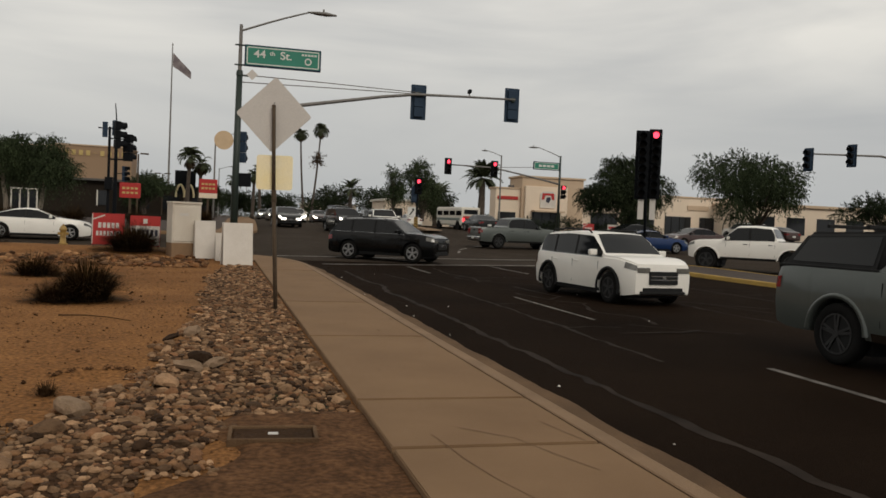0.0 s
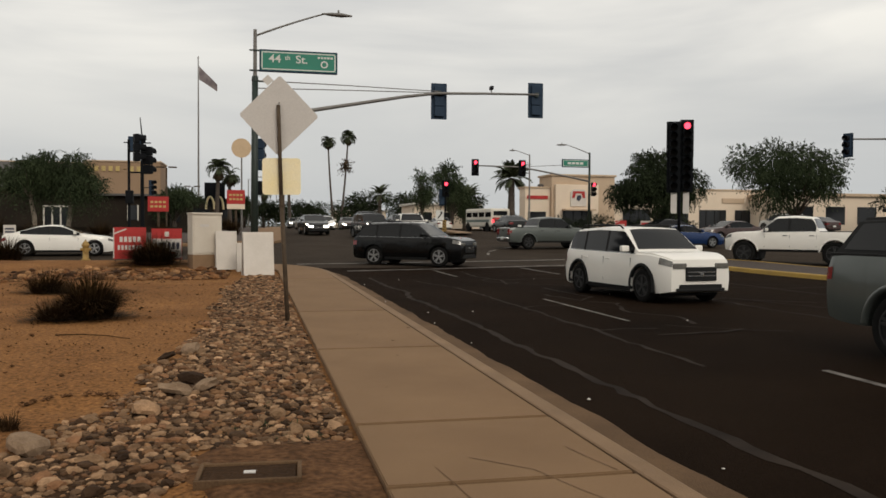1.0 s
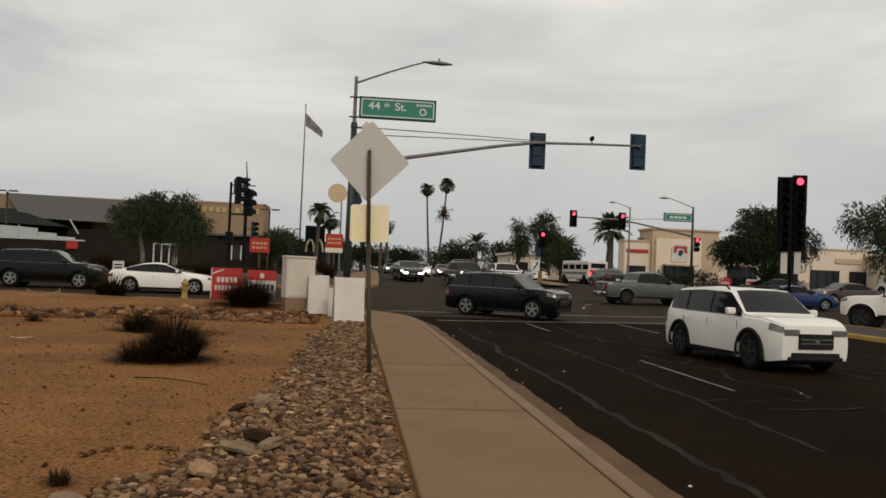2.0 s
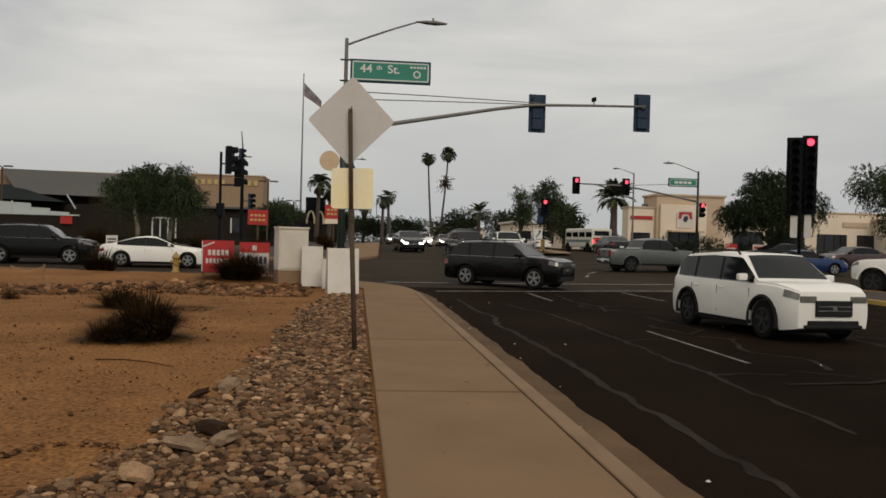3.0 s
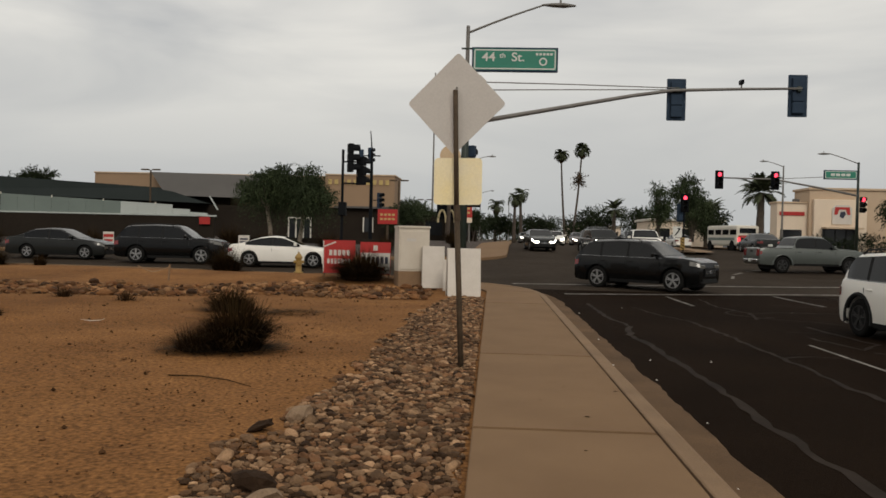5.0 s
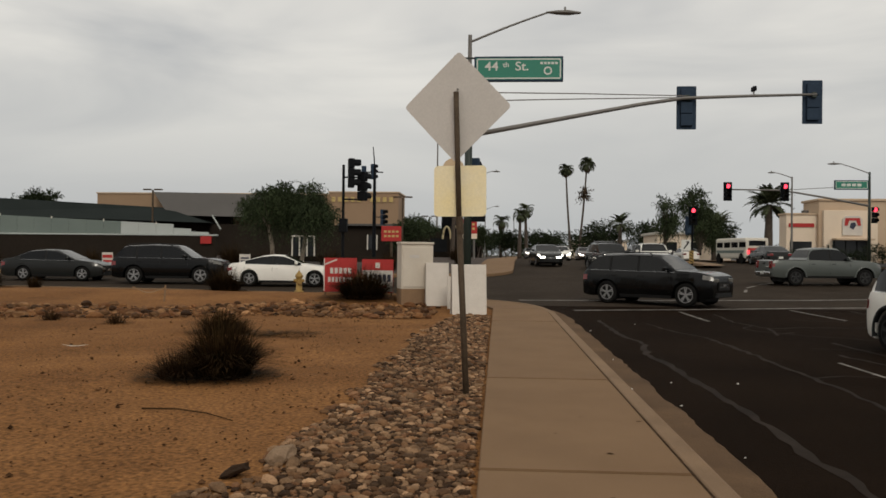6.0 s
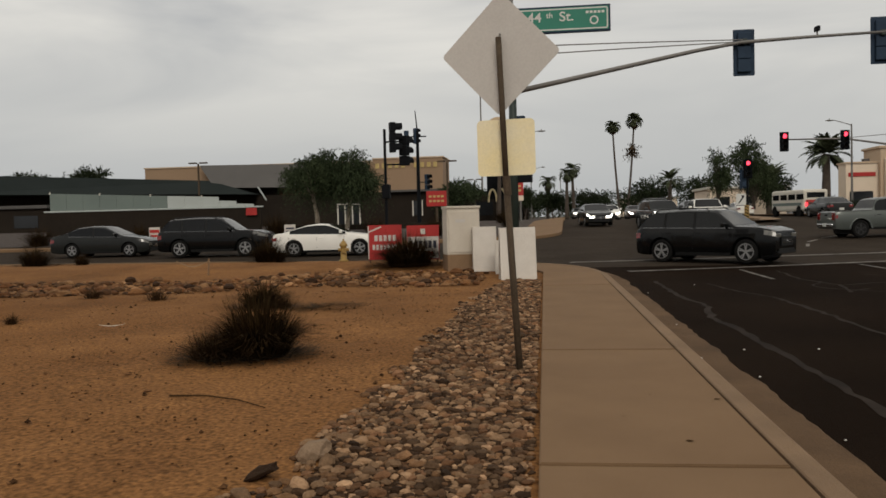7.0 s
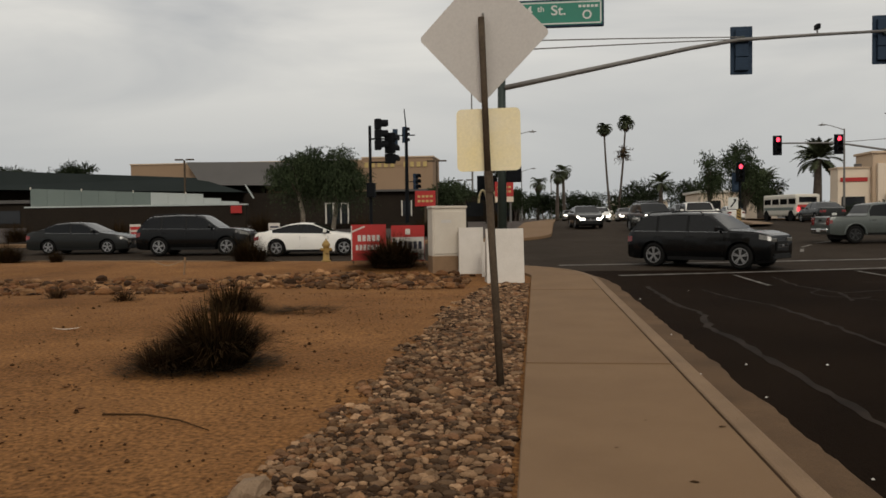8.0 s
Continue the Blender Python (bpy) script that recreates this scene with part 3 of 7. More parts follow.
# ---- traffic signals ----
def signal_head(parent, at, lit=None, facing=-90, sections=3, plate_on=True, shade="navy"):
    """A signal head; it faces along +x turned by the given angle. at: its centre."""
    h = 0.355 * sections
    m = Matrix.Translation(at) @ Matrix.Rotation(radians(facing), 4, "Z")
    bm = bmesh.new()
    for i in range(sections):
        box(bm, (0, 0, h / 2 - 0.355 * (i + 0.5)), (0.20, 0.34, 0.34), 0.02)
    bmesh.ops.transform(bm, matrix=m, verts=bm.verts)
    head = part("signal_head", bm, M[shade], parent, "dark signal head with round lamps")
    if plate_on:
        bp = plate(round_rect(0.56, h + 0.18, 0.03), 0.012, m @ Matrix.Rotation(radians(90), 4, "Z"))
        part("backplate", bp, M[shade], head)
    for i in range(sections):
        z = h / 2 - 0.355 * (i + 0.5)
        on = lit == i
        part("lens", one_rod((0.10, 0, z), (0.112, 0, z), 0.14, 0.13, 16), M["lens_red"] if on else M["lens_dark"], head, "glowing red lamp" if on else "").matrix_local = m
        bm = bmesh.new()
        seg = 14
        for k in range(seg):
            a0, a1 = radians(-30 + 240 * k / seg), radians(-30 + 240 * (k + 1) / seg)
            q = [(0.1, 0.155 * math.cos(a0), z + 0.155 * math.sin(a0)), (0.1, 0.155 * math.cos(a1), z + 0.155 * math.sin(a1)),
                 (0.34, 0.155 * math.cos(a1), z + 0.155 * math.sin(a1)), (0.34, 0.155 * math.cos(a0), z + 0.155 * math.sin(a0))]
            bm.faces.new([bm.verts.new(c) for c in q])
        bmesh.ops.remove_doubles(bm, verts=bm.verts, dist=0.001)
        bmesh.ops.transform(bm, matrix=m, verts=bm.verts)
        part("visor", bm, M["black"], head)
    return head


def luminaire(parent, root, knee, tip, r=0.03, material=None):
    """A curved bracket arm with a flat cobra-head lamp."""
    material = material or M["galv"]
    bm = bmesh.new()
    root, knee, tip = Vector(root), Vector(knee), Vector(tip)
    pts = [root]
    for i in range(1, 9):
        t = i / 8
        mid = root.lerp(knee, 0.55) + Vector((0, 0, 0.06))
        pts.append((1 - t) ** 2 * root + 2 * t * (1 - t) * mid + t * t * knee)
    tube(bm, pts, [r * 1.2 - 0.01 * i / 8 for i in range(9)], 8)
    arm = part("lamp_arm", bm, material, parent)
    d = (tip - knee)
    d2 = d.normalized()
    bm = bmesh.new()
    tube(bm, [knee - d2 * 0.1, knee + d * 0.25, knee + d * 0.6, tip], [0.04, 0.11, 0.13, 0.05], 10)
    bmesh.ops.scale(bm, vec=(1, 1, 0.55), verts=bm.verts, space=Matrix.Translation(-(knee + tip) / 2))
    head = part("lamp_head", bm, M["galv"], parent, "flat grey cobra-head lamp")
    c = (knee + tip) / 2
    part("photocell", one_rod(c + Vector((0, 0, 0.06)), c + Vector((0, 0, 0.16)), 0.035, 0.03, 8), M["galv"], head)
    return arm


def text_mesh(body, size, material, parent, m, name, squeeze=1.0, thick=0.004):
    cu = bpy.data.curves.new(name, "FONT")
    cu.body, cu.size, cu.extrude, cu.align_x, cu.align_y = body, size, thick, "LEFT", "BOTTOM"
    cu.offset = size * 0.012
    tmp = bpy.data.objects.new(name, cu)
    scene.collection.objects.link(tmp)
    me = bpy.data.meshes.new_from_object(tmp.evaluated_get(bpy.context.evaluated_depsgraph_get()))
    bpy.data.objects.remove(tmp)
    me.materials.clear()
    me.materials.append(material)
    ob = new(name, me)
    ob.parent = parent
    ob.matrix_local = m @ Matrix.Diagonal((squeeze, 1, 1, 1))
    return ob


FACE_SOUTH = Matrix.Rotation(radians(90), 4, "X")


def street_name_sign(parent, x0, x1, z0, z1, y, words=True):
    w, h, cx, cz = x1 - x0, z1 - z0, (x0 + x1) / 2, (z0 + z1) / 2
    s = part("street_name_sign", one_box((cx, y, cz), (w, 0.14, h), 0.015), M["navy"], parent, "lit green street-name sign in a dark frame")
    f = y - 0.072
    part("sign_face", one_box((cx, f, cz), (w - 0.10, 0.006, h - 0.10)), M["sign_green"], s, "green sign face")
    t = 0.035
    ww, hh = w - 0.17, h - 0.17
    for nm, c, d in (("border", (cx, f - 0.005, cz + hh / 2), (ww, 0.004, t)), ("border", (cx, f - 0.005, cz - hh / 2), (ww, 0.004, t)),
                     ("border", (cx - ww / 2, f - 0.005, cz), (t, 0.004, hh - t)), ("border", (cx + ww / 2, f - 0.005, cz), (t, 0.004, hh - t))):
        part(nm, one_box(c, d), M["sign_white"], s)
    if words:
        base = Matrix.Translation((x0 + 0.30, f - 0.005, z0 + 0.24)) @ FACE_SOUTH
        text_mesh("44", 0.36, M["sign_white"], s, base, "lettering", 1.1)
        text_mesh("th", 0.20, M["sign_white"], s, Matrix.Translation((x0 + 0.82, f - 0.005, z0 + 0.37)) @ FACE_SOUTH, "lettering", 1.1)
        text_mesh("St.", 0.36, M["sign_white"], s, Matrix.Translation((x0 + 1.17, f - 0.005, z0 + 0.24)) @ FACE_SOUTH, "lettering", 1.1)
        for k in range(5):
            part("bar", one_box((x1 - 0.62 + 0.105 * k, f - 0.005, z1 - 0.20), (0.075, 0.004, 0.065)), M["sign_white"], s)
        bm = bmesh.new()
        n = 24
        for k in range(n):
            a0, a1 = 2 * math.pi * k / n, 2 * math.pi * (k + 1) / n
            q = [(r * math.cos(a), r * math.sin(a)) for r, a in ((0.12, a0), (0.12, a1), (0.078, a1), (0.078, a0))]
            bm.faces.new([bm.verts.new((x1 - 0.44 + px, f - 0.006, z0 + 0.30 + pz)) for px, pz in q])
        part("emblem", bm, M["sign_white"], s, "round white city emblem")
    else:
        for k in range(4):
            part("bar", one_box((cx - w * 0.24 + k * w * 0.155, f - 0.005, cz), (w * 0.12, 0.004, h * 0.28)), M["sign_white"], s)
    return s


def near_mast():
    s = thing("traffic_signal", pose(0, 0, 0), "dark green signal mast with long arm, lamp and street sign", "traffic signal")
    y = 14.45
    bm = bmesh.new()
    rod(bm, (-0.77, y, -0.1), (-0.74, y, 6.35), 0.13, 0.10, 16)
    part("mast", bm, M["pole_green"], s, soft=True)
    part("base_plate", one_box((-0.77, y, 0.06), (0.5, 0.5, 0.12), 0.03), M["pole_green"], s)
    part("mast_top", one_rod((-0.74, y, 6.35), (-0.735, y, 7.95), 0.065, 0.055, 12), M["galv"], s, "thin grey upper pole")
    part("collar", one_rod((-0.74, y, 6.25), (-0.74, y, 6.42), 0.12, 0.10, 14), M["pole_green"], s)
    bm = bmesh.new()
    arm = [(-0.72, y, 5.03), (0.6, y, 5.27), (2.4, y, 5.6), (4.2, y, 5.93), (5.4, y, 6.10), (7.2, y, 6.16), (9.1, y, 6.20)]
    tube(bm, arm, [0.075, 0.07, 0.062, 0.055, 0.05, 0.042, 0.035], 12)
    part("arm", bm, M["galv"], s, soft=True)
    for za, zb, zc in ((6.28, 6.24, 6.17), (6.03, 6.08, 6.12)):
        bm = bmesh.new()
        tube(bm, [(-0.72, y, za), (2.3, y, zb), (5.45, y, zc)], [0.018, 0.016, 0.014], 6)
        part("tie_rod", bm, M["galv"], s)
    for cx, cz in ((5.50, 5.85), (9.03, 6.01)):
        signal_head(s, (cx, y + 0.16, cz), None, 90)
        part("bracket", one_box((cx, y + 0.06, 6.12 if cx < 6 else 6.19), (0.12, 0.16, 0.16), 0.02), M["pole_green"], s)
    part("detector", one_box((7.35, y, 6.36), (0.10, 0.26, 0.13), 0.02), M["black"], s, "small detector camera on the arm")
    part("detector_stem", one_rod((7.35, y, 6.16), (7.35, y, 6.3), 0.02), M["galv"], s)
    luminaire(s, (-0.735, y, 7.74), (1.55, y, 8.60), (2.45, y, 8.56))
    street_name_sign(s, -0.60, 1.95, 6.56, 7.28, 14.33)
    for z in (7.26, 6.60):
        part("bracket", one_box((-0.72, y - 0.05, z), (0.4, 0.05, 0.05), 0.01), M["pole_green"], s)
    # side-mounted heads and backs of small plates
    signal_head(s, (-0.60, y + 0.28, 3.87), None, 75, 3, False)
    bm = one_rod((-1.18, y - 0.08, 4.04), (-1.18, y - 0.06, 4.04), 0.315, 0.315, 28)
    part("round_plate", bm, M["tan_disc"], s, "tan back of a round plate")
    part("bracket", one_box((-0.95, y - 0.03, 4.04), (0.4, 0.03, 0.05)), M["pole_green"], s)
    small = plate(round_rect(0.26, 0.26, 0.02), 0.005, Matrix.Translation((-0.33, y - 0.1, 6.29)) @ Matrix.Rotation(radians(45), 4, "Y"))
    part("small_plate", small, M["alu"], s, "small grey diamond plate back")
    part("bracket", one_box((-0.55, y - 0.06, 6.24), (0.4, 0.03, 0.04)), M["pole_green"], s)
    part("push_button", one_box((-0.77, y - 0.16, 1.05), (0.12, 0.08, 0.3), 0.01), M["black"], s)
    part("walk_signal", one_box((-0.45, y + 0.1, 2.75), (0.42, 0.25, 0.45), 0.02), M["black"], s, "black pedestrian signal box")
    return s


near_mast()


def post_signal(x, y, z):
    """The double stack of heads on the near median."""
    s = thing("median_signal", pose(x, y, z), "black post on the median carrying stacked signal heads, red lamp lit", "traffic signal")
    part("post", one_rod((0, 0, 0), (0, 0, 5.9), 0.065, 0.06, 12), M["black"], s, soft=True)
    part("base", one_rod((0, 0, 0), (0, 0, 0.16), 0.19, 0.10, 12), M["black"], s)
    part("shaft_box", one_box((0, 0, 0.75), (0.22, 0.22, 0.9), 0.03), M["black"], s)
    for dx, cz, lit in ((-0.38, 5.13, None), (0.25, 5.23, 0), (-0.36, 3.72, None), (0.24, 3.76, None)):
        signal_head(s, (dx, -0.14, cz), lit, -112, 4, True, "black")
    part("cross_arm", one_box((0, 0, 4.62), (0.9, 0.08, 0.1), 0.01), M["black"], s)
    for dx in (-0.30, 0.27):
        part("sign_plate", plate(round_rect(0.25, 1.0, 0.04), 0.01, Matrix.Translation((dx, -0.09, 2.55)) @ Matrix.Rotation(radians(-22), 4, "Z")), M["alu"], s, "pale grey plate seen from behind")
    part("cross_arm", one_box((0, 0, 2.6), (0.6, 0.06, 0.06), 0.01), M["black"], s)
    return s


post_signal(16.9, 18.7, 0.06)


def far_mast(x, y, length, heads, z_arm, label, flip=-1, street=True, face=-90):
    """A mast across the crossing whose lit heads face the near street."""
    g = road_z(y) + 0.15
    s = thing("traffic_signal", pose(x, y, g), label, "traffic signal")
    za = z_arm - g
    part("mast", one_rod((0, 0, -0.05), (0, 0, 7.3 - g), 0.12, 0.07, 12), M["pole_green"], s, soft=True)
    bm = bmesh.new()
    tube(bm, [(0, 0, za - 1.0), (flip * length * 0.25, 0, za - 0.55), (flip * length * 0.5, 0, za - 0.15), (flip * length * 0.6, 0, za), (flip * length, 0, za + 0.05)], [0.08, 0.07, 0.06, 0.055, 0.045], 10)
    part("arm", bm, M["galv"], s, soft=True)
    part("tie_rod", one_rod((0, 0, za + 0.35), (flip * length * 0.6, 0, za + 0.02), 0.02, seg=6), M["galv"], s)
    for d, lit in heads:
        signal_head(s, (flip * d, -0.14, za - 0.1), lit, face, 3, True, "black")
    luminaire(s, (0, 0, 7.2 - g), (flip * 1.9, 0, 7.85 - g), (flip * 2.7, 0, 7.82 - g))
    if street:
        street_name_sign(s, -2.3, -0.12, 6.0 - g + 0.12, 6.62 - g + 0.12, -0.1, False)
    signal_head(s, (0.25, -0.2, 4.45 - g), 0, face, 3, False, "black")
    return s


far_mast(24.55, 47.0, 9.3, ((9.2, 0), (5.5, 0)), 6.06, "slim mast at the opposite corner, red lamps lit over the street")


def far_post(x, y):
    g = road_z(y) + 0.12
    s = thing("median_signal", pose(x, y, g), "black post signal on the far median, red lamp lit", "traffic signal")
    part("post", one_rod((0, 0, 0), (0, 0, 3.2), 0.06, 0.06, 10), M["black"], s)
    signal_head(s, (0, -0.12, 3.35), 0, -90, 3, True, "black")
    signal_head(s, (-0.18, 0.14, 2.7), None, 90)
    board = part("keep_right_board", plate(round_rect(0.62, 0.75, 0.03), 0.01, Matrix.Translation((-0.45, -0.12, 1.35))), M["sign_white"], s, "white and yellow keep-right board")
    part("arrow", plate([(-0.2, -0.25), (-0.1, -0.25), (0.2, 0.15), (0.2, 0.28), (-0.02, 0.25), (0.08, 0.15)], 0.006, Matrix.Translation((-0.45, -0.132, 1.35))), M["black"], board)
    mk = part("striped_marker", one_box((-0.1, -0.16, 0.55), (0.3, 0.02, 0.85)), M["hydrant"], s, "yellow and black striped hazard marker")
    for k in range(4):
        part("stripe", one_box((-0.1, -0.175, 0.25 + 0.2 * k), (0.26, 0.006, 0.07), 0, Matrix.Rotation(radians(30), 3, "Y")), M["black"], mk)
    return s


far_post(13.33, 48.0)


def right_mast():
    """Signals over the far lanes of the side street, at the edge of the view."""
    g = road_z(24.0) + 0.1
    s = thing("traffic_signal", pose(38.0, 24.0, g), "mast arm with black signal heads over the side street", "traffic signal")
    part("mast", one_rod((0, 0, -0.1), (0, 0, 7.2), 0.12, 0.07, 12), M["pole_green"], s)
    bm = bmesh.new()
    tube(bm, [(0, 0, 5.6), (-4, 0, 6.15), (-9.0, 0, 6.0)], [0.08, 0.06, 0.04], 10)
    part("arm", bm, M["galv"], s)
    for d, z in ((-8.75, 5.68), (-6.0, 6.05), (-3.0, 6.1)):
        signal_head(s, (d, -0.1, z), None, 200)
    luminaire(s, (-0.1, 0, 7.1), (-1.9, 0, 7.6), (-2.7, 0, 7.55))
    return s


right_mast()


def corner_post(x, y):
    """The bank-side signal post with heads turned several ways."""
    g = road_z(y) + 0.08
    s = thing("corner_signal", pose(x, y, g), "black signal post by the side street with heads turned away", "traffic signal")
    part("post", one_rod((0, 0, 0), (0, 0, 4.75), 0.055, 0.05, 12), M["black"], s)
    part("base", one_rod((0, 0, 0), (0, 0, 0.2), 0.16, 0.08, 12), M["black"], s)
    signal_head(s, (0.28, 0, 4.45), None, 20, 3, False, "black")
    signal_head(s, (0.68, 0.1, 3.98), None, 60, 3, False, "black")
    part("cross_arm", one_rod((0, 0, 4.3), (0.95, 0.05, 4.3), 0.03), M["black"], s)
    part("cross_arm", one_rod((0, 0, 3.5), (0.75, 0.05, 3.5), 0.03), M["black"], s)
    part("walk_signal", one_box((0.02, -0.02, 2.55), (0.28, 0.3, 0.5), 0.03), M["black"], s)
    return s


corner_post(-5.48, 20.2)


def bank_mast():
    x, y = -8.4, 47.5
    g = road_z(y) + 0.12
    s = thing("traffic_signal", pose(x, y, g), "tall dark signal mast by the bank with a whip aerial", "traffic signal")
    part("mast", one_rod((0, 0, 0), (0.0, 0, 6.6), 0.14, 0.10, 12), M["black"], s)
    part("aerial", one_rod((0, 0, 6.6), (-0.12, 0, 7.95), 0.05, 0.03, 8), M["black"], s)
    signal_head(s, (-0.15, 0.1, 6.25), None, 30, 3, False)
    signal_head(s, (-0.75, 0, 6.1), None, 100, 3, False)
    signal_head(s, (0.6, 0, 3.1), None, -30, 3, False)
    part("cross_arm", one_rod((-1.2, 0, 6.2), (0.6, 0, 6.2), 0.04), M["black"], s)
    part("cross_arm", one_rod((0, 0, 3.1), (0.6, 0, 3.1), 0.03), M["black"], s)
    return s


bank_mast()


# ---- corner furniture ----
def control_cabinet():
    s = thing("control_cabinet", pose(-2.45, 16.2, -0.06, 0, 0, 18), "off-white steel traffic control cabinet on a tan concrete plinth", "cabinet")
    part("plinth", one_box((0, 0, 0.27), (1.0, 0.72, 0.56), 0.02), M["cab_base"], s, "tan concrete plinth")
    part("body", one_box((0, 0, 1.24), (1.0, 0.70, 1.38), 0.015), M["cab_white"], s)
    part("roof", one_box((0, -0.01, 1.96), (1.05, 0.76, 0.07), 0.015), M["cab_white"], s)
    d = part("door", one_box((0, -0.36, 1.22), (0.90, 0.03, 1.22), 0.012), M["cab_white"], s)
    part("handle", one_box((0.3, -0.385, 1.2), (0.03, 0.03, 0.16), 0.006), M["galv"], d)
    part("vent", one_box((-0.1, -0.378, 1.55), (0.3, 0.006, 0.09)), M["alu"], d)
    for k in range(3):
        part("hinge", one_rod((-0.46, -0.37, 0.75 + 0.45 * k), (-0.46, -0.37, 0.87 + 0.45 * k), 0.015, seg=8), M["cab_white"], d)
    return s


control_cabinet()


def sign_board(x, y, turn, w, h, label):
    """A freestanding A-frame board, plain white behind."""
    g = lot_height(x, y) - 0.01
    s = thing("a_frame_board", pose(x, y, g, 0, 0, turn), label, "sign board", "boards at the corner")
    for side in (-1, 1):
        tilt = Matrix.Translation((0, side * 0.16, h / 2)) @ Matrix.Rotation(radians(side * 7), 4, "X")
        p = part("panel", plate(round_rect(w, h, 0.015), 0.02, tilt), M["board"], s)
        for ex in (-1, 1):
            bm = one_box((ex * (w / 2 + 0.004), 0, 0), (0.03, 0.035, h + 0.01), 0.005)
            bmesh.ops.transform(bm, matrix=tilt, verts=bm.verts)
            part("edge", bm, M["board"], p)
    part("strap", one_box((w / 2 - 0.05, 0, h * 0.4), (0.02, 0.28, 0.02)), M["galv"], s)
    return s


sign_board(-1.72, 15.75, 8, 0.66, 1.32, "white corrugated A-frame board seen from behind beside the cabinet")
sign_board(-0.66, 12.95, 10, 0.90, 1.36, "scuffed white A-frame board standing at the pavement edge")
sign_board(-1.12, 14.9, 4, 0.42, 0.95, "small white board half hidden behind the others")


def campaign_sign(x, y, turn, w, h, style, label):
    """A printed yard sign between two stakes; its names are plain bars."""
    g = lot_height(x, y)
    s = thing("campaign_sign", pose(x, y, g, 0, 0, turn), label, "yard sign", "yard signs")
    p = part("panel", plate(round_rect(w, h, 0.01), 0.012, Matrix.Translation((0, 0, 0.1 + h / 2))), M["red_sign"] if style < 2 else M["white_print"], s)
    for ex in (-1, 1):
        part("stake", one_box((ex * (w / 2 - 0.06), 0.03, (h + 0.1) / 2), (0.04, 0.03, h + 0.1)), M["post"], s)
    f = -0.010

    def bar(cx, cz, bw, bh, m, tilt=0):
        part("bar", one_box((cx, f, 0.1 + cz), (bw, 0.006, bh), 0, Matrix.Rotation(radians(tilt), 3, "Y")), m, p)

    if style == 0:
        bar(-w * 0.30, h * 0.87, w * 0.42, 0.05, M["white_print"], -22)
        for k in range(5):
            bar(-w * 0.26 + k * w * 0.135, h * 0.62, w * 0.095, h * 0.17, M["white_print"])
        for k in range(7):
            bar(-w * 0.33 + k * w * 0.11, h * 0.36, w * 0.075, h * 0.15, M["white_print"])
        bar(-w * 0.485, h * 0.5, 0.035, h * 0.95, M["white_print"])
    elif style == 1:
        bar(0, h * 0.35, w * 0.97, h * 0.64, M["white_print"])
        f -= 0.007
        for k in range(6):
            bar(-w * 0.36 + k * w * 0.145, h * 0.44, w * 0.10, h * 0.22, M["navy_print"])
        bar(0, h * 0.82, w * 0.14, h * 0.16, M["white_print"])
        bar(0, h * 0.18, w * 0.6, h * 0.09, M["red_sign"])
    elif style == 2:
        for k in range(3):
            bar(0, h * (0.35 + 0.2 * k), w * 0.75, h * 0.11, M["navy_print"])
    else:
        bar(0, h * 0.75, w * 0.9, h * 0.2, M["red_sign"])
        bar(0, h * 0.45, w * 0.8, h * 0.14, M["red_sign"])
    return s


campaign_sign(-5.2, 18.3, 6, 1.12, 1.15, 0, "red yard sign with white print beside the fire hydrant")
campaign_sign(-3.88, 18.0, 4, 1.05, 1.12, 1, "red and white yard sign with dark print behind a bush")
for x, y, w, h, st, lab in ((-21.05, 34.4, 0.6, 0.85, 3, "small white yard sign across the side street"), (-13.5, 34.6, 0.6, 0.82, 2, "small white and dark yard sign across the side street")):
    s = campaign_sign(x, y, 3, w, h, st, lab)
    s.location.z = road_z(y) + 0.13
for x, y, st, w, lab in ((27.2, 47.0, 0, 0.9, "red yard sign by the shop corner"), (29.5, 46.8, 3, 1.3, "white yard sign with red print by the shop corner"), (31.6, 46.8, 2, 1.3, "white yard sign with dark print by the shop corner")):
    s = campaign_sign(x, y, -15, w, 0.95, st, lab)
    s.location.z = road_z(y) + 0.13


def fire_hydrant(x, y):
    g = lot_height(x, y)
    s = thing("fire_hydrant", pose(x, y, g, 0, 0, 20), "yellow cast-iron fire hydrant at the street edge", "fire hydrant")
    bm = bmesh.new()
    tube(bm, [(0, 0, 0), (0, 0, 0.05), (0, 0, 0.06), (0, 0, 0.52), (0, 0, 0.56), (0, 0, 0.6), (0, 0, 0.7), (0, 0, 0.74)], [0.17, 0.17, 0.11, 0.105, 0.15, 0.14, 0.08, 0.03], 16)
    part("barrel", bm, M["hydrant"], s, soft=True)
    for a in (0, 180):
        part("nozzle_cap", one_rod((0, 0, 0.42), (0.19 * math.cos(radians(a)), 0.19 * math.sin(radians(a)), 0.42), 0.055, 0.055, 10), M["hydrant"], s)
    part("pumper_cap", one_rod((0, 0, 0.38), (0, -0.2, 0.38), 0.075, 0.075, 12), M["hydrant"], s)
    part("nut", one_rod((0, 0, 0.73), (0, 0, 0.79), 0.03, 0.03, 5), M["hydrant"], s)
    return s


fire_hydrant(-7.0, 19.9)


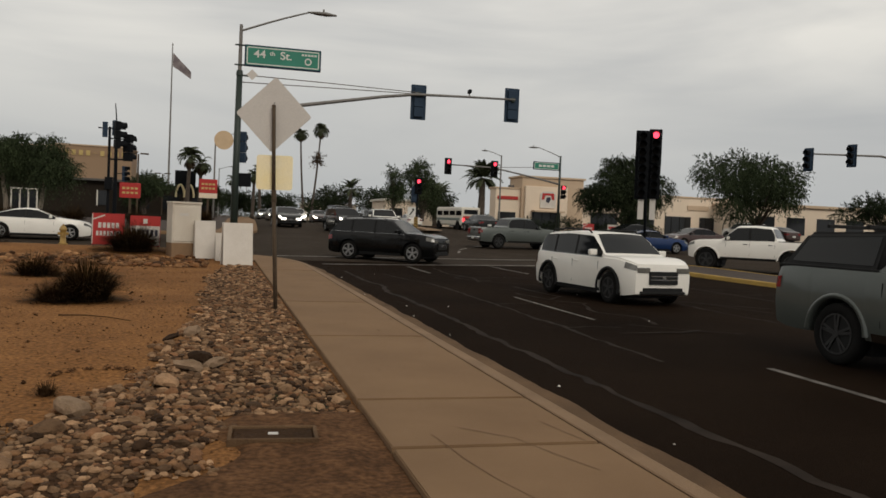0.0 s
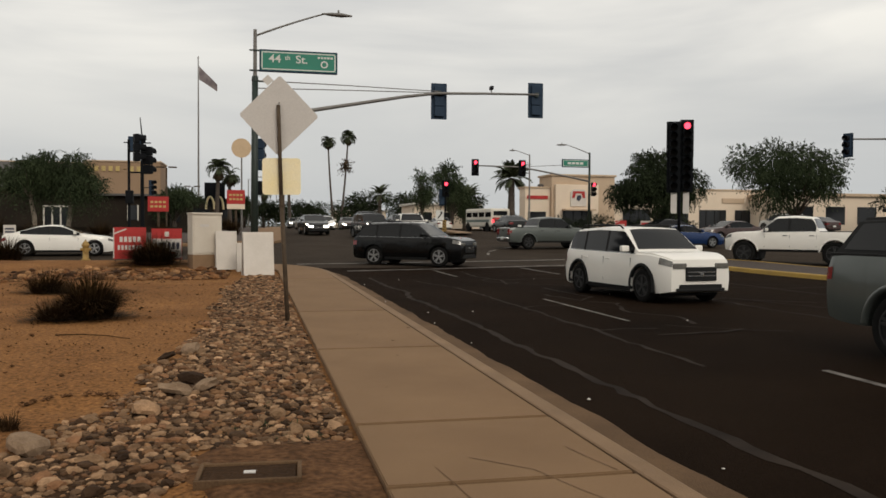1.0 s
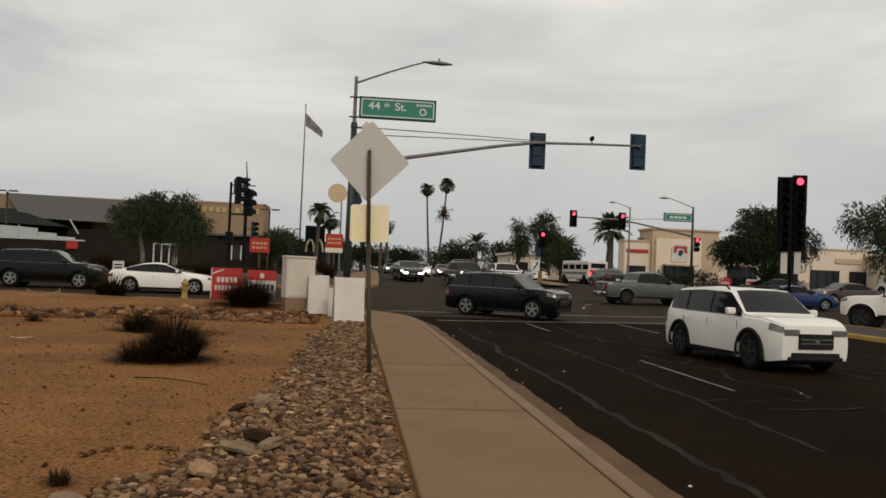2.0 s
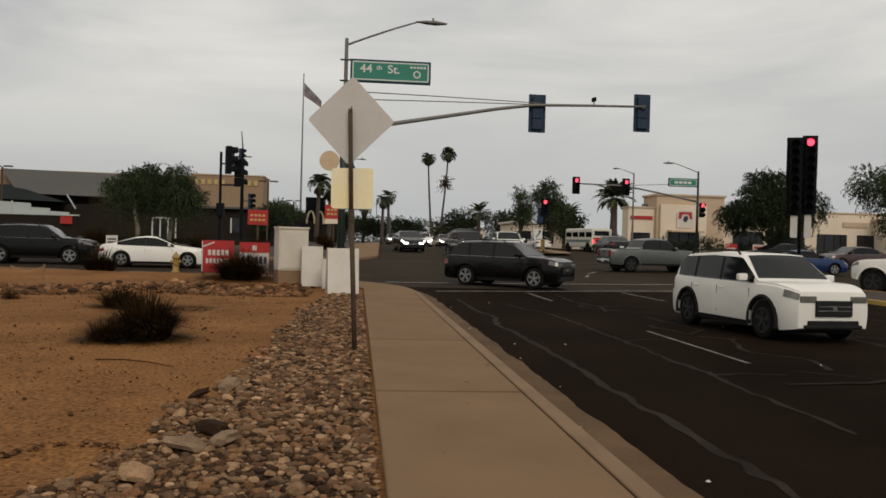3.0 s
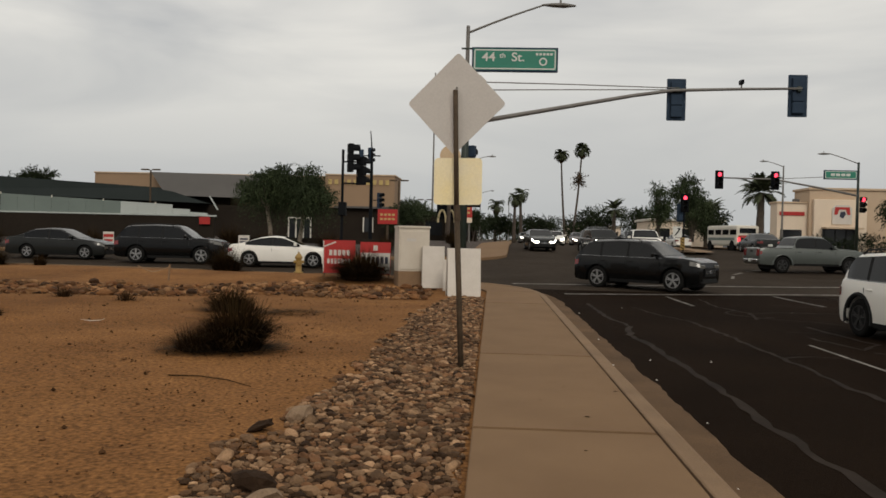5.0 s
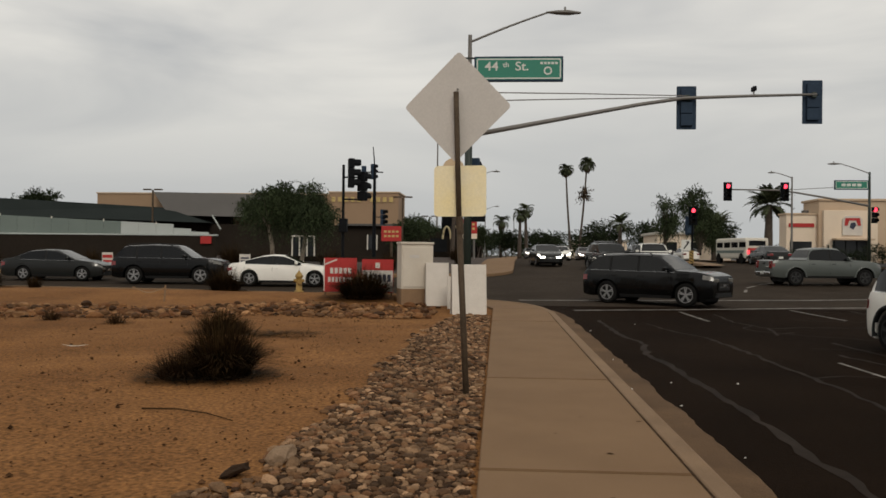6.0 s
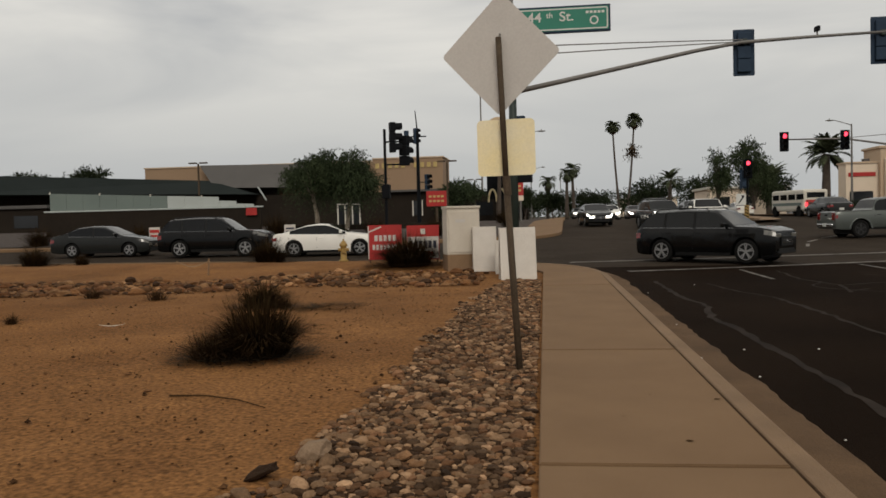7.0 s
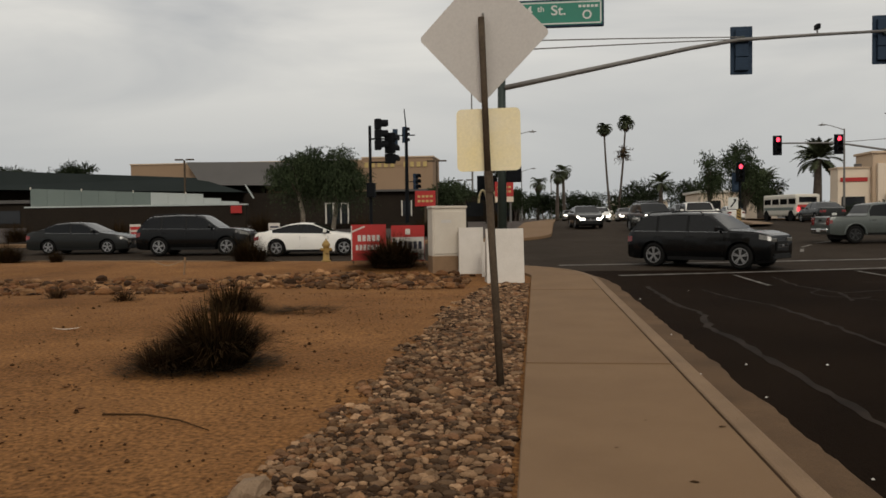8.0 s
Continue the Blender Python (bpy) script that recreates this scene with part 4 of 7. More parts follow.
def meter_box():
    s = thing("meter_box", pose(-0.77, -8.8, -0.034, 0, 0, -3), "sunken concrete utility box with a dusty lid in the dirt", "utility box")
    part("lid", one_box((0, 0, 0.022), (0.55, 0.31, 0.03), 0.006), M["soil"], s, "brown dusty lid")
    for c, d in (((0, 0.175, 0.02), (0.62, 0.028, 0.06)), ((0, -0.175, 0.02), (0.62, 0.028, 0.06)), ((0.296, 0, 0.02), (0.028, 0.32, 0.06)), ((-0.296, 0, 0.02), (0.028, 0.32, 0.06))):
        part("rim", one_box(c, d, 0.008), M["gutter"], s)
    part("lid_mark", one_box((0, 0, 0.04), (0.07, 0.05, 0.006)), M["alu"], s)
    return s


meter_box()


def monument():
    """A tall white portal with cream flutes before it, at the edge of the lot."""
    g = -0.08
    s = thing("monument_sign", pose(0, 0, g), "tall white steel portal with cream fluted panel on the lot", "sign monument")
    part("portal_post", one_box((-13.62, 9.35, 3.45), (0.70, 0.35, 6.9), 0.05), M["white_paint"], s)
    part("portal_post", one_box((-14.6, 5.2, 3.45), (0.35, 0.35, 6.9), 0.05), M["white_paint"], s)
    part("portal_beam", one_box((-14.05, 7.2, 6.72), (0.7, 4.2, 0.36), 0.05, turn_z(-14)), M["white_paint"], s)
    part("inner_panel", one_box((-13.9, 7.6, 4.9), (0.08, 2.6, 3.2), 0.01, turn_z(-14)), M["brown_wall"], s, "dark panel inside the portal")
    for k in range(5):
        x, y = -12.62 + 0.17 * k, 7.0 - 0.62 * k
        bm = one_rod((x, y, -0.1), (x, y, 8.4), 0.33, 0.33, 24)
        part("flute", bm, M["cream_fin"], s, soft=True)
    return s


monument()

# ---- vehicles ----
def curve_at(points, x, blur=0.07):
    """A line through (x, value) points, its corners rounded over the blur's length."""
    total = 0.0
    for d in (-1.0, -0.5, 0.0, 0.5, 1.0):
        v = min(points[-1][0], max(points[0][0], x + d * blur))
        for (x0, a), (x1, b) in zip(points, points[1:]):
            if x0 <= v <= x1:
                total += a + (b - a) * (v - x0) / max(1e-6, x1 - x0)
                break
    return total / 5


def body_rings(L, W, H, belt, hood, tail, clear, wb, wr, front_over, nose, cabin, top_in, bed, breaks):
    """Rings of points along the body, each from under the floor over the side, the glass and the roof, and down again."""
    xf, xr = L / 2, -L / 2
    wf = xf - front_over
    wq = wf - wb
    c0, c1, c2, c3 = cabin
    ar = wr * 1.17
    back = tail if c3 > xr + 0.4 or bed else belt + 0.02
    edge = [(xr, back - (0.05 if bed else 0.14)), (xr + 0.09, back - 0.01), (c3 - 0.02 if c3 > xr + 0.2 else xr + 0.15, back - 0.01), (c3 + 0.25, belt + 0.03), (c0, belt - 0.02), (xf - 0.55, hood - 0.03), (xf - 0.15, hood - 0.10), (xf, nose - 0.04)]
    top = [(xr, back - (0.045 if bed else 0.12)), (xr + 0.09, back + 0.005), (c3 - 0.02 if c3 > xr + 0.2 else xr + 0.15, back + (0.005 if bed else 0.03)), (c2, H - 0.06), ((c1 + c2) / 2, H), (c1, H - 0.03), (c0, belt + 0.05), (xf - 0.55, hood + 0.03), (xf - 0.15, hood - 0.05), (xf, nose)]
    if c3 <= xr + 0.2:
        edge = [(xr, belt - 0.06), (xr + 0.12, belt + 0.02)] + edge[4:]
        top = [(xr, belt - 0.04), (c3, belt + 0.06)] + top[3:]
    xs = [xr + L * i / 44 for i in range(45)] + [xf - 0.03, xf - 0.07, xr + 0.03, xr + 0.07] + list(cabin) + list(breaks)
    for wx in (wf, wq):
        xs += [wx + ar * math.cos(math.pi * k / 14) for k in range(15)]
    xs = sorted(x for x in xs if xr <= x <= xf)
    keep = [xs[0]]
    for x in xs[1:]:
        if x - keep[-1] > 0.012:
            keep.append(x)
    keep[-1] = xf
    wide = [(0.0, 0.955), (0.12, 0.985), (0.38, 1.0), (0.62, 0.998), (0.82, 0.985), (1.0, 0.945)]
    lean = (top_in - 0.07) / (H - belt)
    rings = []
    for x in keep:
        zs, zt = curve_at(edge, x), curve_at(top, x)
        h = max(0.004, zt - zs)
        u = max(0.0, (x - (xf - 0.8)) / 0.8)
        v = max(0.0, ((xr + 0.7) - x) / 0.7)
        w = W / 2 * (1 - 0.20 * u ** 2.6 - (0.06 if bed else 0.13) * v ** 2.6)
        zb = clear + 0.07 * max(u, v) ** 3
        for wx in (wf, wq):
            if abs(x - wx) < ar:
                zb = max(zb, wr + math.sqrt(ar * ar - (x - wx) ** 2))
        side = [(0.0, zb)]
        for f, _ in wide:
            z = zb + (zs - zb) * f
            g = max(0.0, (z - clear) / (zs - clear))
            for (f0, a), (f1, b) in zip(wide, wide[1:]):
                if f0 <= g <= f1 + 1e-6:
                    side.append((w * (a + (b - a) * (g - f0) / (f1 - f0)), z))
                    break
        y7, z7 = side[-1][0] - 0.03, zs + min(0.018, h * 0.3)
        z8 = zs + 0.84 * h
        y8 = y7 - lean * max(0.0, z8 - z7)
        y9 = y8 - 0.03 - 0.07 * h / (H - belt)
        side += [(y7, z7), (y8, z8), (y9, zs + 0.955 * h), (y9 * 0.55, zs + 0.99 * h), (0.0, zs + h)]
        ring = []
        for k, (y, z) in enumerate(side + side[-2:0:-1]):
            sy = -1 if k < len(side) else 1
            g = max(0.0, min(1.0, (z - clear) / (hood - clear)))
            dx = -u ** 3 * (0.07 * g ** 3 + 0.05 * (1 - g) ** 2) + v ** 3 * (0.05 * g ** 3 + 0.05 * (1 - g) ** 2)
            ring.append((x + dx, sy * y, z))
        rings.append(ring)
    return keep, rings, wf, wq, ar


def vehicle(name, m, label, paint, L=4.7, W=1.82, H=1.46, belt=0.92, hood=0.86, tail=0.95, clear=0.2, wb=2.75, wr=0.33, front_over=0.9, nose=0.70,
            cabin=(1.15, 0.35, -1.15, -2.0), top_in=0.20, kind="car", lights=False, brake=False, bed=False, shell=False, group="", trim_low=False, rails=False, cladding=False, grille="trim", rim="rim"):
    """A road vehicle. cabin: where windscreen foot, roof front, roof rear and rear-window foot lie, from the middle."""
    s = thing(name, m, label, kind, group)
    c0, c1, c2, c3 = cabin
    long_roof = c2 - c3 < 0.5 and not bed
    # side windows: the stretches of glass between the pillars
    g0, g3 = c0 - 0.12, c3 + (0.10 if bed else 0.30 if not long_roof else 0.22)
    cuts = [g0, g0 + (g3 - g0) * 0.50, g3] if bed or not long_roof else [g0, g0 + (g3 - g0) * 0.40, g0 + (g3 - g0) * 0.74, g3]
    spans = [(cuts[k] - (0.045 if k else 0), cuts[k + 1] + (0.045 if k + 2 < len(cuts) else 0)) for k in range(len(cuts) - 1)]
    breaks = [x for span in spans for x in span] + [c0 - 0.05, c1 + 0.03, c2 - 0.02, c3 + 0.04]
    keep, rings, wf, wq, ar = body_rings(L, W, H, belt, hood, tail, clear, wb, wr, front_over, nose, cabin, top_in, bed, breaks)
    bm = bmesh.new()
    R = [[bm.verts.new(p) for p in ring] for ring in rings]
    n = len(R[0])
    half = n // 2
    for A, B in zip(R, R[1:]):
        for k in range(n):
            bm.faces.new((A[k], A[(k + 1) % n], B[(k + 1) % n], B[k]))
    for A in (R[0], R[-1]):
        for k in range(half):
            quad = [A[k], A[k + 1], A[(n - k - 1) % n], A[(n - k) % n]]
            quad = [v for i, v in enumerate(quad) if v not in quad[:i]]
            if len(quad) > 2:
                bm.faces.new(quad)
    bmesh.ops.recalc_face_normals(bm, faces=bm.faces)
    bm.normal_update()
    normals = [[v.normal.copy() for v in A] for A in R]
    places = [[v.co.copy() for v in A] for A in R]
    body = part("body", bm, paint, s, soft=True)
    body.data.set_sharp_from_angle(angle=radians(38))

    def skin(nm, x0, x1, rows, material, parent, lift=0.006, label=""):
        """A panel that follows the body between two stations, over the given rows."""
        ids = [i for i, x in enumerate(keep) if x0 - 0.007 <= x <= x1 + 0.007]
        if len(ids) < 2:
            return None
        b2 = bmesh.new()
        G = [[b2.verts.new(places[i][r % n] + normals[i][r % n] * lift) for r in rows] for i in ids]
        for A, B in zip(G, G[1:]):
            for k in range(len(rows) - 1):
                b2.faces.new((A[k], A[k + 1], B[k + 1], B[k]))
        return part(nm, b2, material, parent, label, soft=True)

    skin("windscreen", c1 + 0.03, c0 - 0.05, (9, 10, 11, 12, 13), M["glass"], body)
    skin("rear_window", c3 + 0.04, c2 - 0.02, (9, 10, 11, 12, 13), M["glass"], body)
    for sy, rows in ((-1, (7, 8)), (1, (n - 8, n - 7))):
        skin("pillar", g3, g0, rows, M["trim"], body, 0.003, "black window pillars")
        for b, a in spans:
            skin("side_window", a, b, rows, M["glass"], body)
        skin("window_trim", g3, g0 + 0.1, (6, 7) if sy < 0 else (n - 7, n - 6), M["trim"] if kind == "pickup" else M["chrome"], body, 0.004)
        skin("headlight", L / 2 - 0.36, L / 2, (5, 6) if sy < 0 else (n - 6, n - 5), M["headlight_on"] if lights else M["lamp_glass"], s, 0.007, "clear headlight")
        skin("taillight", -L / 2, -L / 2 + (0.14 if bed else 0.26), (4, 5) if sy < 0 else (n - 5, n - 4), M["taillight_on"] if brake else M["taillight"], s, 0.007, "red tail lamp")
        skin("sill", wq + ar + 0.02, wf - ar - 0.02, (1, 2) if sy < 0 else (n - 2, n - 1), M["chrome"] if trim_low else M["trim"], body, 0.006)
        part("headlight", one_box((L / 2 - 0.035, sy * (W * 0.40 - 0.20), nose - 0.13), (0.07, 0.34, 0.12), 0.02), M["headlight_on"] if lights else M["lamp_glass"], s, "clear headlight")
        part("taillight", one_box((-L / 2 + 0.035, sy * (W / 2 * 0.87 - 0.14), (tail if not long_roof else belt) - 0.22), (0.06, 0.26, 0.16 if not bed else 0.34), 0.02), M["taillight_on"] if brake else M["taillight"], s, "red tail lamp")
        for k in range(len(spans[:2])):
            xs = cuts[k + 1]
            part("door_handle", one_box((xs + 0.16, sy * (W / 2 - 0.012), belt - 0.15), (0.18, 0.04, 0.03), 0.01), M["trim"] if bed else paint, body)
            part("door_seam", one_box((xs - 0.03, sy * (W / 2 - 0.010), (belt + clear) / 2 + 0.04), (0.009, 0.012, belt - clear - 0.30)), M["trim"], body)
        part("door_seam", one_box((c0 - 0.18, sy * (W / 2 - 0.010), (belt + clear) / 2 + 0.04), (0.009, 0.012, belt - clear - 0.30)), M["trim"], body)
        mir = part("mirror", one_box((c0 - 0.30, sy * (W / 2 + 0.07), belt + 0.10), (0.12, 0.20, 0.14), 0.035), paint, s)
        part("mirror_stem", one_box((c0 - 0.28, sy * (W / 2 - 0.05), belt + 0.05), (0.06, 0.12, 0.04), 0.01), M["trim"], mir)
    gz = (nose + clear) / 2 + 0.04
    gr = part("grille", one_box((L / 2 - 0.005, 0, gz + 0.03), (0.05, W * 0.42, (nose - clear) * 0.40), 0.02), M[grille], s)
    for k in range(2):
        part("grille_bar", one_box((L / 2 + 0.022, 0, gz - 0.01 + 0.08 * k), (0.012, W * 0.39, 0.022)), M["chrome"], gr)
    part("emblem", one_rod((L / 2 + 0.02, 0, gz + 0.03), (L / 2 + 0.034, 0, gz + 0.03), 0.055, 0.05, 14), M["chrome"], gr, "small round bright badge")
    part("lower_intake", one_box((L / 2 - 0.02, 0, clear + 0.16), (0.07, W * 0.58, 0.11), 0.02), M["trim"], s)
    part("front_bumper", one_box((L / 2 - 0.05, 0, clear + 0.10), (0.14, W * 0.66, 0.07), 0.025), M["chrome"] if bed else M["trim"], s)
    part("rear_bumper", one_box((-L / 2 + 0.0, 0, clear + 0.20), (0.12, W * 0.76, 0.16), 0.04), M["chrome"] if bed else (M["trim"] if wr > 0.34 else paint), s)
    part("number_plate", one_box((-L / 2 - 0.03, 0, clear + 0.38 if not bed else clear + 0.22), (0.08, 0.3, 0.15), 0.005), M["sign_white"], s)
    for wx in (wf, wq):
        part("arch_liner", one_box((wx, 0, wr + 0.04), (wr * 2.0, W - 0.50, wr * 1.4)), M["trim"], body)
        for sy in (-1, 1):
            yo = sy * (W / 2 - 0.135)
            w = part("wheel", one_rod((wx, yo - 0.09, wr), (wx, yo + 0.09, wr), wr * 0.64, wr * 0.64, 20), M["trim"], s)
            bm = bmesh.new()
            seg = 24
            prof = [(wr * 0.62, -0.105), (wr * 0.93, -0.11), (wr, -0.07), (wr, 0.07), (wr * 0.93, 0.11), (wr * 0.66, 0.105)]
            ringv = []
            for i in range(seg):
                a = 2 * math.pi * i / seg
                ringv.append([bm.verts.new((wx + r * math.cos(a), yo + o, wr + r * math.sin(a))) for r, o in prof])
            for i in range(seg):
                for j in range(len(prof)):
                    j2 = (j + 1) % len(prof)
                    bm.faces.new((ringv[i][j], ringv[i][j2], ringv[(i + 1) % seg][j2], ringv[(i + 1) % seg][j]))
            part("tyre", bm, M["tyre"], w, soft=True)
            bm = bmesh.new()
            for i in range(5):
                for da in (-0.14, 0.14):
                    a = 2 * math.pi * i / 5 + 0.3 + da
                    box(bm, (wx + wr * 0.36 * math.cos(a), yo + sy * 0.100, wr + wr * 0.36 * math.sin(a)), (wr * 0.52, 0.018, wr * 0.085), 0, Matrix.Rotation(-a, 3, "Y"))
            rod(bm, (wx, yo + sy * 0.085, wr), (wx, yo + sy * 0.114, wr), wr * 0.15, wr * 0.12, 12)
            for i in range(20):
                a = 2 * math.pi * (i + 0.5) / 20
                box(bm, (wx + wr * 0.63 * math.cos(a), yo + sy * 0.103, wr + wr * 0.63 * math.sin(a)), (wr * 0.06, 0.018, wr * 0.21), 0, Matrix.Rotation(-a, 3, "Y"))
            part("rim", bm, M[rim], w)
            if cladding or bed:
                # a lip round the wheel arch
                bm = bmesh.new()
                lip = []
                a0 = math.asin(min(0.9, (clear + 0.04 - wr) / ar))
                for k in range(15):
                    a = a0 + (math.pi - 2 * a0) * k / 14
                    lip.append([bm.verts.new((wx + r * math.cos(a), sy * (W / 2 + o), wr + r * math.sin(a))) for r, o in ((ar - 0.01, -0.06), (ar - 0.005, 0.012), (ar + 0.055, 0.012), (ar + 0.07, -0.02))])
                for A, B in zip(lip, lip[1:]):
                    for k in range(3):
                        bm.faces.new((A[k], A[k + 1], B[k + 1], B[k]))
                part("arch_trim", bm, M["trim"] if cladding else paint, body, soft=True)
    if rails:
        wt = W / 2 - top_in
        for sy in (-1, 1):
            bm = bmesh.new()
            tube(bm, [(c1 - 0.2, sy * (wt - 0.05), H - 0.06), (c1 - 0.32, sy * (wt - 0.05), H + 0.015), ((c1 + c2) / 2, sy * (wt - 0.05), H + 0.03), (c2 + 0.25, sy * (wt - 0.05), H + 0.005), (c2 + 0.12, sy * (wt - 0.05), H - 0.08)], [0.02] * 5, 8)
            part("roof_rail", bm, M["trim"], body)
    if bed:
        for sy in (-1, 1):
            part("bed_rail", one_box(((c3 - L / 2) / 2, sy * (W / 2 - 0.12), tail + 0.005), (-L / 2 - c3 + 0.12, 0.10, 0.04), 0.012), M["trim"], body, "black bed rail cap")
        part("tailgate_handle", one_box((-L / 2 + 0.02, 0, tail - 0.16), (0.03, 0.22, 0.07), 0.01), M["trim"], body)
        if shell:
            b2 = bmesh.new()
            wi, wt = W / 2 - 0.09, W / 2 - top_in - 0.04
            x0, x1 = c3 - 0.06, -L / 2 + 0.06
            lo = [(x0, -wi, tail), (x0, wi, tail), (x1, wi, tail), (x1, -wi, tail)]
            hi = [(x0, -wt, H - 0.10), (x0, wt, H - 0.10), (x1 + 0.30, wt, H - 0.14), (x1 + 0.30, -wt, H - 0.14)]
            A = [b2.verts.new(p) for p in lo]
            B = [b2.verts.new(p) for p in hi]
            for i in range(4):
                b2.faces.new((A[i], A[(i + 1) % 4], B[(i + 1) % 4], B[i]))
            b2.faces.new(B)
            bmesh.ops.bevel(b2, geom=[e for e in b2.edges if any(v in B for v in e.verts)], offset=0.06, segments=3, affect="EDGES")
            cap = part("canopy", b2, M["trim"], s, "dark camper shell over the bed")
            for sy in (-1, 1):
                q = [Vector((x0 - 0.12, sy * wi, tail + 0.07)), Vector((x1 + 0.22, sy * wi, tail + 0.07)), Vector((x1 + 0.42, sy * wt, H - 0.22)), Vector((x0 - 0.12, sy * wt, H - 0.18))]
                lean = (wi - wt) / (H - 0.10 - tail)
                b3 = bmesh.new()
                b3.faces.new([b3.verts.new((p.x, sy * (wi - lean * (p.z - tail) + 0.008), p.z)) for p in q])
                part("side_window", b3, M["glass"], cap)
            for k in range(2):
                part("roof_bar", one_box((x0 - 0.4 - 0.7 * k, 0, H - 0.05), (0.05, W - 0.55, 0.05), 0.01), M["trim"], cap)
    return s


def at(x, y, heading):
    return pose(x, y, road_z(y), 0, 0, heading)


SEDAN = dict(L=4.7, W=1.80, H=1.45, belt=0.93, hood=0.86, tail=1.00, clear=0.19, wb=2.72, wr=0.325, cabin=(1.10, 0.22, -1.0, -1.80), nose=0.70)
COUPE = dict(L=4.65, W=1.84, H=1.38, belt=0.92, hood=0.85, tail=0.97, clear=0.17, wb=2.8, wr=0.335, cabin=(0.95, 0.1, -0.85, -1.85), nose=0.68)
SUV = dict(L=4.63, W=1.84, H=1.68, belt=1.07, hood=1.07, tail=1.1, clear=0.22, wb=2.83, wr=0.37, cabin=(1.15, 0.48, -1.78, -2.22), top_in=0.20, nose=0.96, rails=True, cladding=True)
BIG_SUV = dict(L=4.85, W=1.93, H=1.75, belt=1.13, hood=1.12, tail=1.14, clear=0.25, wb=2.92, wr=0.39, cabin=(1.15, 0.42, -1.85, -2.32), top_in=0.23, nose=1.01, rails=True)
LIFTED = dict(L=6.0, W=2.05, H=2.15, belt=1.42, hood=1.38, tail=1.44, clear=0.55, wb=3.75, wr=0.50, cabin=(1.4, 0.75, -0.75, -1.0), top_in=0.24, nose=1.22, bed=True)
PICKUP = dict(L=5.80, W=2.02, H=1.93, belt=1.27, hood=1.23, tail=1.30, clear=0.40, wb=3.65, wr=0.42, cabin=(1.40, 0.72, -0.72, -0.98), top_in=0.24, nose=1.08, bed=True)
SMALL_PICKUP = dict(L=5.4, W=1.90, H=1.80, belt=1.16, hood=1.12, tail=1.18, clear=0.36, wb=3.35, wr=0.39, cabin=(1.25, 0.55, -0.75, -1.0), top_in=0.22, nose=0.98, bed=True)

vehicle("pickup_truck", at(8.0, -6.8, -86), "grey-green crew-cab pickup truck with a dark camper shell", CAR["grey_green"], kind="pickup", shell=True, trim_low=True, rim="rim_dark", **PICKUP)
vehicle("suv", at(8.3, 4.6, -83), "white compact SUV with dark glass and black arches on the asphalt", CAR["white"], kind="car", rim="rim_dark", **SUV)
vehicle("suv", at(5.6, 19.5, -38), "black SUV with bright alloy wheels in the crossing", CAR["black"], kind="car", **BIG_SUV)
vehicle("coupe", at(-9.2, 26.4, 5), "white two-door coupe with dark windows on the side street", CAR["white"], kind="car", **COUPE)
vehicle("pickup_truck", at(15.4, 31.2, 8), "dark grey-green mid-size pickup truck crossing the junction", CAR["grey_green"], kind="pickup", rim="rim_dark", **SMALL_PICKUP)
vehicle("coupe", at(24.4, 32.0, 2), "deep blue coupe with dark windows in the crossing", CAR["blue"], kind="car", **COUPE)
vehicle("suv", at(-14.5, 27.0, 4), "black three-row SUV on the side street", CAR["black"], kind="car", **BIG_SUV)
vehicle("sedan", at(-20.4, 28.2, 3), "dark grey sedan on the side street", CAR["dark_grey"], kind="car", **SEDAN)
vehicle("pickup_truck", at(22.9, 19.0, 133), "white crew-cab pickup truck waiting beyond the median", CAR["white"], kind="pickup", brake=True, rim="rim_dark", **LIFTED)
vehicle("sedan", at(28.2, 42.0, 186), "black sedan waiting at the far side of the crossing", CAR["black"], kind="car", **SEDAN)
vehicle("sedan", at(31.6, 38.9, 190), "dark maroon sedan waiting near the crossing", CAR["maroon"], kind="car", **SEDAN)
vehicle("suv", at(9.7, 43.0, -92), "white taxi SUV waiting at the far stop line", CAR["white"], kind="car", group="waiting cars", **SUV)
vehicle("suv", at(6.85, 42.0, -82), "dark SUV with lit headlights at the far stop line", CAR["dark_grey"], kind="car", lights=True, group="waiting cars", **SUV)
vehicle("sedan", at(3.4, 47.5, -85), "dark sedan with lit headlights coming down the far road", CAR["dark_grey"], kind="car", lights=True, **SEDAN)
vehicle("suv", at(8.0, 52.5, -90), "dark SUV queued behind the stop line", CAR["dark_grey"], kind="car", group="waiting cars", **SUV)
vehicle("sedan", at(10.9, 54.0, -90), "dark sedan queued behind the taxi", CAR["black"], kind="car", group="waiting cars", **SEDAN)
for x, y, hd, paint, kind, lab in ((9.0, 62.0, -90, "silver", SUV, "silver SUV queued up the far road"), (6.4, 74.0, -90, "white", SEDAN, "white sedan queued up the far road"), (9.6, 82.0, -90, "maroon", SEDAN, "dark red sedan queued up the far road"),
                                  (19.5, 78.0, 92, "white", SEDAN, "white sedan driving away up the far road"), (22.5, 100.0, 92, "silver", SUV, "silver SUV driving away up the far road"), (7.4, 105.0, -88, "black", SEDAN, "dark sedan far up the road"), (5.2, 120.0, -88, "silver", SUV, "pale SUV with headlights far up the road")):
    vehicle("suv" if kind is SUV else "sedan", at(x, y, hd), lab, CAR[paint], kind="car", lights=hd < 0 and y > 70, **kind)
vehicle("sedan", at(4.8, 85.0, -88), "pale sedan with headlights far up the road", CAR["silver"], kind="car", lights=True, **SEDAN)
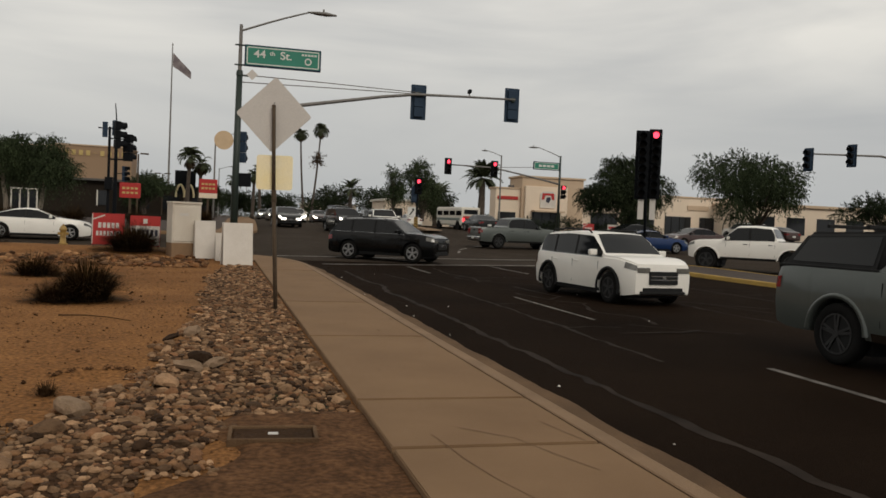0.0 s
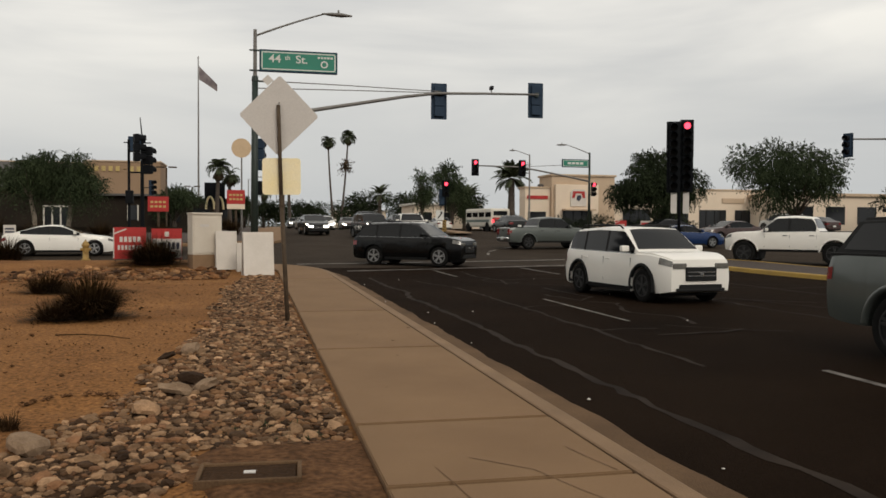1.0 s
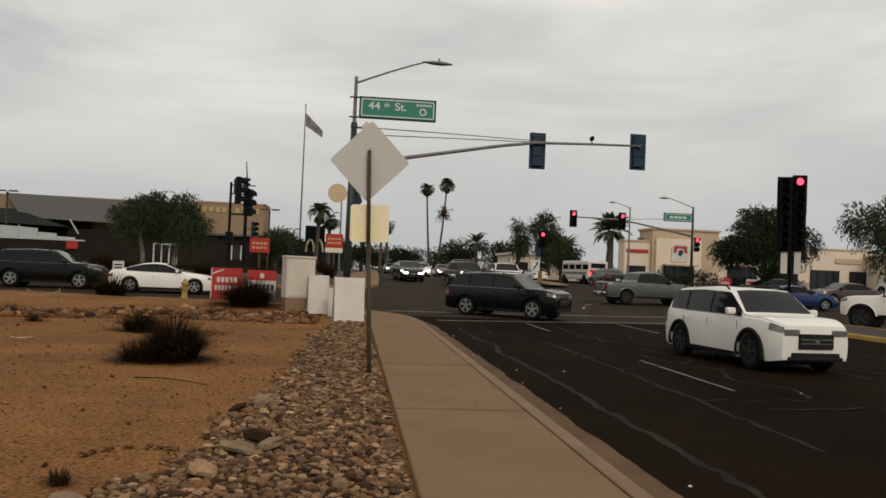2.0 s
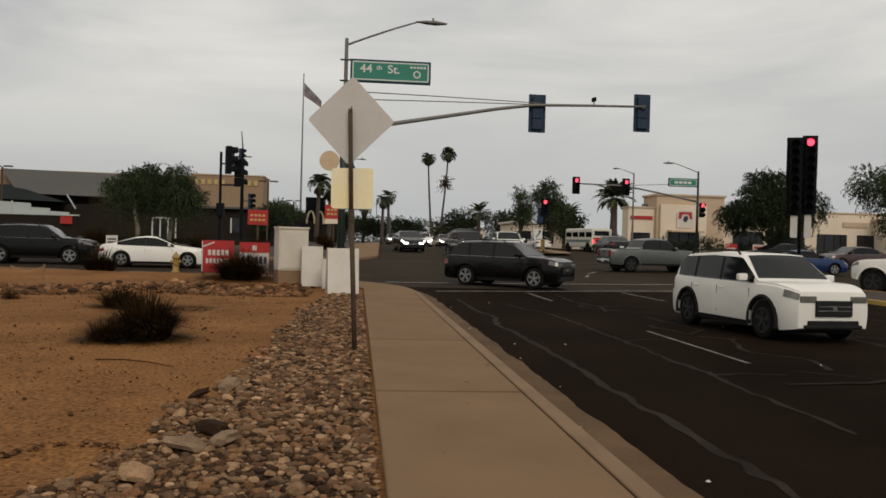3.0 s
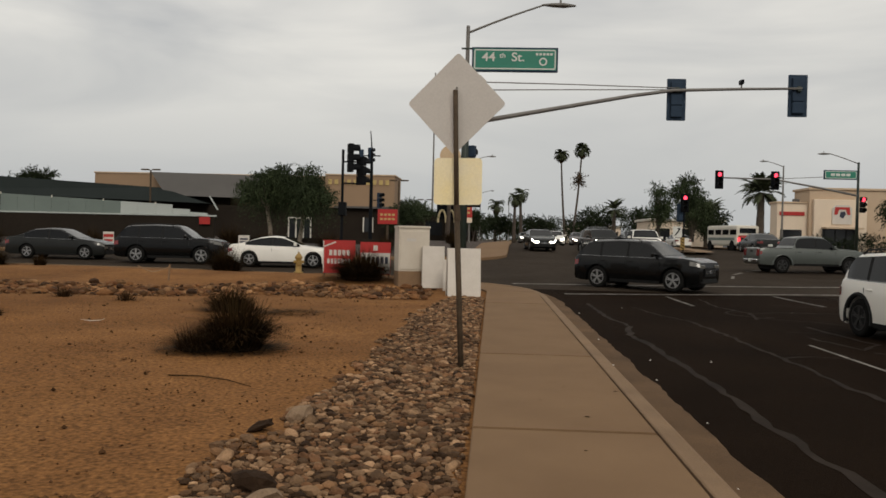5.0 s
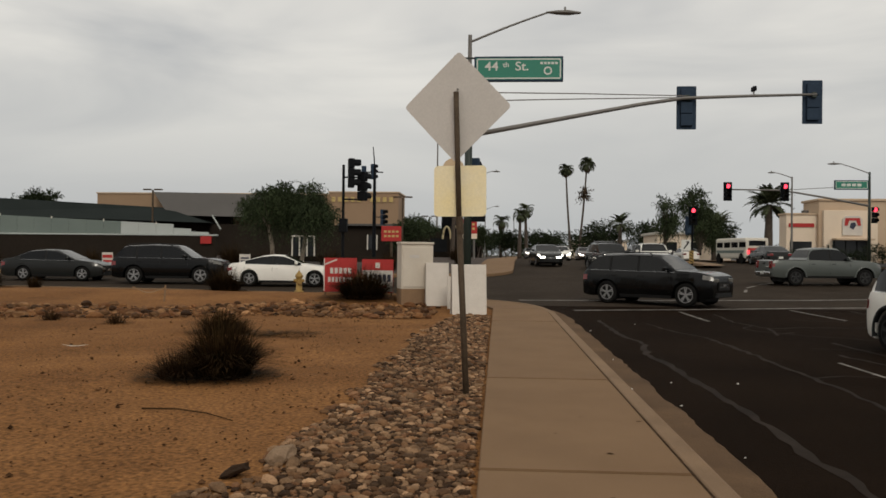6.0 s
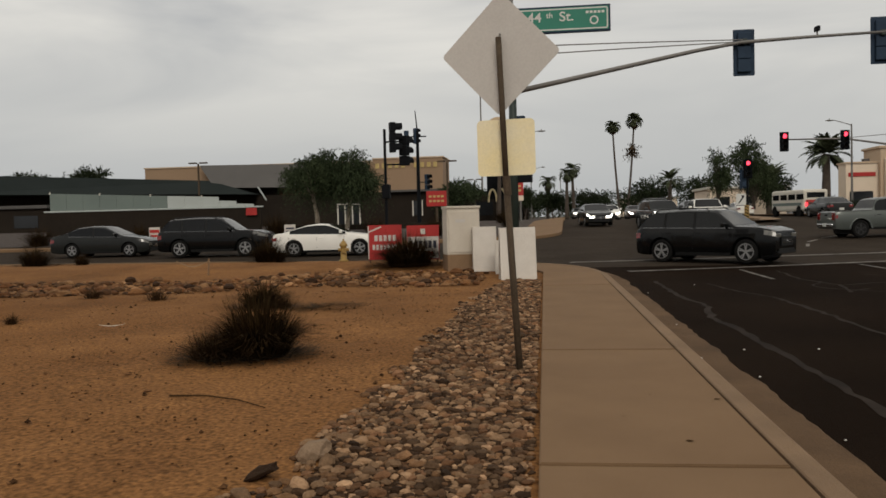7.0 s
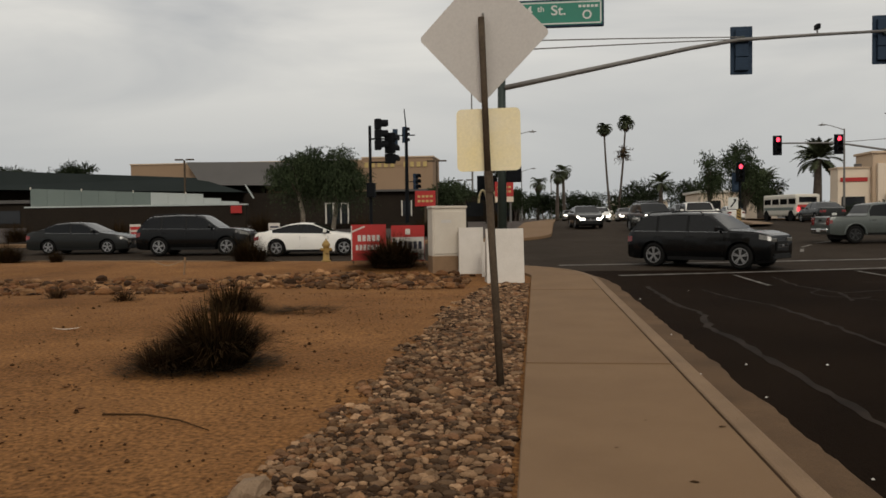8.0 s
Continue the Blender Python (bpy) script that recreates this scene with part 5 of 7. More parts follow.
vehicle("sedan", at(20.0, 53.0, 92), "dark hatchback driving away at the far side", CAR["dark_grey"], kind="car", **SEDAN)
for dx, paint, lab in ((0, "white", "white SUV parked by the shops"), (3.2, "maroon", "dark red sedan parked by the shops")):
    c = vehicle("suv" if dx == 0 else "sedan", at(45.0 + dx, 52.0, 95), lab, CAR[paint], kind="car", **(SUV if dx == 0 else SEDAN))
    c.location.z = road_z(52.0) + 0.13


def shuttle_bus():
    x, y = 20.0, 60.0
    s = thing("shuttle_bus", at(x, y, 100), "white shuttle bus with red rear panel standing in the far lane", "bus")
    L, W, H = 5.4, 1.95, 2.05
    b = part("body", one_box((0, 0, 0.4 + (H - 0.4) / 2), (L, W, H - 0.4), 0.18), M["white_paint"], s)
    part("rear_panel", one_box((-L / 2 - 0.006, 0, 1.0), (0.02, W * 0.8, 0.5), 0.01), M["red_sign"], b, "red rear panel")
    part("rear_window", one_box((-L / 2 - 0.006, 0, 1.62), (0.02, W * 0.7, 0.4)), M["glass"], b)
    for sy in (-1, 1):
        for k in range(4):
            part("side_window", one_box((-2.2 + 1.35 * k, sy * (W / 2 + 0.004), 1.5), (1.1, 0.02, 0.42), 0.005), M["glass"], b)
        part("stripe", one_box((0, sy * (W / 2 + 0.006), 0.95), (L * 0.9, 0.016, 0.22)), M["screen"], b)
        part("taillight", one_box((-L / 2 - 0.01, sy * (W / 2 - 0.25), 0.9), (0.04, 0.2, 0.3), 0.01), M["taillight_on"], s)
        for wx in (-2.0, 2.1):
            part("wheel", one_rod((wx, sy * (W / 2 - 0.22), 0.42), (wx, sy * (W / 2 + 0.01), 0.42), 0.42, 0.42, 18), M["tyre"], s)
    part("rear_bumper", one_box((-L / 2 - 0.05, 0, 0.5), (0.15, W * 0.9, 0.22), 0.03), M["trim"], s)
    part("windscreen", one_box((L / 2 + 0.004, 0, 1.5), (0.02, W * 0.8, 0.6)), M["glass"], b)
    return s


shuttle_bus()

# ---- buildings ----
def bank():
    """The tan and grey bank with its canopy, screen wall and drive-through roof."""
    g = road_z(80) + 0.1
    s = thing("bank_building", pose(0, 0, g), "tan panelled bank with grey metal canopy, dark roof and gold letters", "building")
    part("tower_wall", one_box((-14.4, 83, 3.5), (7.6, 6.0, 7.0), 0.03), M["tan_panel"], s, "tan panelled upper block")
    part("parapet_cap", one_box((-14.4, 83, 7.05), (7.8, 6.2, 0.14), 0.02), M["stucco_dark"], s)
    # brown base; its west end runs on as dark fill for the canopy's shade
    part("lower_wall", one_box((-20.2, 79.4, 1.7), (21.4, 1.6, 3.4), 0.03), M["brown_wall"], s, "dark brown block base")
    part("canopy_band", one_box((-13.6, 78.4, 3.45), (6.5, 0.9, 0.22), 0.02), M["grey_metal"], s)
    for k in range(10):
        part("letter_bar", one_box((-17.7 + 0.70 * k, 79.93, 6.25), (0.38, 0.10, 0.52 if k not in (5,) else 0.02)), M["letters_gold"], s)
    part("rear_wall", one_box((-31.6, 85, 3.45), (27.0, 6.0, 6.9), 0.03), M["tan_panel"], s)
    part("rear_cap", one_box((-31.6, 85, 6.95), (27.2, 6.2, 0.14), 0.02), M["stucco_dark"], s)
    # sloping grey metal canopy: a wedge over the entrance side
    bm = bmesh.new()
    lo = [(-35.5, 78.6, 4.35), (-19.0, 77.6, 4.05), (-19.0, 79.6, 4.05), (-35.5, 80.6, 4.35)]
    hi = [(-38.0, 80.6, 7.0), (-19.0, 79.6, 6.65), (-19.0, 81.0, 6.65), (-38.0, 81.6, 7.0)]
    A = [bm.verts.new(p) for p in lo]
    B = [bm.verts.new(p) for p in hi]
    for i in range(4):
        bm.faces.new((A[i], A[(i + 1) % 4], B[(i + 1) % 4], B[i]))
    bm.faces.new(A)
    bm.faces.new(B)
    part("metal_canopy", bm, M["grey_metal"], s, "sloping grey sheet-metal canopy")
    bm = bmesh.new()
    lo = [(-66, 74.0, 4.3), (-30.5, 77.0, 3.5), (-30.5, 84.0, 3.5), (-66, 84.0, 4.3)]
    hi = [(-66, 76.0, 6.6), (-36.2, 79.5, 5.2), (-36.2, 84.0, 5.2), (-66, 84.0, 6.6)]
    A = [bm.verts.new(p) for p in lo]
    B = [bm.verts.new(p) for p in hi]
    for i in range(4):
        bm.faces.new((A[i], A[(i + 1) % 4], B[(i + 1) % 4], B[i]))
    bm.faces.new(A)
    bm.faces.new(B)
    part("dark_roof", bm, M["dark_roof"], s, "long dark drive-through roof")
    # thin dark wall added to stand in for the shade under the long roof
    part("under_roof_shade", one_box((-47, 80.5, 2.4), (36, 0.4, 4.8)), M["brown_wall"], s)
    part("strut", one_box((-29.6, 77.0, 3.55), (0.13, 0.13, 1.7), 0, Matrix.Rotation(radians(-32), 3, "Y")), M["screen_light"], s, "pale slanted strut")
    d = part("entrance", one_box((-20.6, 78.5, 1.1), (2.6, 0.12, 2.2)), M["window"], s, "dark glazed entrance")
    for x in (-21.8, -21.0, -20.2, -19.4):
        part("door_frame", one_box((x, 78.42, 1.1), (0.14, 0.1, 2.2)), M["white_paint"], d)
    part("door_frame", one_box((-20.6, 78.42, 2.2), (2.6, 0.1, 0.14)), M["white_paint"], d)
    part("window", one_box((-13.2, 78.55, 1.6), (0.9, 0.06, 1.5)), M["window"], s)
    for dx in (-0.5, 0.5):
        part("window_frame", one_box((-13.2 + dx, 78.53, 1.6), (0.12, 0.08, 1.6)), M["white_paint"], s)
    return s


bank()


def screen_wall():
    y = 46.0
    g = road_z(y) + 0.1
    s = thing("boundary_wall", pose(0, y, g), "low brown block wall topped by pale translucent screen panels", "wall")
    part("wall", one_box((-26.8, 0, 0.85), (15.6, 0.25, 1.78), 0.02), M["brown_wall"], s)
    part("wall", one_box((-11.6, 1.0, 0.2), (14.6, 0.25, 0.45), 0.02), M["brown_wall"], s)
    part("cap", one_box((-26.8, 0, 1.78), (15.8, 0.34, 0.10), 0.02), M["screen_light"], s)
    n = 12
    for k in range(n):
        x0 = -34.3 + 14.8 * k / n
        x1 = -34.3 + 14.8 * (k + 1) / n - 0.02
        h0 = 1.22 - 0.055 * k
        if k >= n - 2:
            h0 *= 0.62 if k == n - 2 else 0.3
        pl = plate([(x0, 1.84), (x1, 1.84), (x1, 1.84 + h0 - 0.05), (x0, 1.84 + h0)], 0.03)
        part("panel", pl, M["screen_light"] if k >= 7 else M["screen"], s)
        if k % 3 == 0:
            part("panel_post", one_box((x0, 0.0, 1.86 + h0), (0.07, 0.07, 0.16)), M["white_paint"], s)
    part("small_red_sign", one_box((-19.6, -0.3, 1.45), (0.75, 0.06, 0.5)), M["red_sign"], s)
    return s


screen_wall()


def shop():
    """The tan corner shop with a raised entrance tower, and the row beside it."""
    g = road_z(66) + 0.12
    s = thing("shop_building", pose(0, 0, g), "cream and tan stucco shop with a raised entrance block", "building")
    part("west_wing", one_box((27.2, 67.4, 2.1), (2.9, 1.9, 4.25), 0.03), M["stucco"], s)
    part("wing_cap", one_box((27.2, 67.4, 4.3), (3.1, 2.1, 0.16), 0.02), M["stucco_dark"], s)
    part("tower", one_box((31.8, 67.9, 2.75), (6.8, 3.8, 5.5), 0.03), M["stucco_dark"], s, "darker tan entrance tower")
    part("tower_face", one_box((31.0, 65.9, 2.3), (4.6, 0.5, 4.6), 0.03), M["stucco"], s, "cream entrance face")
    part("tower_cap", one_box((31.8, 67.9, 5.55), (7.1, 4.1, 0.2), 0.03), M["stucco_dark"], s)
    part("east_wing", one_box((44.5, 71.5, 2.1), (19, 10, 4.3), 0.03), M["stucco"], s)
    part("wing_cap", one_box((44.5, 71.5, 4.33), (19.2, 10.2, 0.16), 0.02), M["stucco_dark"], s)
    part("sign_band", one_box((27.05, 66.42, 3.3), (2.2, 0.1, 0.34)), M["red_sign"], s, "red sign band")
    b = part("emblem_board", plate([(-0.85, -0.85), (0.85, -0.85), (0.85, 0.55), (0.55, 0.85), (-0.55, 0.85), (-0.85, 0.55)], 0.12, Matrix.Translation((31.1, 65.58, 3.25))), M["white_print"], s, "square white and red emblem board")
    part("emblem_band", plate([(-0.7, 0.05), (-0.45, 0.05), (-0.3, 0.5), (0.3, 0.5), (0.45, 0.05), (0.7, 0.05), (0.62, 0.72), (-0.62, 0.72)], 0.03, Matrix.Translation((31.1, 65.5, 3.2))), M["red_sign"], b)
    part("emblem_shape", plate([(-0.25, -0.1), (0.05, -0.3), (0.3, 0.1), (0.2, 0.35), (-0.15, 0.3)], 0.03, Matrix.Translation((31.1, 65.5, 3.2))), M["navy_print"], b)
    part("shop_window", one_box((27.0, 66.45, 0.95), (1.9, 0.1, 1.8)), M["window"], s)
    e = part("entrance", one_box((31.0, 65.62, 0.98), (3.1, 0.08, 1.95)), M["window"], s, "dark glazed entrance")
    for k in range(4):
        part("door_frame", one_box((29.6 + 0.95 * k, 65.56, 0.98), (0.07, 0.06, 1.95)), M["trim"], e)
    part("awning", one_box((31.0, 65.1, 2.05), (3.3, 1.0, 0.16), 0.02), M["stucco_dark"], s)
    for x in (37.9, 42.2, 46.6, 50.8):
        w = part("shop_window", one_box((x, 66.45, 1.2), (3.1, 0.1, 2.0)), M["window"], s)
        for dx in (-0.8, 0.2, 0.9):
            part("mullion", one_box((x + dx, 66.4, 1.2), (0.07, 0.08, 2.0)), M["trim"], w)
    for x in (42.0, 49.0):
        part("sign_band", one_box((x, 66.44, 3.2), (2.6, 0.1, 0.5)), M["stucco_dark"], s, "brown sign band")
    part("roof_unit", one_box((27.7, 67.4, 4.52), (0.5, 0.5, 0.30), 0.03), M["grey_metal"], s)
    part("roof_unit", one_box((41.0, 72.0, 4.85), (1.0, 1.0, 0.9), 0.03), M["grey_metal"], s)
    return s


shop()


def low_block(name, x, y, w, d, h, body, cap, label, windows=4):
    g = road_z(y) + 0.1
    s = thing(name, pose(x, y, g), label, "building")
    part("wall", one_box((0, d / 2, h / 2), (w, d, h), 0.03), body, s)
    part("roof", one_box((0, d / 2, h + 0.12), (w + 0.6, d + 0.6, 0.3), 0.03), cap, s)
    for k in range(windows):
        part("window", one_box((-w / 2 + w * (k + 0.5) / windows, -0.02, h * 0.45), (w / windows * 0.6, 0.08, h * 0.5)), M["window"], s)
    return s


low_block("diner_building", 62, 60, 22, 10, 3.6, M["stucco"], M["stucco_dark"], "low tan commercial building with a brown flat roof", 6)
low_block("restaurant_building", -9.5, 100, 15, 10, 3.6, M["brown_wall"], M["dark_roof"], "dark restaurant building behind trees", 4)
low_block("shop_row", 24.5, 96, 9, 10, 3.2, M["stucco"], M["white_paint"], "pale low shop row beyond the palm", 3)
low_block("house", -52, 64, 12, 8, 2.3, M["brown_wall"], M["grey_metal"], "low brown house behind the side street", 3)
low_block("shop_row", 19.5, 150, 10, 10, 3.2, M["stucco"], M["white_paint"], "pale low shops far up the road", 4)
low_block("shop_row", -9, 160, 12, 10, 3.2, M["stucco"], M["stucco_dark"], "tan low shops far up the road", 4)


def pole_sign(x, y, z0, z1, w, label, style):
    g = road_z(y) + 0.1
    s = thing("pole_sign", pose(x, y, g), label, "sign")
    part("pole", one_box((0, 0.1, (z1 - g) / 2), (0.18, 0.12, z1 - g)), M["post"], s)
    p = part("panel", one_box((0, 0, (z0 + z1) / 2 - g), (w, 0.2, z1 - z0), 0.02), M["red_sign"], s, "red sign panel")
    if style:
        part("lower_panel", one_box((0, 0, z0 - g - 0.22), (w, 0.2, 0.42), 0.02), M["stucco"], s, "cream lower panel")
    for r in range(2):
        for k in range(4):
            part("bar", one_box((-w * 0.3 + k * w * 0.2, -0.104, z1 - g - (z1 - z0) * (0.36 + 0.3 * r)), (w * 0.14, 0.008, (z1 - z0) * 0.14)), M["letters_gold"], p)
    return s


pole_sign(-8.15, 55, 2.57, 3.74, 1.55, "red bank sign on a short post at the street", 0)
pole_sign(-2.35, 60, 3.35, 4.55, 1.5, "red and cream pole sign beside the far road", 1)


def arches():
    """Two pale yellow hoops on a dark board."""
    g = road_z(95) + 0.1
    s = thing("restaurant_sign", pose(-5.7, 95, g), "pale yellow double hoop on a dark sign board", "sign")
    part("board", one_box((0, 0.25, 4.2), (2.5, 0.2, 3.0), 0.03), M["black"], s)
    part("pole", one_box((0, 0.3, 1.4), (0.3, 0.2, 2.9)), M["post"], s)
    for cx in (-0.56, 0.56):
        bm = bmesh.new()
        pts = [(cx + 0.5 * math.cos(a), 0.05, 2.35 + 1.55 * math.sin(a)) for a in [math.pi * k / 12 for k in range(13)]]
        tube(bm, pts, [0.13] * 13, 8)
        part("hoop", bm, M["arch_yellow"], s)
    return s


arches()


def flagpole():
    g = road_z(110) + 0.1
    s = thing("flagpole", pose(-8.6, 110, g), "tall pale flagpole with a drooping striped flag", "flagpole")
    part("pole", one_rod((0, 0, 0), (0, 0, 24.0), 0.16, 0.07, 12), M["galv"], s)
    part("finial", one_rod((0, 0, 24.0), (0, 0, 24.25), 0.12, 0.05, 10), M["galv"], s)
    verts, faces = [], []
    for i in range(13):
        for j in range(7):
            u, v = i / 12, j / 6
            verts.append((0.1 + u * 2.5, 0.25 * math.sin(u * 7 + v * 2) * u, 22.9 - v * 1.9 * (1 - 0.35 * u) - u * 2.5 + 0.25 * u * v))
    for i in range(12):
        for j in range(6):
            q = i * 7 + j
            faces.append((q, q + 1, q + 8, q + 7))
    mesh_object("flag", verts, faces, M["flag_cloth"], s, "dark red, white and blue cloth", soft=True)
    return s


flagpole()


def street_lamp(x, y, h, reach, label):
    g = road_z(y) + 0.1
    s = thing("street_lamp", pose(x, y, g), label, "street lamp")
    part("pole", one_rod((0, 0, 0), (0, 0, h), 0.10, 0.06, 10), M["galv"], s)
    luminaire(s, (0, 0, h - 0.1), (reach * 0.7, 0, h + 0.35), (reach, 0, h + 0.33), 0.03)
    return s


street_lamp(24.7, 62, 7.2, -2.0, "slim grey street lamp by the far road")
street_lamp(-1.9, 62, 7.2, 2.2, "slim grey street lamp on the far pavement")
street_lamp(-1.7, 110, 7.0, 2.0, "slim grey street lamp on the far pavement")
street_lamp(3.0, 140, 8.0, 2.4, "slim grey street lamp far up the road")


def lot_lamp(x, y, h, label):
    g = road_z(y) + 0.1
    s = thing("car_park_lamp", pose(x, y, g), label, "lamp post")
    part("pole", one_box((0, 0, h / 2), (0.14, 0.14, h)), M["post"], s)
    for sx in (-1, 1):
        part("lamp_head", one_box((sx * 0.55, 0, h + 0.05), (0.75, 0.35, 0.13), 0.02), M["post"], s)
    return s


lot_lamp(-33.6, 70, 6.4, "dark car-park lamp post before the bank")
lot_lamp(-9.0, 70, 5.8, "dark car-park lamp post beside the bank")
lot_lamp(-8.2, 92, 5.0, "dark twin-head lamp in the restaurant lot")


# ---- planting ----
def leaf_mesh(name, blobs, count, size, material, parent, seed, droop=0.0, label=""):
    """A crown of many small separate leaf sprays spread through a set of ellipsoid clumps (x, y, z, rx, ry, rz)."""
    rng = np.random.RandomState(seed)
    b = np.array(blobs)
    vol = b[:, 3] * b[:, 4] * b[:, 5]
    pick = rng.choice(len(b), count, p=vol / vol.sum())
    d = rng.normal(size=(count, 3))
    d /= np.linalg.norm(d, axis=1)[:, None]
    r = rng.uniform(0.15, 1.0, count) ** 0.5
    # twigs: each carries a row of leaves from inside the clump outwards, bowing under its weight
    row = 12
    twig = np.arange(count) // row
    t = (np.arange(count) % row) / (row - 1.0)
    first = twig * row
    start = b[pick, :3] + d * b[pick, 3:] * r[:, None] * 0.92
    length = (size * rng.uniform(2.5, 7.5 if droop < 1 else 10.0, count))[first]
    c = start[first] + d[first] * (length * t)[:, None] + rng.normal(size=(count, 3)) * size * 0.45
    c[:, 2] -= (0.25 * length + droop * (rng.uniform(0, 1, count) ** 1.5)[first]) * t * t
    u = rng.normal(size=(count, 3)) * 0.8 + d[first]
    u /= np.linalg.norm(u, axis=1)[:, None]
    if droop:
        u[:, 2] -= 1.3
        u /= np.linalg.norm(u, axis=1)[:, None]
    w = np.cross(u, rng.normal(size=(count, 3)))
    w /= np.linalg.norm(w, axis=1)[:, None]
    s = size * rng.uniform(0.5, 1.2, count)[:, None]
    v = np.stack([c - u * s, c + w * s * 0.34, c + u * s, c - w * s * 0.34], axis=1).reshape(-1, 3)
    me = bpy.data.meshes.new(name)
    me.from_pydata(v.tolist(), [], np.arange(count * 4).reshape(-1, 4).tolist())
    me.materials.append(material)
    ob = new(name, me)
    ob.parent = parent
    if label:
        ob["label"] = label
    return ob


def tree(x, y, h, spread, material, label, seed, trunk_h=1.6, stems=1, bark="bark", droop=0.0, count=5000, leaf=0.22, base=None, flat=0.55):
    rng = random.Random(seed)
    g = road_z(y) + 0.1 if base is None else base
    s = thing("tree", pose(x, y, g), label, "tree")
    blobs = []
    bm = bmesh.new()
    for k in range(stems):
        bx = (k - (stems - 1) / 2) * spread * 0.55
        top = (bx + rng.uniform(-0.2, 0.2), rng.uniform(-0.2, 0.2), trunk_h)
        tube(bm, [(bx * 0.8, 0, -0.1), (bx * 0.9 + rng.uniform(-0.1, 0.1), 0, trunk_h * 0.5), top], [0.035 * h * 0.8, 0.026 * h, 0.02 * h], 9)
        n = 13 if stems > 1 else 11
        for j in range(n):
            a = 2 * math.pi * j / n * (2.4 if stems > 1 else 1) + rng.uniform(-0.4, 0.4)
            rr = spread * (rng.uniform(0.12, 0.42) if stems > 1 else rng.uniform(0.35, 0.9))
            up = rng.uniform(0.30, 0.86)
            if stems > 1:
                up = 0.92 - 1.35 * (rr / spread) + rng.uniform(-0.10, 0.12) - 0.10 * k
            tip = Vector((bx + rr * math.cos(a), rr * math.sin(a), trunk_h + (h - trunk_h) * up))
            mid = Vector(top).lerp(tip, 0.5) + Vector((0, 0, 0.25))
            tube(bm, [top, mid, tip], [0.014 * h, 0.008 * h, 0.003 * h], 6)
            sz = spread * (rng.uniform(0.12, 0.2) if stems > 1 else rng.uniform(0.24, 0.42))
            blobs.append((tip.x, tip.y, tip.z, sz, sz, sz * flat * rng.uniform(0.8, 1.4)))
        if stems == 1:
            blobs.append((bx, 0, h * 0.78, spread * 0.42, spread * 0.42, h * 0.17))
            blobs.append((bx + rng.uniform(-0.5, 0.5), 0, h * 0.55, spread * 0.5, spread * 0.5, h * 0.16))
    part("trunk", bm, M[bark], s)
    leaf_mesh("crown", blobs, count, leaf, M[material], s, seed, droop)
    return s


tree(-13.1, 42.0, 5.3, 4.1, "leaf", "pale-barked twin-stemmed tree with drooping feathery crown", 11, 2.3, 2, "pale_bark", 1.7, 60000, 0.075, flat=0.8)
tree(31.4, 49.0, 6.9, 3.9, "leaf_dark", "round dark green shade tree by the shop corner", 12, 0.9, 1, "bark", 0.5, 64000, 0.10, flat=0.95)
tree(43.5, 48.0, 8.0, 5.0, "leaf", "wide green shade tree in the shop car park", 13, 1.2, 1, "bark", 0.5, 46000, 0.11, flat=0.85)
tree(17.0, 75, 6.6, 1.1, "leaf", "tall thin willowy tree beside the far road", 14, 1.5, 1, "bark", 1.3, 6000, 0.12, flat=1.6)
tree(20.2, 76, 7.8, 1.75, "leaf", "tall drooping tree beside the far road", 15, 1.2, 1, "bark", 1.5, 16000, 0.12, flat=1.1)
tree(24.4, 84, 4.2, 2.2, "leaf_dark", "dark bushy tree behind the far pavement", 16, 0.8, 1, "bark", 0.0, 8000, 0.14)
tree(-8.8, 76, 4.0, 2.4, "leaf", "green bushy tree by the restaurant", 17, 0.7, 1, "bark", 0.0, 10000, 0.12)
tree(-10.0, 88, 5.0, 3.2, "leaf", "green bushy tree by the restaurant", 18, 0.8, 1, "bark", 0.0, 10000, 0.14)
tree(-2.4, 99, 4.2, 1.6, "leaf", "green shrubby tree by the far pavement", 19, 0.5, 1, "bark", 0.0, 6000, 0.14)
tree(60.0, 52, 5.2, 4.2, "leaf_dark", "spreading dark tree by the low building", 20, 1.0, 1, "bark", 0.0, 12000, 0.14)
tree(-71, 100, 8.2, 3.8, "leaf_dark", "dark tree behind the bank roof", 21, 2, 1, "bark", 0.0, 14000, 0.2)
tree(-62.5, 100, 8.8, 3.4, "leaf_dark", "dark tree behind the bank roof", 22, 2, 1, "bark", 0.0, 14000, 0.2)
for k, (x, y, h, w) in enumerate(((14.5, 120, 5, 3), (18.5, 130, 6.5, 3.6), (7.5, 135, 4.6, 2.6), (1.5, 125, 4.2, 2.6), (23, 118, 5.6, 3.2), (27, 140, 6, 4), (-2, 150, 5, 3.4), (12, 170, 5.5, 3.5), (5.5, 185, 4.5, 3))):
    tree(x, y, h, w, "leaf_dark", "distant dark roadside tree", 40 + k, 1.0, 1, "bark", 0.0, 5000, 0.2)


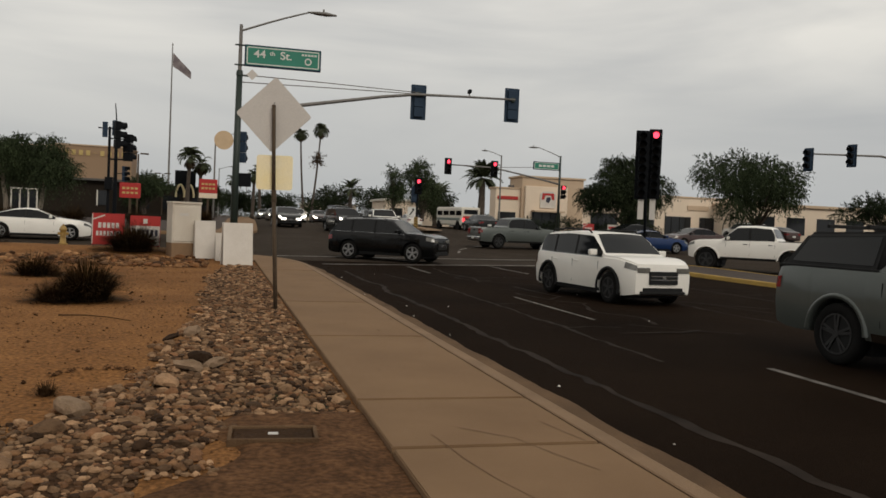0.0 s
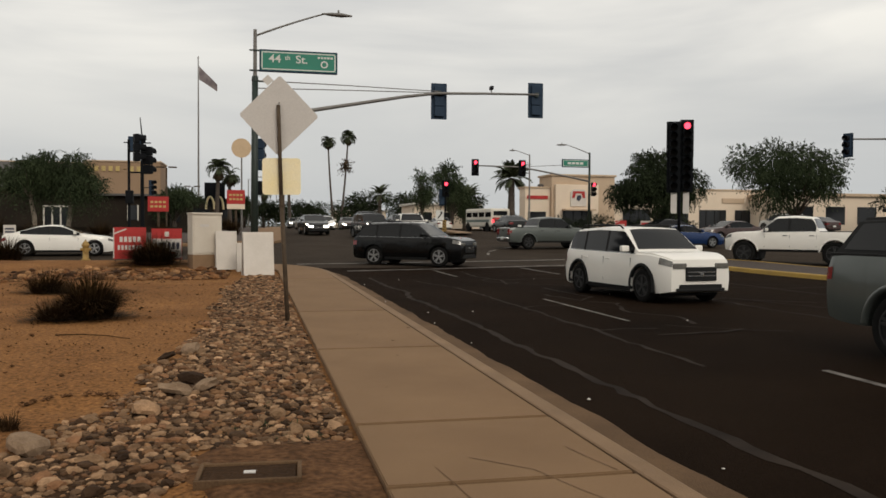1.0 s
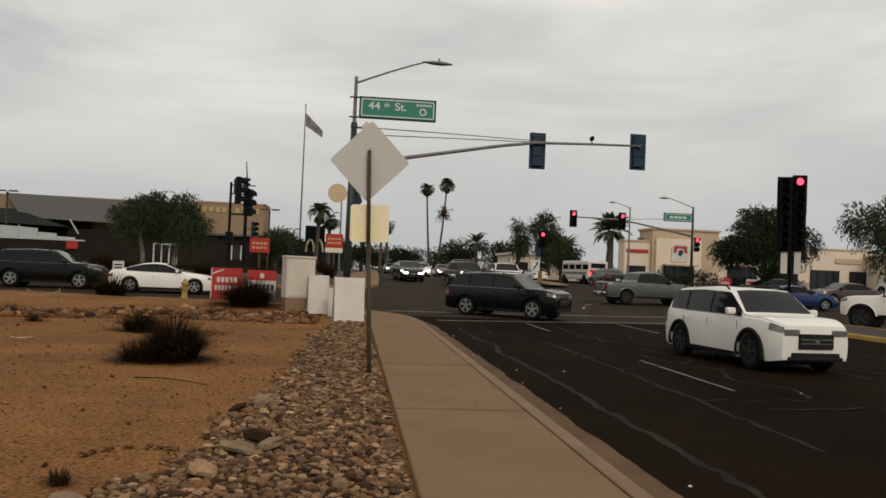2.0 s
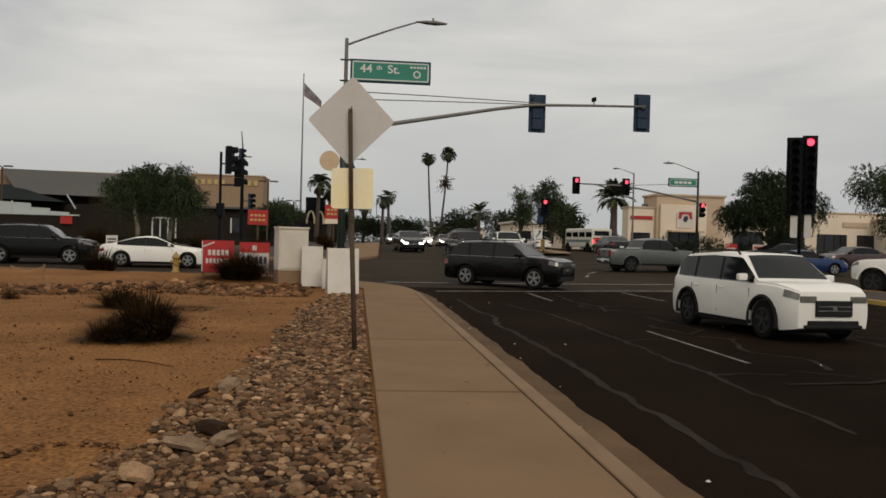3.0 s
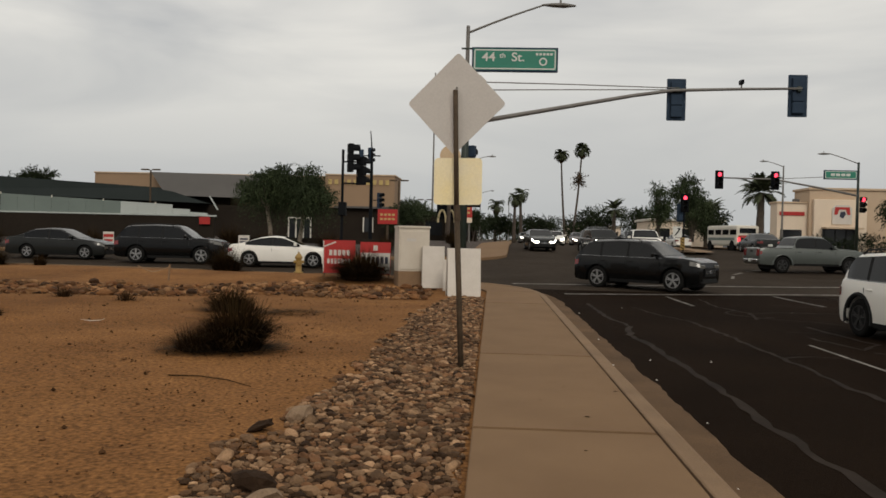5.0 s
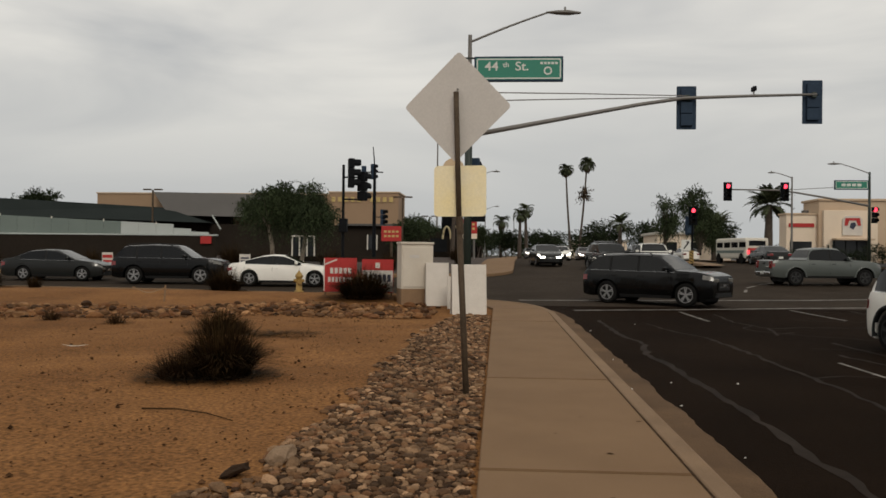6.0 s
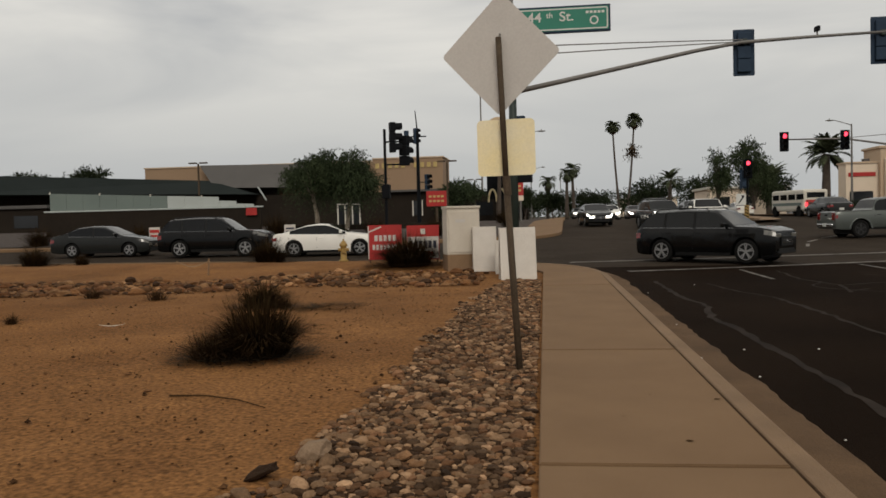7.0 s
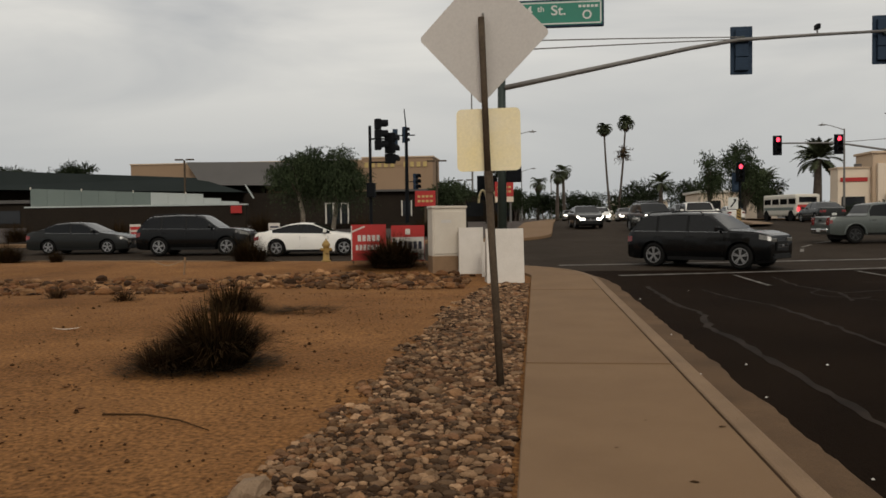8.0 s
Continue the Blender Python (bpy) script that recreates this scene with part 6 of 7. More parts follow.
def palm(x, y, h, crown, fronds, label, seed, lean=0.0, skirt=True, fan=True, thick=0.22, clump=0.0):
    """A palm: leaning trunk, arching fronds with leaflets, a skirt of dead ones."""
    rng = random.Random(seed)
    g = road_z(y) + 0.12
    s = thing("palm_tree", pose(x, y, g), label, "palm")
    bm = bmesh.new()
    pts = []
    for i in range(9):
        t = i / 8
        pts.append((lean * (math.sin(t * 2.6) * 0.5 + t * t), 0, -0.1 + t * (h + 0.1)))
    tube(bm, pts, [thick * (1.35 - 0.55 * i / 8) for i in range(9)], 10)
    part("trunk", bm, M["bark"], s, soft=True)
    top = Vector(pts[-1])
    if clump:
        c = Vector(pts[0]).lerp(Vector(pts[-1]), clump)
        leaf_mesh("hanging_thatch", [(c.x, c.y, c.z, 0.26, 0.26, 0.5)], 480, 0.2, M["skirt"], s, seed, 0.1)
        leaf_mesh("creeper", [(0, 0, 1.6, 0.65, 0.65, 1.6)], 400, 0.25, M["leaf_dark"], s, seed, 0.2)
    for kind in ("frond", "skirt"):
        verts, faces = [], []
        n = fronds if kind == "frond" else (fronds if skirt else 0)
        for k in range(n):
            a = 2 * math.pi * k / max(1, n) * 2.39 + rng.uniform(-0.3, 0.3)
            elev = (rng.uniform(-0.5, 1.25) if fan else rng.uniform(-0.45, 1.45)) if kind == "frond" else rng.uniform(-1.45, -0.9)
            ln = crown * rng.uniform(0.8, 1.1) * (1.0 if kind == "frond" else 0.85)
            p = Vector(top)
            segs = 7
            for i in range(segs):
                t = i / (segs - 1)
                e = elev - ((1.5 if fan else 0.85) if kind == "frond" else 0.25) * t * t
                d = Vector((math.cos(a) * math.cos(e), math.sin(a) * math.cos(e), math.sin(e)))
                p = p + d * ln / segs
                side = Vector((-math.sin(a), math.cos(a), 0))
                w = crown * (0.34 if fan else 0.2) * math.sin(math.pi * min(1, 0.12 + t * 0.8)) * (1 if kind == "frond" else 0.6)
                for sg in (-1, 1):
                    for q in range(2):
                        o = p + d * (ln / segs) * (q * 0.5)
                        tip = o + side * sg * w + d * w * 0.6 + Vector((0, 0, -w * 0.35))
                        base = len(verts)
                        verts.extend([o - d * 0.04, tip, o + d * (0.10 * crown)])
                        faces.append((base, base + 1, base + 2))
        if faces:
            mesh_object("crown" if kind == "frond" else "dead_frond_skirt", verts, faces, M[kind], s)
    return s


palm(11.0, 115, 13.2, 1.25, 46, "very tall slender fan palm on the far median", 61, -0.7, thick=0.135)
palm(12.0, 115, 14.0, 1.4, 50, "very tall slender fan palm with shaggy dead fronds", 62, 0.95, thick=0.135, clump=0.68)
palm(3.4, 118, 6.6, 1.4, 26, "short fan palm far up the road", 63, 0.1)
palm(4.7, 122, 7.6, 1.5, 28, "fan palm far up the road", 64, -0.2)
palm(-5.3, 90, 7.2, 1.7, 26, "fan palm behind the restaurant", 65, 0.2)
palm(-3.8, 92, 6.4, 1.5, 26, "fan palm behind the restaurant", 66, 0.0)
palm(30.0, 85, 6.3, 2.5, 80, "stocky date palm with a full green crown", 67, 0.1, False, False, 0.42)
palm(25.5, 90, 3.6, 2.6, 40, "low bushy date palm", 68, 0.0, False, False, 0.3)
palm(19.6, 125, 5.6, 2.2, 30, "date palm among the far trees", 69, 0.0, False, False, 0.3)
palm(0.6, 130, 6.0, 1.6, 24, "fan palm far up the road", 70, 0.1)


def tuft(x, y, w, h, blades, label, seed, material="tuft", name="grass_clump", ground=None, up=0.55):
    """A clump of narrow arching blades."""
    rng = random.Random(seed)
    g = lot_height(x, y) if ground is None else ground
    s = thing(name, pose(x, y, g - 0.02), label, "desert plant", "desert plants on the lot")
    verts, faces = [], []
    for k in range(blades):
        a = rng.uniform(0, 2 * math.pi)
        r0 = rng.uniform(0, 0.22) * w
        o = Vector((r0 * math.cos(a), r0 * math.sin(a), 0))
        out = rng.uniform(0.05, 1.0) ** 0.7
        ln = h * rng.uniform(0.6, 1.15) * (1.0 - 0.25 * out)
        reach = w * 0.5 * out
        b = a + rng.uniform(-0.5, 0.5)
        wd = rng.uniform(0.0028, 0.0065) * (1 + h)
        side = Vector((-math.sin(b), math.cos(b), 0)) * wd
        pts = []
        for i in range(4):
            t = i / 3
            pts.append(o + Vector((math.cos(b) * reach * t ** 1.2, math.sin(b) * reach * t ** 1.2, ln * (t * (1.5 - up * (0.4 + out) * t * 1.35)))))
        base = len(verts)
        for i, p in enumerate(pts):
            f = 1 - 0.85 * i / 3
            verts.extend([p - side * f, p + side * f])
        for i in range(3):
            faces.append((base + 2 * i, base + 2 * i + 1, base + 2 * i + 3, base + 2 * i + 2))
    mesh_object("foliage", verts, faces, M[material], s)
    verts, faces = [], []
    for k in range(blades // 2):
        a = rng.uniform(0, 2 * math.pi)
        r0 = w * rng.uniform(0.12, 0.47)
        o = Vector((r0 * math.cos(a), r0 * math.sin(a), rng.uniform(0.0, 0.10) * h))
        d = Vector((math.cos(a + rng.uniform(-1, 1)), math.sin(a + rng.uniform(-1, 1)), rng.uniform(-0.05, 0.35))) * w * 0.16
        q = Vector((-d.y, d.x, 0)).normalized() * 0.008
        base = len(verts)
        verts.extend([o - q, o + q, o + d])
        faces.append((base, base + 1, base + 2))
    mesh_object("dead_thatch", verts, faces, M["dry"] if material == "dry" else M["skirt"], s, "dead brown blades round the foot")
    return s


tuft(-3.36, 0.66, 1.45, 0.74, 2300, "dark spiky clump of desert grass on the sand", 71)
tuft(-3.85, 0.50, 1.15, 0.36, 900, "brown drooping half-dead grass beside the dark clump", 70, "dry_dark", "dry_clump")
tuft(-5.35, 6.5, 1.45, 0.55, 900, "dark spiky clump of desert grass on the sand", 72)
# made-up flat blades: they darken the sand where the bush's shadow smear lies
tuft(-4.0, 6.3, 1.7, 0.07, 500, "low flat mat of dark blades standing in for a shadowed patch of sand", 77, "tuft", "shadow_mat")
tuft(-4.25, 17.2, 2.8, 1.05, 2200, "dense dark bush in front of the yard signs", 73)
tuft(-10.0, 20.8, 2.1, 0.92, 1300, "dark rounded bush at the side street", 74)
tuft(-19.6, 21.3, 1.9, 0.9, 900, "dark rounded bush at the side street", 75)
tuft(-17.6, 21.2, 1.0, 0.5, 400, "low dark shrub at the side street", 76)
for k, (x, y, w, h) in enumerate(((-10.1, 8.8, 0.75, 0.34), (-8.3, 8.2, 0.85, 0.3), (-8.9, 4.1, 0.4, 0.22), (-2.57, -7.05, 0.26, 0.17), (-7.0, 20.2, 0.5, 0.2), (-4.9, 6.4, 0.7, 0.35), (-13.4, 22.0, 0.7, 0.25))):
    tuft(x, y, w, h, 160, "small dry brown desert tuft", 80 + k, "dry_dark", "dry_tuft")
for k, (x, y, w, h) in enumerate(((-24.6, 34.9, 2.2, 1.1), (-22.0, 34.6, 1.9, 1.05), (-17.7, 34.6, 1.2, 1.0), (-15.2, 37.5, 2.2, 1.3), (-12.7, 36.2, 2.0, 1.0), (-28.5, 35.5, 2.4, 1.0), (-9.5, 38, 2.2, 1.0), (-6.0, 37, 1.8, 0.9), (-2.2, 44, 1.6, 0.9), (-3.0, 54, 1.8, 0.9))):
    tuft(x, y, w, h, 700, "dark desert shrub in the planted verge", 100 + k, "tuft", "shrub", road_z(y) + 0.13, 0.35)


weeds = random.Random(9)
for k in range(9):
    tuft(weeds.uniform(-1.0, -0.25), weeds.uniform(-7.9, -6.6), weeds.uniform(0.14, 0.24), 0.07, 70, "small green weeds among the river stones", 140 + k, "leaf_pale", "weed")


def hedge(x, y, w, h, seed):
    g = road_z(y) + 0.12
    s = thing("clipped_shrub", pose(x, y, g), "dark green rounded shrub before the shop", "shrub", "shrubs before the shop")
    part("stems", one_rod((0, 0, -0.05), (0, 0, h * 0.5), 0.06, 0.03, 6), M["bark"], s)
    leaf_mesh("foliage", [(0, 0, h * 0.5, w / 2, w / 2, h / 2), (w * 0.2, 0.1, h * 0.6, w * 0.35, w * 0.35, h * 0.4)], 2200, 0.07, M["leaf_dark"], s, seed)
    return s


for k, (x, y, w, h) in enumerate(((24.2, 58, 1.8, 1.1), (25.8, 57, 2.0, 1.2), (27.6, 56.5, 1.8, 1.0), (29.2, 54.5, 1.7, 1.3), (29.4, 57.5, 1.6, 1.5), (31.4, 55.5, 2.0, 0.9), (33.5, 56.5, 1.8, 1.1), (35.5, 56.5, 1.9, 1.2), (23.9, 62, 2.0, 1.0), (38.5, 57.5, 2.0, 1.0))):
    hedge(x, y, w, h, 130 + k)


def far_growth():
    """Low woods and planting that close the view far along the streets."""
    rng = random.Random(301)
    blobs = []
    for k in range(150):
        x = rng.uniform(-95, 110)
        y = rng.uniform(205, 262)
        h = rng.choice((2.2, 3.0, 3.6, 5.0))
        if -1 < x < 16:
            y, h = rng.uniform(268, 276), 2.0
        w = rng.uniform(2.0, 5.0)
        blobs.append((x, y, road_z(y) + h * 0.45, w, w * 0.6, h * 0.55))
    ob = leaf_mesh("far_woods", blobs, 36000, 0.33, M["leaf_dark"], None, 301)
    tagged(ob, "dark low woods and planting far beyond the crossing", "trees", "", "stuff")


far_growth()

# ---- stones ----
def stone_shapes(count, seed):
    """A few tumbled river stones, from rounded icospheres."""
    out = []
    rng = random.Random(seed)
    for k in range(count):
        bm = bmesh.new()
        bmesh.ops.create_icosphere(bm, subdivisions=2, radius=1.0)
        off = Vector((rng.uniform(-50, 50), rng.uniform(-50, 50), rng.uniform(-50, 50)))
        for v in bm.verts:
            v.co *= 1 + 0.40 * noise.noise(v.co * 1.2 + off) + 0.14 * noise.noise(v.co * 2.6 + off)
        sx, sy, sz = rng.uniform(0.9, 1.25), rng.uniform(0.6, 0.95), rng.uniform(0.42, 0.7)
        for v in bm.verts:
            v.co = Vector((v.co.x * sx, v.co.y * sy, max(v.co.z * sz, -0.25)))
        me = bpy.data.meshes.new("stone")
        bm.to_mesh(me)
        bm.free()
        out.append(me)
    return out


STONES = stone_shapes(14, 5)
EDGE = [(-12, -3.6), (-9.7, -2.95), (-8.2, -2.65), (-7.6, -2.4), (-6.7, -1.95), (-5.8, -1.95), (-4.5, -1.8), (-3.5, -1.53), (-2.3, -1.5), (2, -1.47), (6.4, -1.45), (9.7, -1.2), (12.4, -1.0)]


def edge_x(y):
    for (y0, x0), (y1, x1) in zip(EDGE, EDGE[1:]):
        if y0 <= y <= y1:
            return x0 + (x1 - x0) * (y - y0) / (y1 - y0)
    return 0.0


def bare(x, y):
    """The dirt patch by the utility box and its fringe."""
    return (y < -8.1 and x > -1.15 + 0.12 * math.sin(y * 5)) or (abs(x + 0.77) < 0.36 and abs(y + 8.8) < 0.25) or (y < -9.6 and x > -1.6)


rng = random.Random(77)
spots = []
cells = {}


def free(x, y, r, k=0.74):
    i, j = int(x / 0.3), int(y / 0.3)
    for a in range(i - 1, i + 2):
        for b in range(j - 1, j + 2):
            for px, py, pr in cells.get((a, b), ()):
                if (px - x) ** 2 + (py - y) ** 2 < (k * (pr + r)) ** 2:
                    return False
    return True


def put(x, y, r):
    cells.setdefault((int(x / 0.3), int(y / 0.3)), []).append((x, y, r))
    spots.append((x, y, r))


for x, y, r in ((-1.5, -3.62, 0.115), (-1.72, -4.0, 0.10), (-1.36, -3.8, 0.08), (-1.19, -5.88, 0.13), (-1.42, -6.08, 0.14), (-1.32, -5.55, 0.12), (-2.23, -7.87, 0.15), (-2.3, -8.5, 0.11), (-1.6, -6.8, 0.13)):
    put(x, y, r)
for r_lo, r_hi, tries in ((0.055, 0.075, 200), (0.034, 0.05, 5000), (0.022, 0.034, 30000), (0.013, 0.022, 40000)):
    for _ in range(tries):
        y = rng.uniform(-11.5, 12.4)
        lo = edge_x(y)
        x = rng.uniform(lo - 0.12, -0.02)
        r = rng.uniform(r_lo, r_hi)
        fringe = lo + 0.35 * noise.noise(Vector((x * 1.5, y * 1.5, 9)))
        if x < fringe or x > -0.03 - r * 0.7 or bare(x, y):
            continue
        if x < lo + 0.3 and rng.random() < 0.45:
            continue
        if free(x, y, r):
            put(x, y, r)
# soil sheet under the stones, coloured dark to deepen the shade in their gaps
xs_bed = [i / 10 for i in range(11)]
ys_bed = steps(-11.7, 12.4, 0.15)
bv, bf = [], []
for yy in ys_bed:
    for u in xs_bed:
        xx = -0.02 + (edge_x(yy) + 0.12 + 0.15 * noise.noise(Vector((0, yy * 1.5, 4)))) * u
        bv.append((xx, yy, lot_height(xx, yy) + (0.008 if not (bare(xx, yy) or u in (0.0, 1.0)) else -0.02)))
for j in range(len(ys_bed) - 1):
    for i in range(10):
        q = j * 11 + i
        bf.append((q, q + 1, q + 12, q + 11))
tagged(mesh_object("gap_shade_soil", bv, bf, M["soil"], soft=True), "dark soil between the river stones, shade of the gaps put into its colour", "soil", "", "structure")
dv, df = [], []
ys_dirt = steps(-17.0, -7.7, 0.1)
for yy in ys_dirt:
    wide = 1.2 + 0.25 * noise.noise(Vector((2, yy * 1.7, 5))) + 0.9 * smooth(-9.4, -10.4, yy) - 2.0 * smooth(-12.5, -17.0, yy)
    wide = max(0.15, wide)
    for k in range(9):
        xx = -0.005 - wide * k / 8
        ragged = yy > -7.95 + 0.15 * noise.noise(Vector((xx * 3, 1, 8)))
        dv.append((xx, yy, lot_height(xx, yy) + (-0.02 if k == 8 or ragged else 0.018 + 0.008 * noise.noise(Vector((xx * 4, yy * 4, 6))))))
for j in range(len(ys_dirt) - 1):
    for k in range(8):
        q = j * 9 + k
        df.append((q, q + 1, q + 10, q + 9))
tagged(mesh_object("dirt_patch", dv, df, M["dirt"], soft=True), "trodden brown dirt round the utility box", "dirt", "", "structure")
stone_bed = tagged(new("river_stone_bed"), "bed of rounded tan and brown river stones along the pavement", "stones")
near = sorted(range(len(spots)), key=lambda i: abs(spots[i][1] + 5.2) + (0.0 if spots[i][2] > 0.05 else 2.5))[:300]
near_set = set(near)
SHAPE_CO = [np.array([tuple(v.co) for v in me.vertices]) for me in STONES]
SHAPE_FA = [np.array([tuple(p.vertices) for p in me.polygons]) for me in STONES]
for me in STONES:
    me.materials.append(M["rock"])


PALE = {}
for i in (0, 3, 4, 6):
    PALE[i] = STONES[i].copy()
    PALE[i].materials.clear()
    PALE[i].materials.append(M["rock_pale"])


def joined_stones(name, places, material, parent=None, label="", sink=0.38, height=lot_height):
    vs, fs, base = [], [], 0
    rg = np.random.RandomState(3)
    for k, (x, y, r) in enumerate(places):
        i = rg.randint(len(SHAPE_CO))
        a = rg.uniform(0, 2 * math.pi)
        rot = np.array([[math.cos(a), -math.sin(a), 0], [math.sin(a), math.cos(a), 0], [0, 0, 1]])
        vs.append(SHAPE_CO[i] @ rot.T * r + np.array([x, y, height(x, y) + sink * r]))
        fs.append(SHAPE_FA[i] + base)
        base += len(SHAPE_CO[i])
    me = bpy.data.meshes.new(name)
    me.from_pydata(np.concatenate(vs).tolist(), [], np.concatenate(fs).tolist())
    me.materials.append(material)
    ob = new(name, me)
    if parent:
        ob.parent = parent
    if label:
        ob["label"] = label
    return ob


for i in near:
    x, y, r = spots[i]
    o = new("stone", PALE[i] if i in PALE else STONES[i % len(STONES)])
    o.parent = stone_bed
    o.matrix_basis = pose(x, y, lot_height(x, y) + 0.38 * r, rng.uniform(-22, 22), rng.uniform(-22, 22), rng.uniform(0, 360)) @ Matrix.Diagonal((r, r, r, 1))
rest = joined_stones("stone_fill", [p for i, p in enumerate(spots) if i not in near_set], M["rock_mass"], stone_bed)
rest["kind"] = "stuff"

# the stony swale across the lot
SWALE = [(-22, 12.6), (-16, 11.8), (-12, 11.6), (-9, 12.0), (-6.5, 14.2), (-3.4, 13.4), (-1.8, 13.2)]


def swale_y(x):
    for (x0, y0), (x1, y1) in zip(SWALE, SWALE[1:]):
        if x0 <= x <= x1:
            return y0 + (y1 - y0) * (x - x0) / (x1 - x0)
    return 13.0


places = []
cells.clear()
for r_lo, r_hi, tries in ((0.10, 0.17, 420), (0.05, 0.10, 2600), (0.025, 0.05, 4000)):
    for _ in range(tries):
        x = rng.uniform(-22, -1.6)
        off = rng.gauss(0, 1.0)
        y = swale_y(x) + off * 1.25
        if abs(off) > 1.7 or y > kerb_y(x) - 0.8:
            continue
        r = rng.uniform(r_lo, r_hi)
        if free(x, y, r, 0.9):
            cells.setdefault((int(x / 0.3), int(y / 0.3)), []).append((x, y, r))
            places.append((x, y, r))
tagged(joined_stones("swale_stones", places, M["rock_tan"], sink=0.4), "scattered tan stones in a shallow swale across the sand", "stones", "", "stuff")
# grit over the sand
grit = []
for _ in range(5200):
    y = rng.uniform(-11.5, 10.5)
    x = -abs(rng.gauss(0, 4.5)) + edge_x(y) + 0.2
    if x > edge_x(y) + 0.25 and not bare(x, y):
        continue
    if noise.noise(Vector((x * 0.8, y * 0.8, 21))) < rng.uniform(-0.5, 0.3):
        continue
    grit.append((x, y, rng.uniform(0.005, 0.017) if rng.random() < 0.93 else rng.uniform(0.02, 0.04)))
for _ in range(200):
    y = rng.uniform(-12, -8.2)
    x = rng.uniform(-1.2, -0.05)
    grit.append((x, y, rng.uniform(0.005, 0.02)))
for k in range(60):
    a = radians(rng.uniform(-10, 190))
    grit.append((-2.3 + 0.40 * math.cos(a) + rng.gauss(0, 0.03), -6.2 + 0.44 * math.sin(a) + rng.gauss(0, 0.03), rng.uniform(0.012, 0.035)))
OCT_V = np.array([(1, 0, 0), (-1, 0, 0), (0, 1, 0), (0, -1, 0), (0, 0, 0.7), (0, 0, -0.4)])
OCT_F = np.array([(0, 2, 4), (2, 1, 4), (1, 3, 4), (3, 0, 4), (2, 0, 5), (1, 2, 5), (3, 1, 5), (0, 3, 5)])
SHAPE_CO, SHAPE_FA = [OCT_V, OCT_V * np.array([1.3, 0.8, 1])], [OCT_F, OCT_F]
tagged(joined_stones("grit", grit, M["pebble"]), "brown grit and pebbles strewn over the sand", "grit", "", "stuff")
debris = []
for _ in range(9):
    y = rng.uniform(-10, 10)
    debris.append((rng.uniform(1.75, 2.5), y, rng.uniform(0.008, 0.022)))
for _ in range(10):
    debris.append((rng.uniform(2.4, 14), rng.uniform(-10, 14), rng.uniform(0.01, 0.025)))
tagged(joined_stones("street_litter", debris, M["white_print"], height=lambda x, y: road_z(y) + 0.008), "tiny pale scraps on the asphalt and gutter", "litter", "", "stuff")


def stick():
    s = tagged(part("fallen_twig", tube(bmesh.new(), [(-3.4, -1.7, lot_height(-3.4, -1.7) + 0.02), (-3.05, -1.70, lot_height(-3.05, -1.7) + 0.03), (-2.7, -1.82, lot_height(-2.7, -1.8) + 0.025), (-2.38, -2.01, lot_height(-2.38, -2) + 0.01)], [0.010, 0.009, 0.007, 0.004], 6), M["dry"]), "thin dry twig lying on the sand", "twig")
    return s


stick()

# ---- pavement slabs along the kerb, one piece each ----
pavement = tagged(new("pavement"), "tan concrete pavement in long slabs beside the kerb", "pavement", "", "structure")


def slab(outline, z_of, thick=0.12, gap_bevel=0.008):
    bm = bmesh.new()
    top = [bm.verts.new((x, y, z_of(y))) for x, y in outline]
    low = [bm.verts.new((x, y, z_of(y) - thick)) for x, y in outline]
    n = len(outline)
    bm.faces.new(top)
    for i in range(n):
        j = (i + 1) % n
        bm.faces.new((top[i], top[j], low[j], low[i]))
    bmesh.ops.bevel(bm, geom=[e for e in bm.edges if e.verts[0] in top and e.verts[1] in top], offset=gap_bevel, segments=2, affect="EDGES")
    return bm


JOINTS = [-32.3, -26.2, -20.1, -14.0, -9.25, -7.7, -3.76, 0.8, 10.1, 14.62]
for y0, y1 in zip(JOINTS, JOINTS[1:]):
    part("slab", slab([(0.0, y0 + 0.03), (1.526, y0 + 0.03), (1.526, y1 - 0.03), (0.0, y1 - 0.03)], lambda y: road_z(y) + 0.15), M["concrete"], pavement)
part("slab", slab([(0.0, 14.61), (1.48, 14.61), (1.32, 15.6), (0.95, 16.6), (0.25, 17.75), (-1.2, 18.85), (-2.6, 19.4), (-2.6, 18.2), (-1.2, 17.2), (-0.3, 16.0)], lambda y: road_z(y) + 0.15), M["concrete"], pavement)
tagged(part("pavement_bed", one_box((0.77, -17.4, -0.16), (1.53, 64, 0.14)), M["soil"]), "dark earth in the joints under the pavement", "ground", "", "structure")
# hairline cracks in the nearest slab
for k, pts in enumerate(([(0.35, -8.9), (0.42, -9.6), (0.6, -10.4)], [(0.62, -8.75), (0.95, -9.1), (1.2, -9.9)], [(1.3, -8.6), (1.42, -9.2)])):
    ribbon("crack", pts, 0.007, M["gutter"], "thin dark crack in the pavement", 0.153, "crack", 0.02, 50 + k)


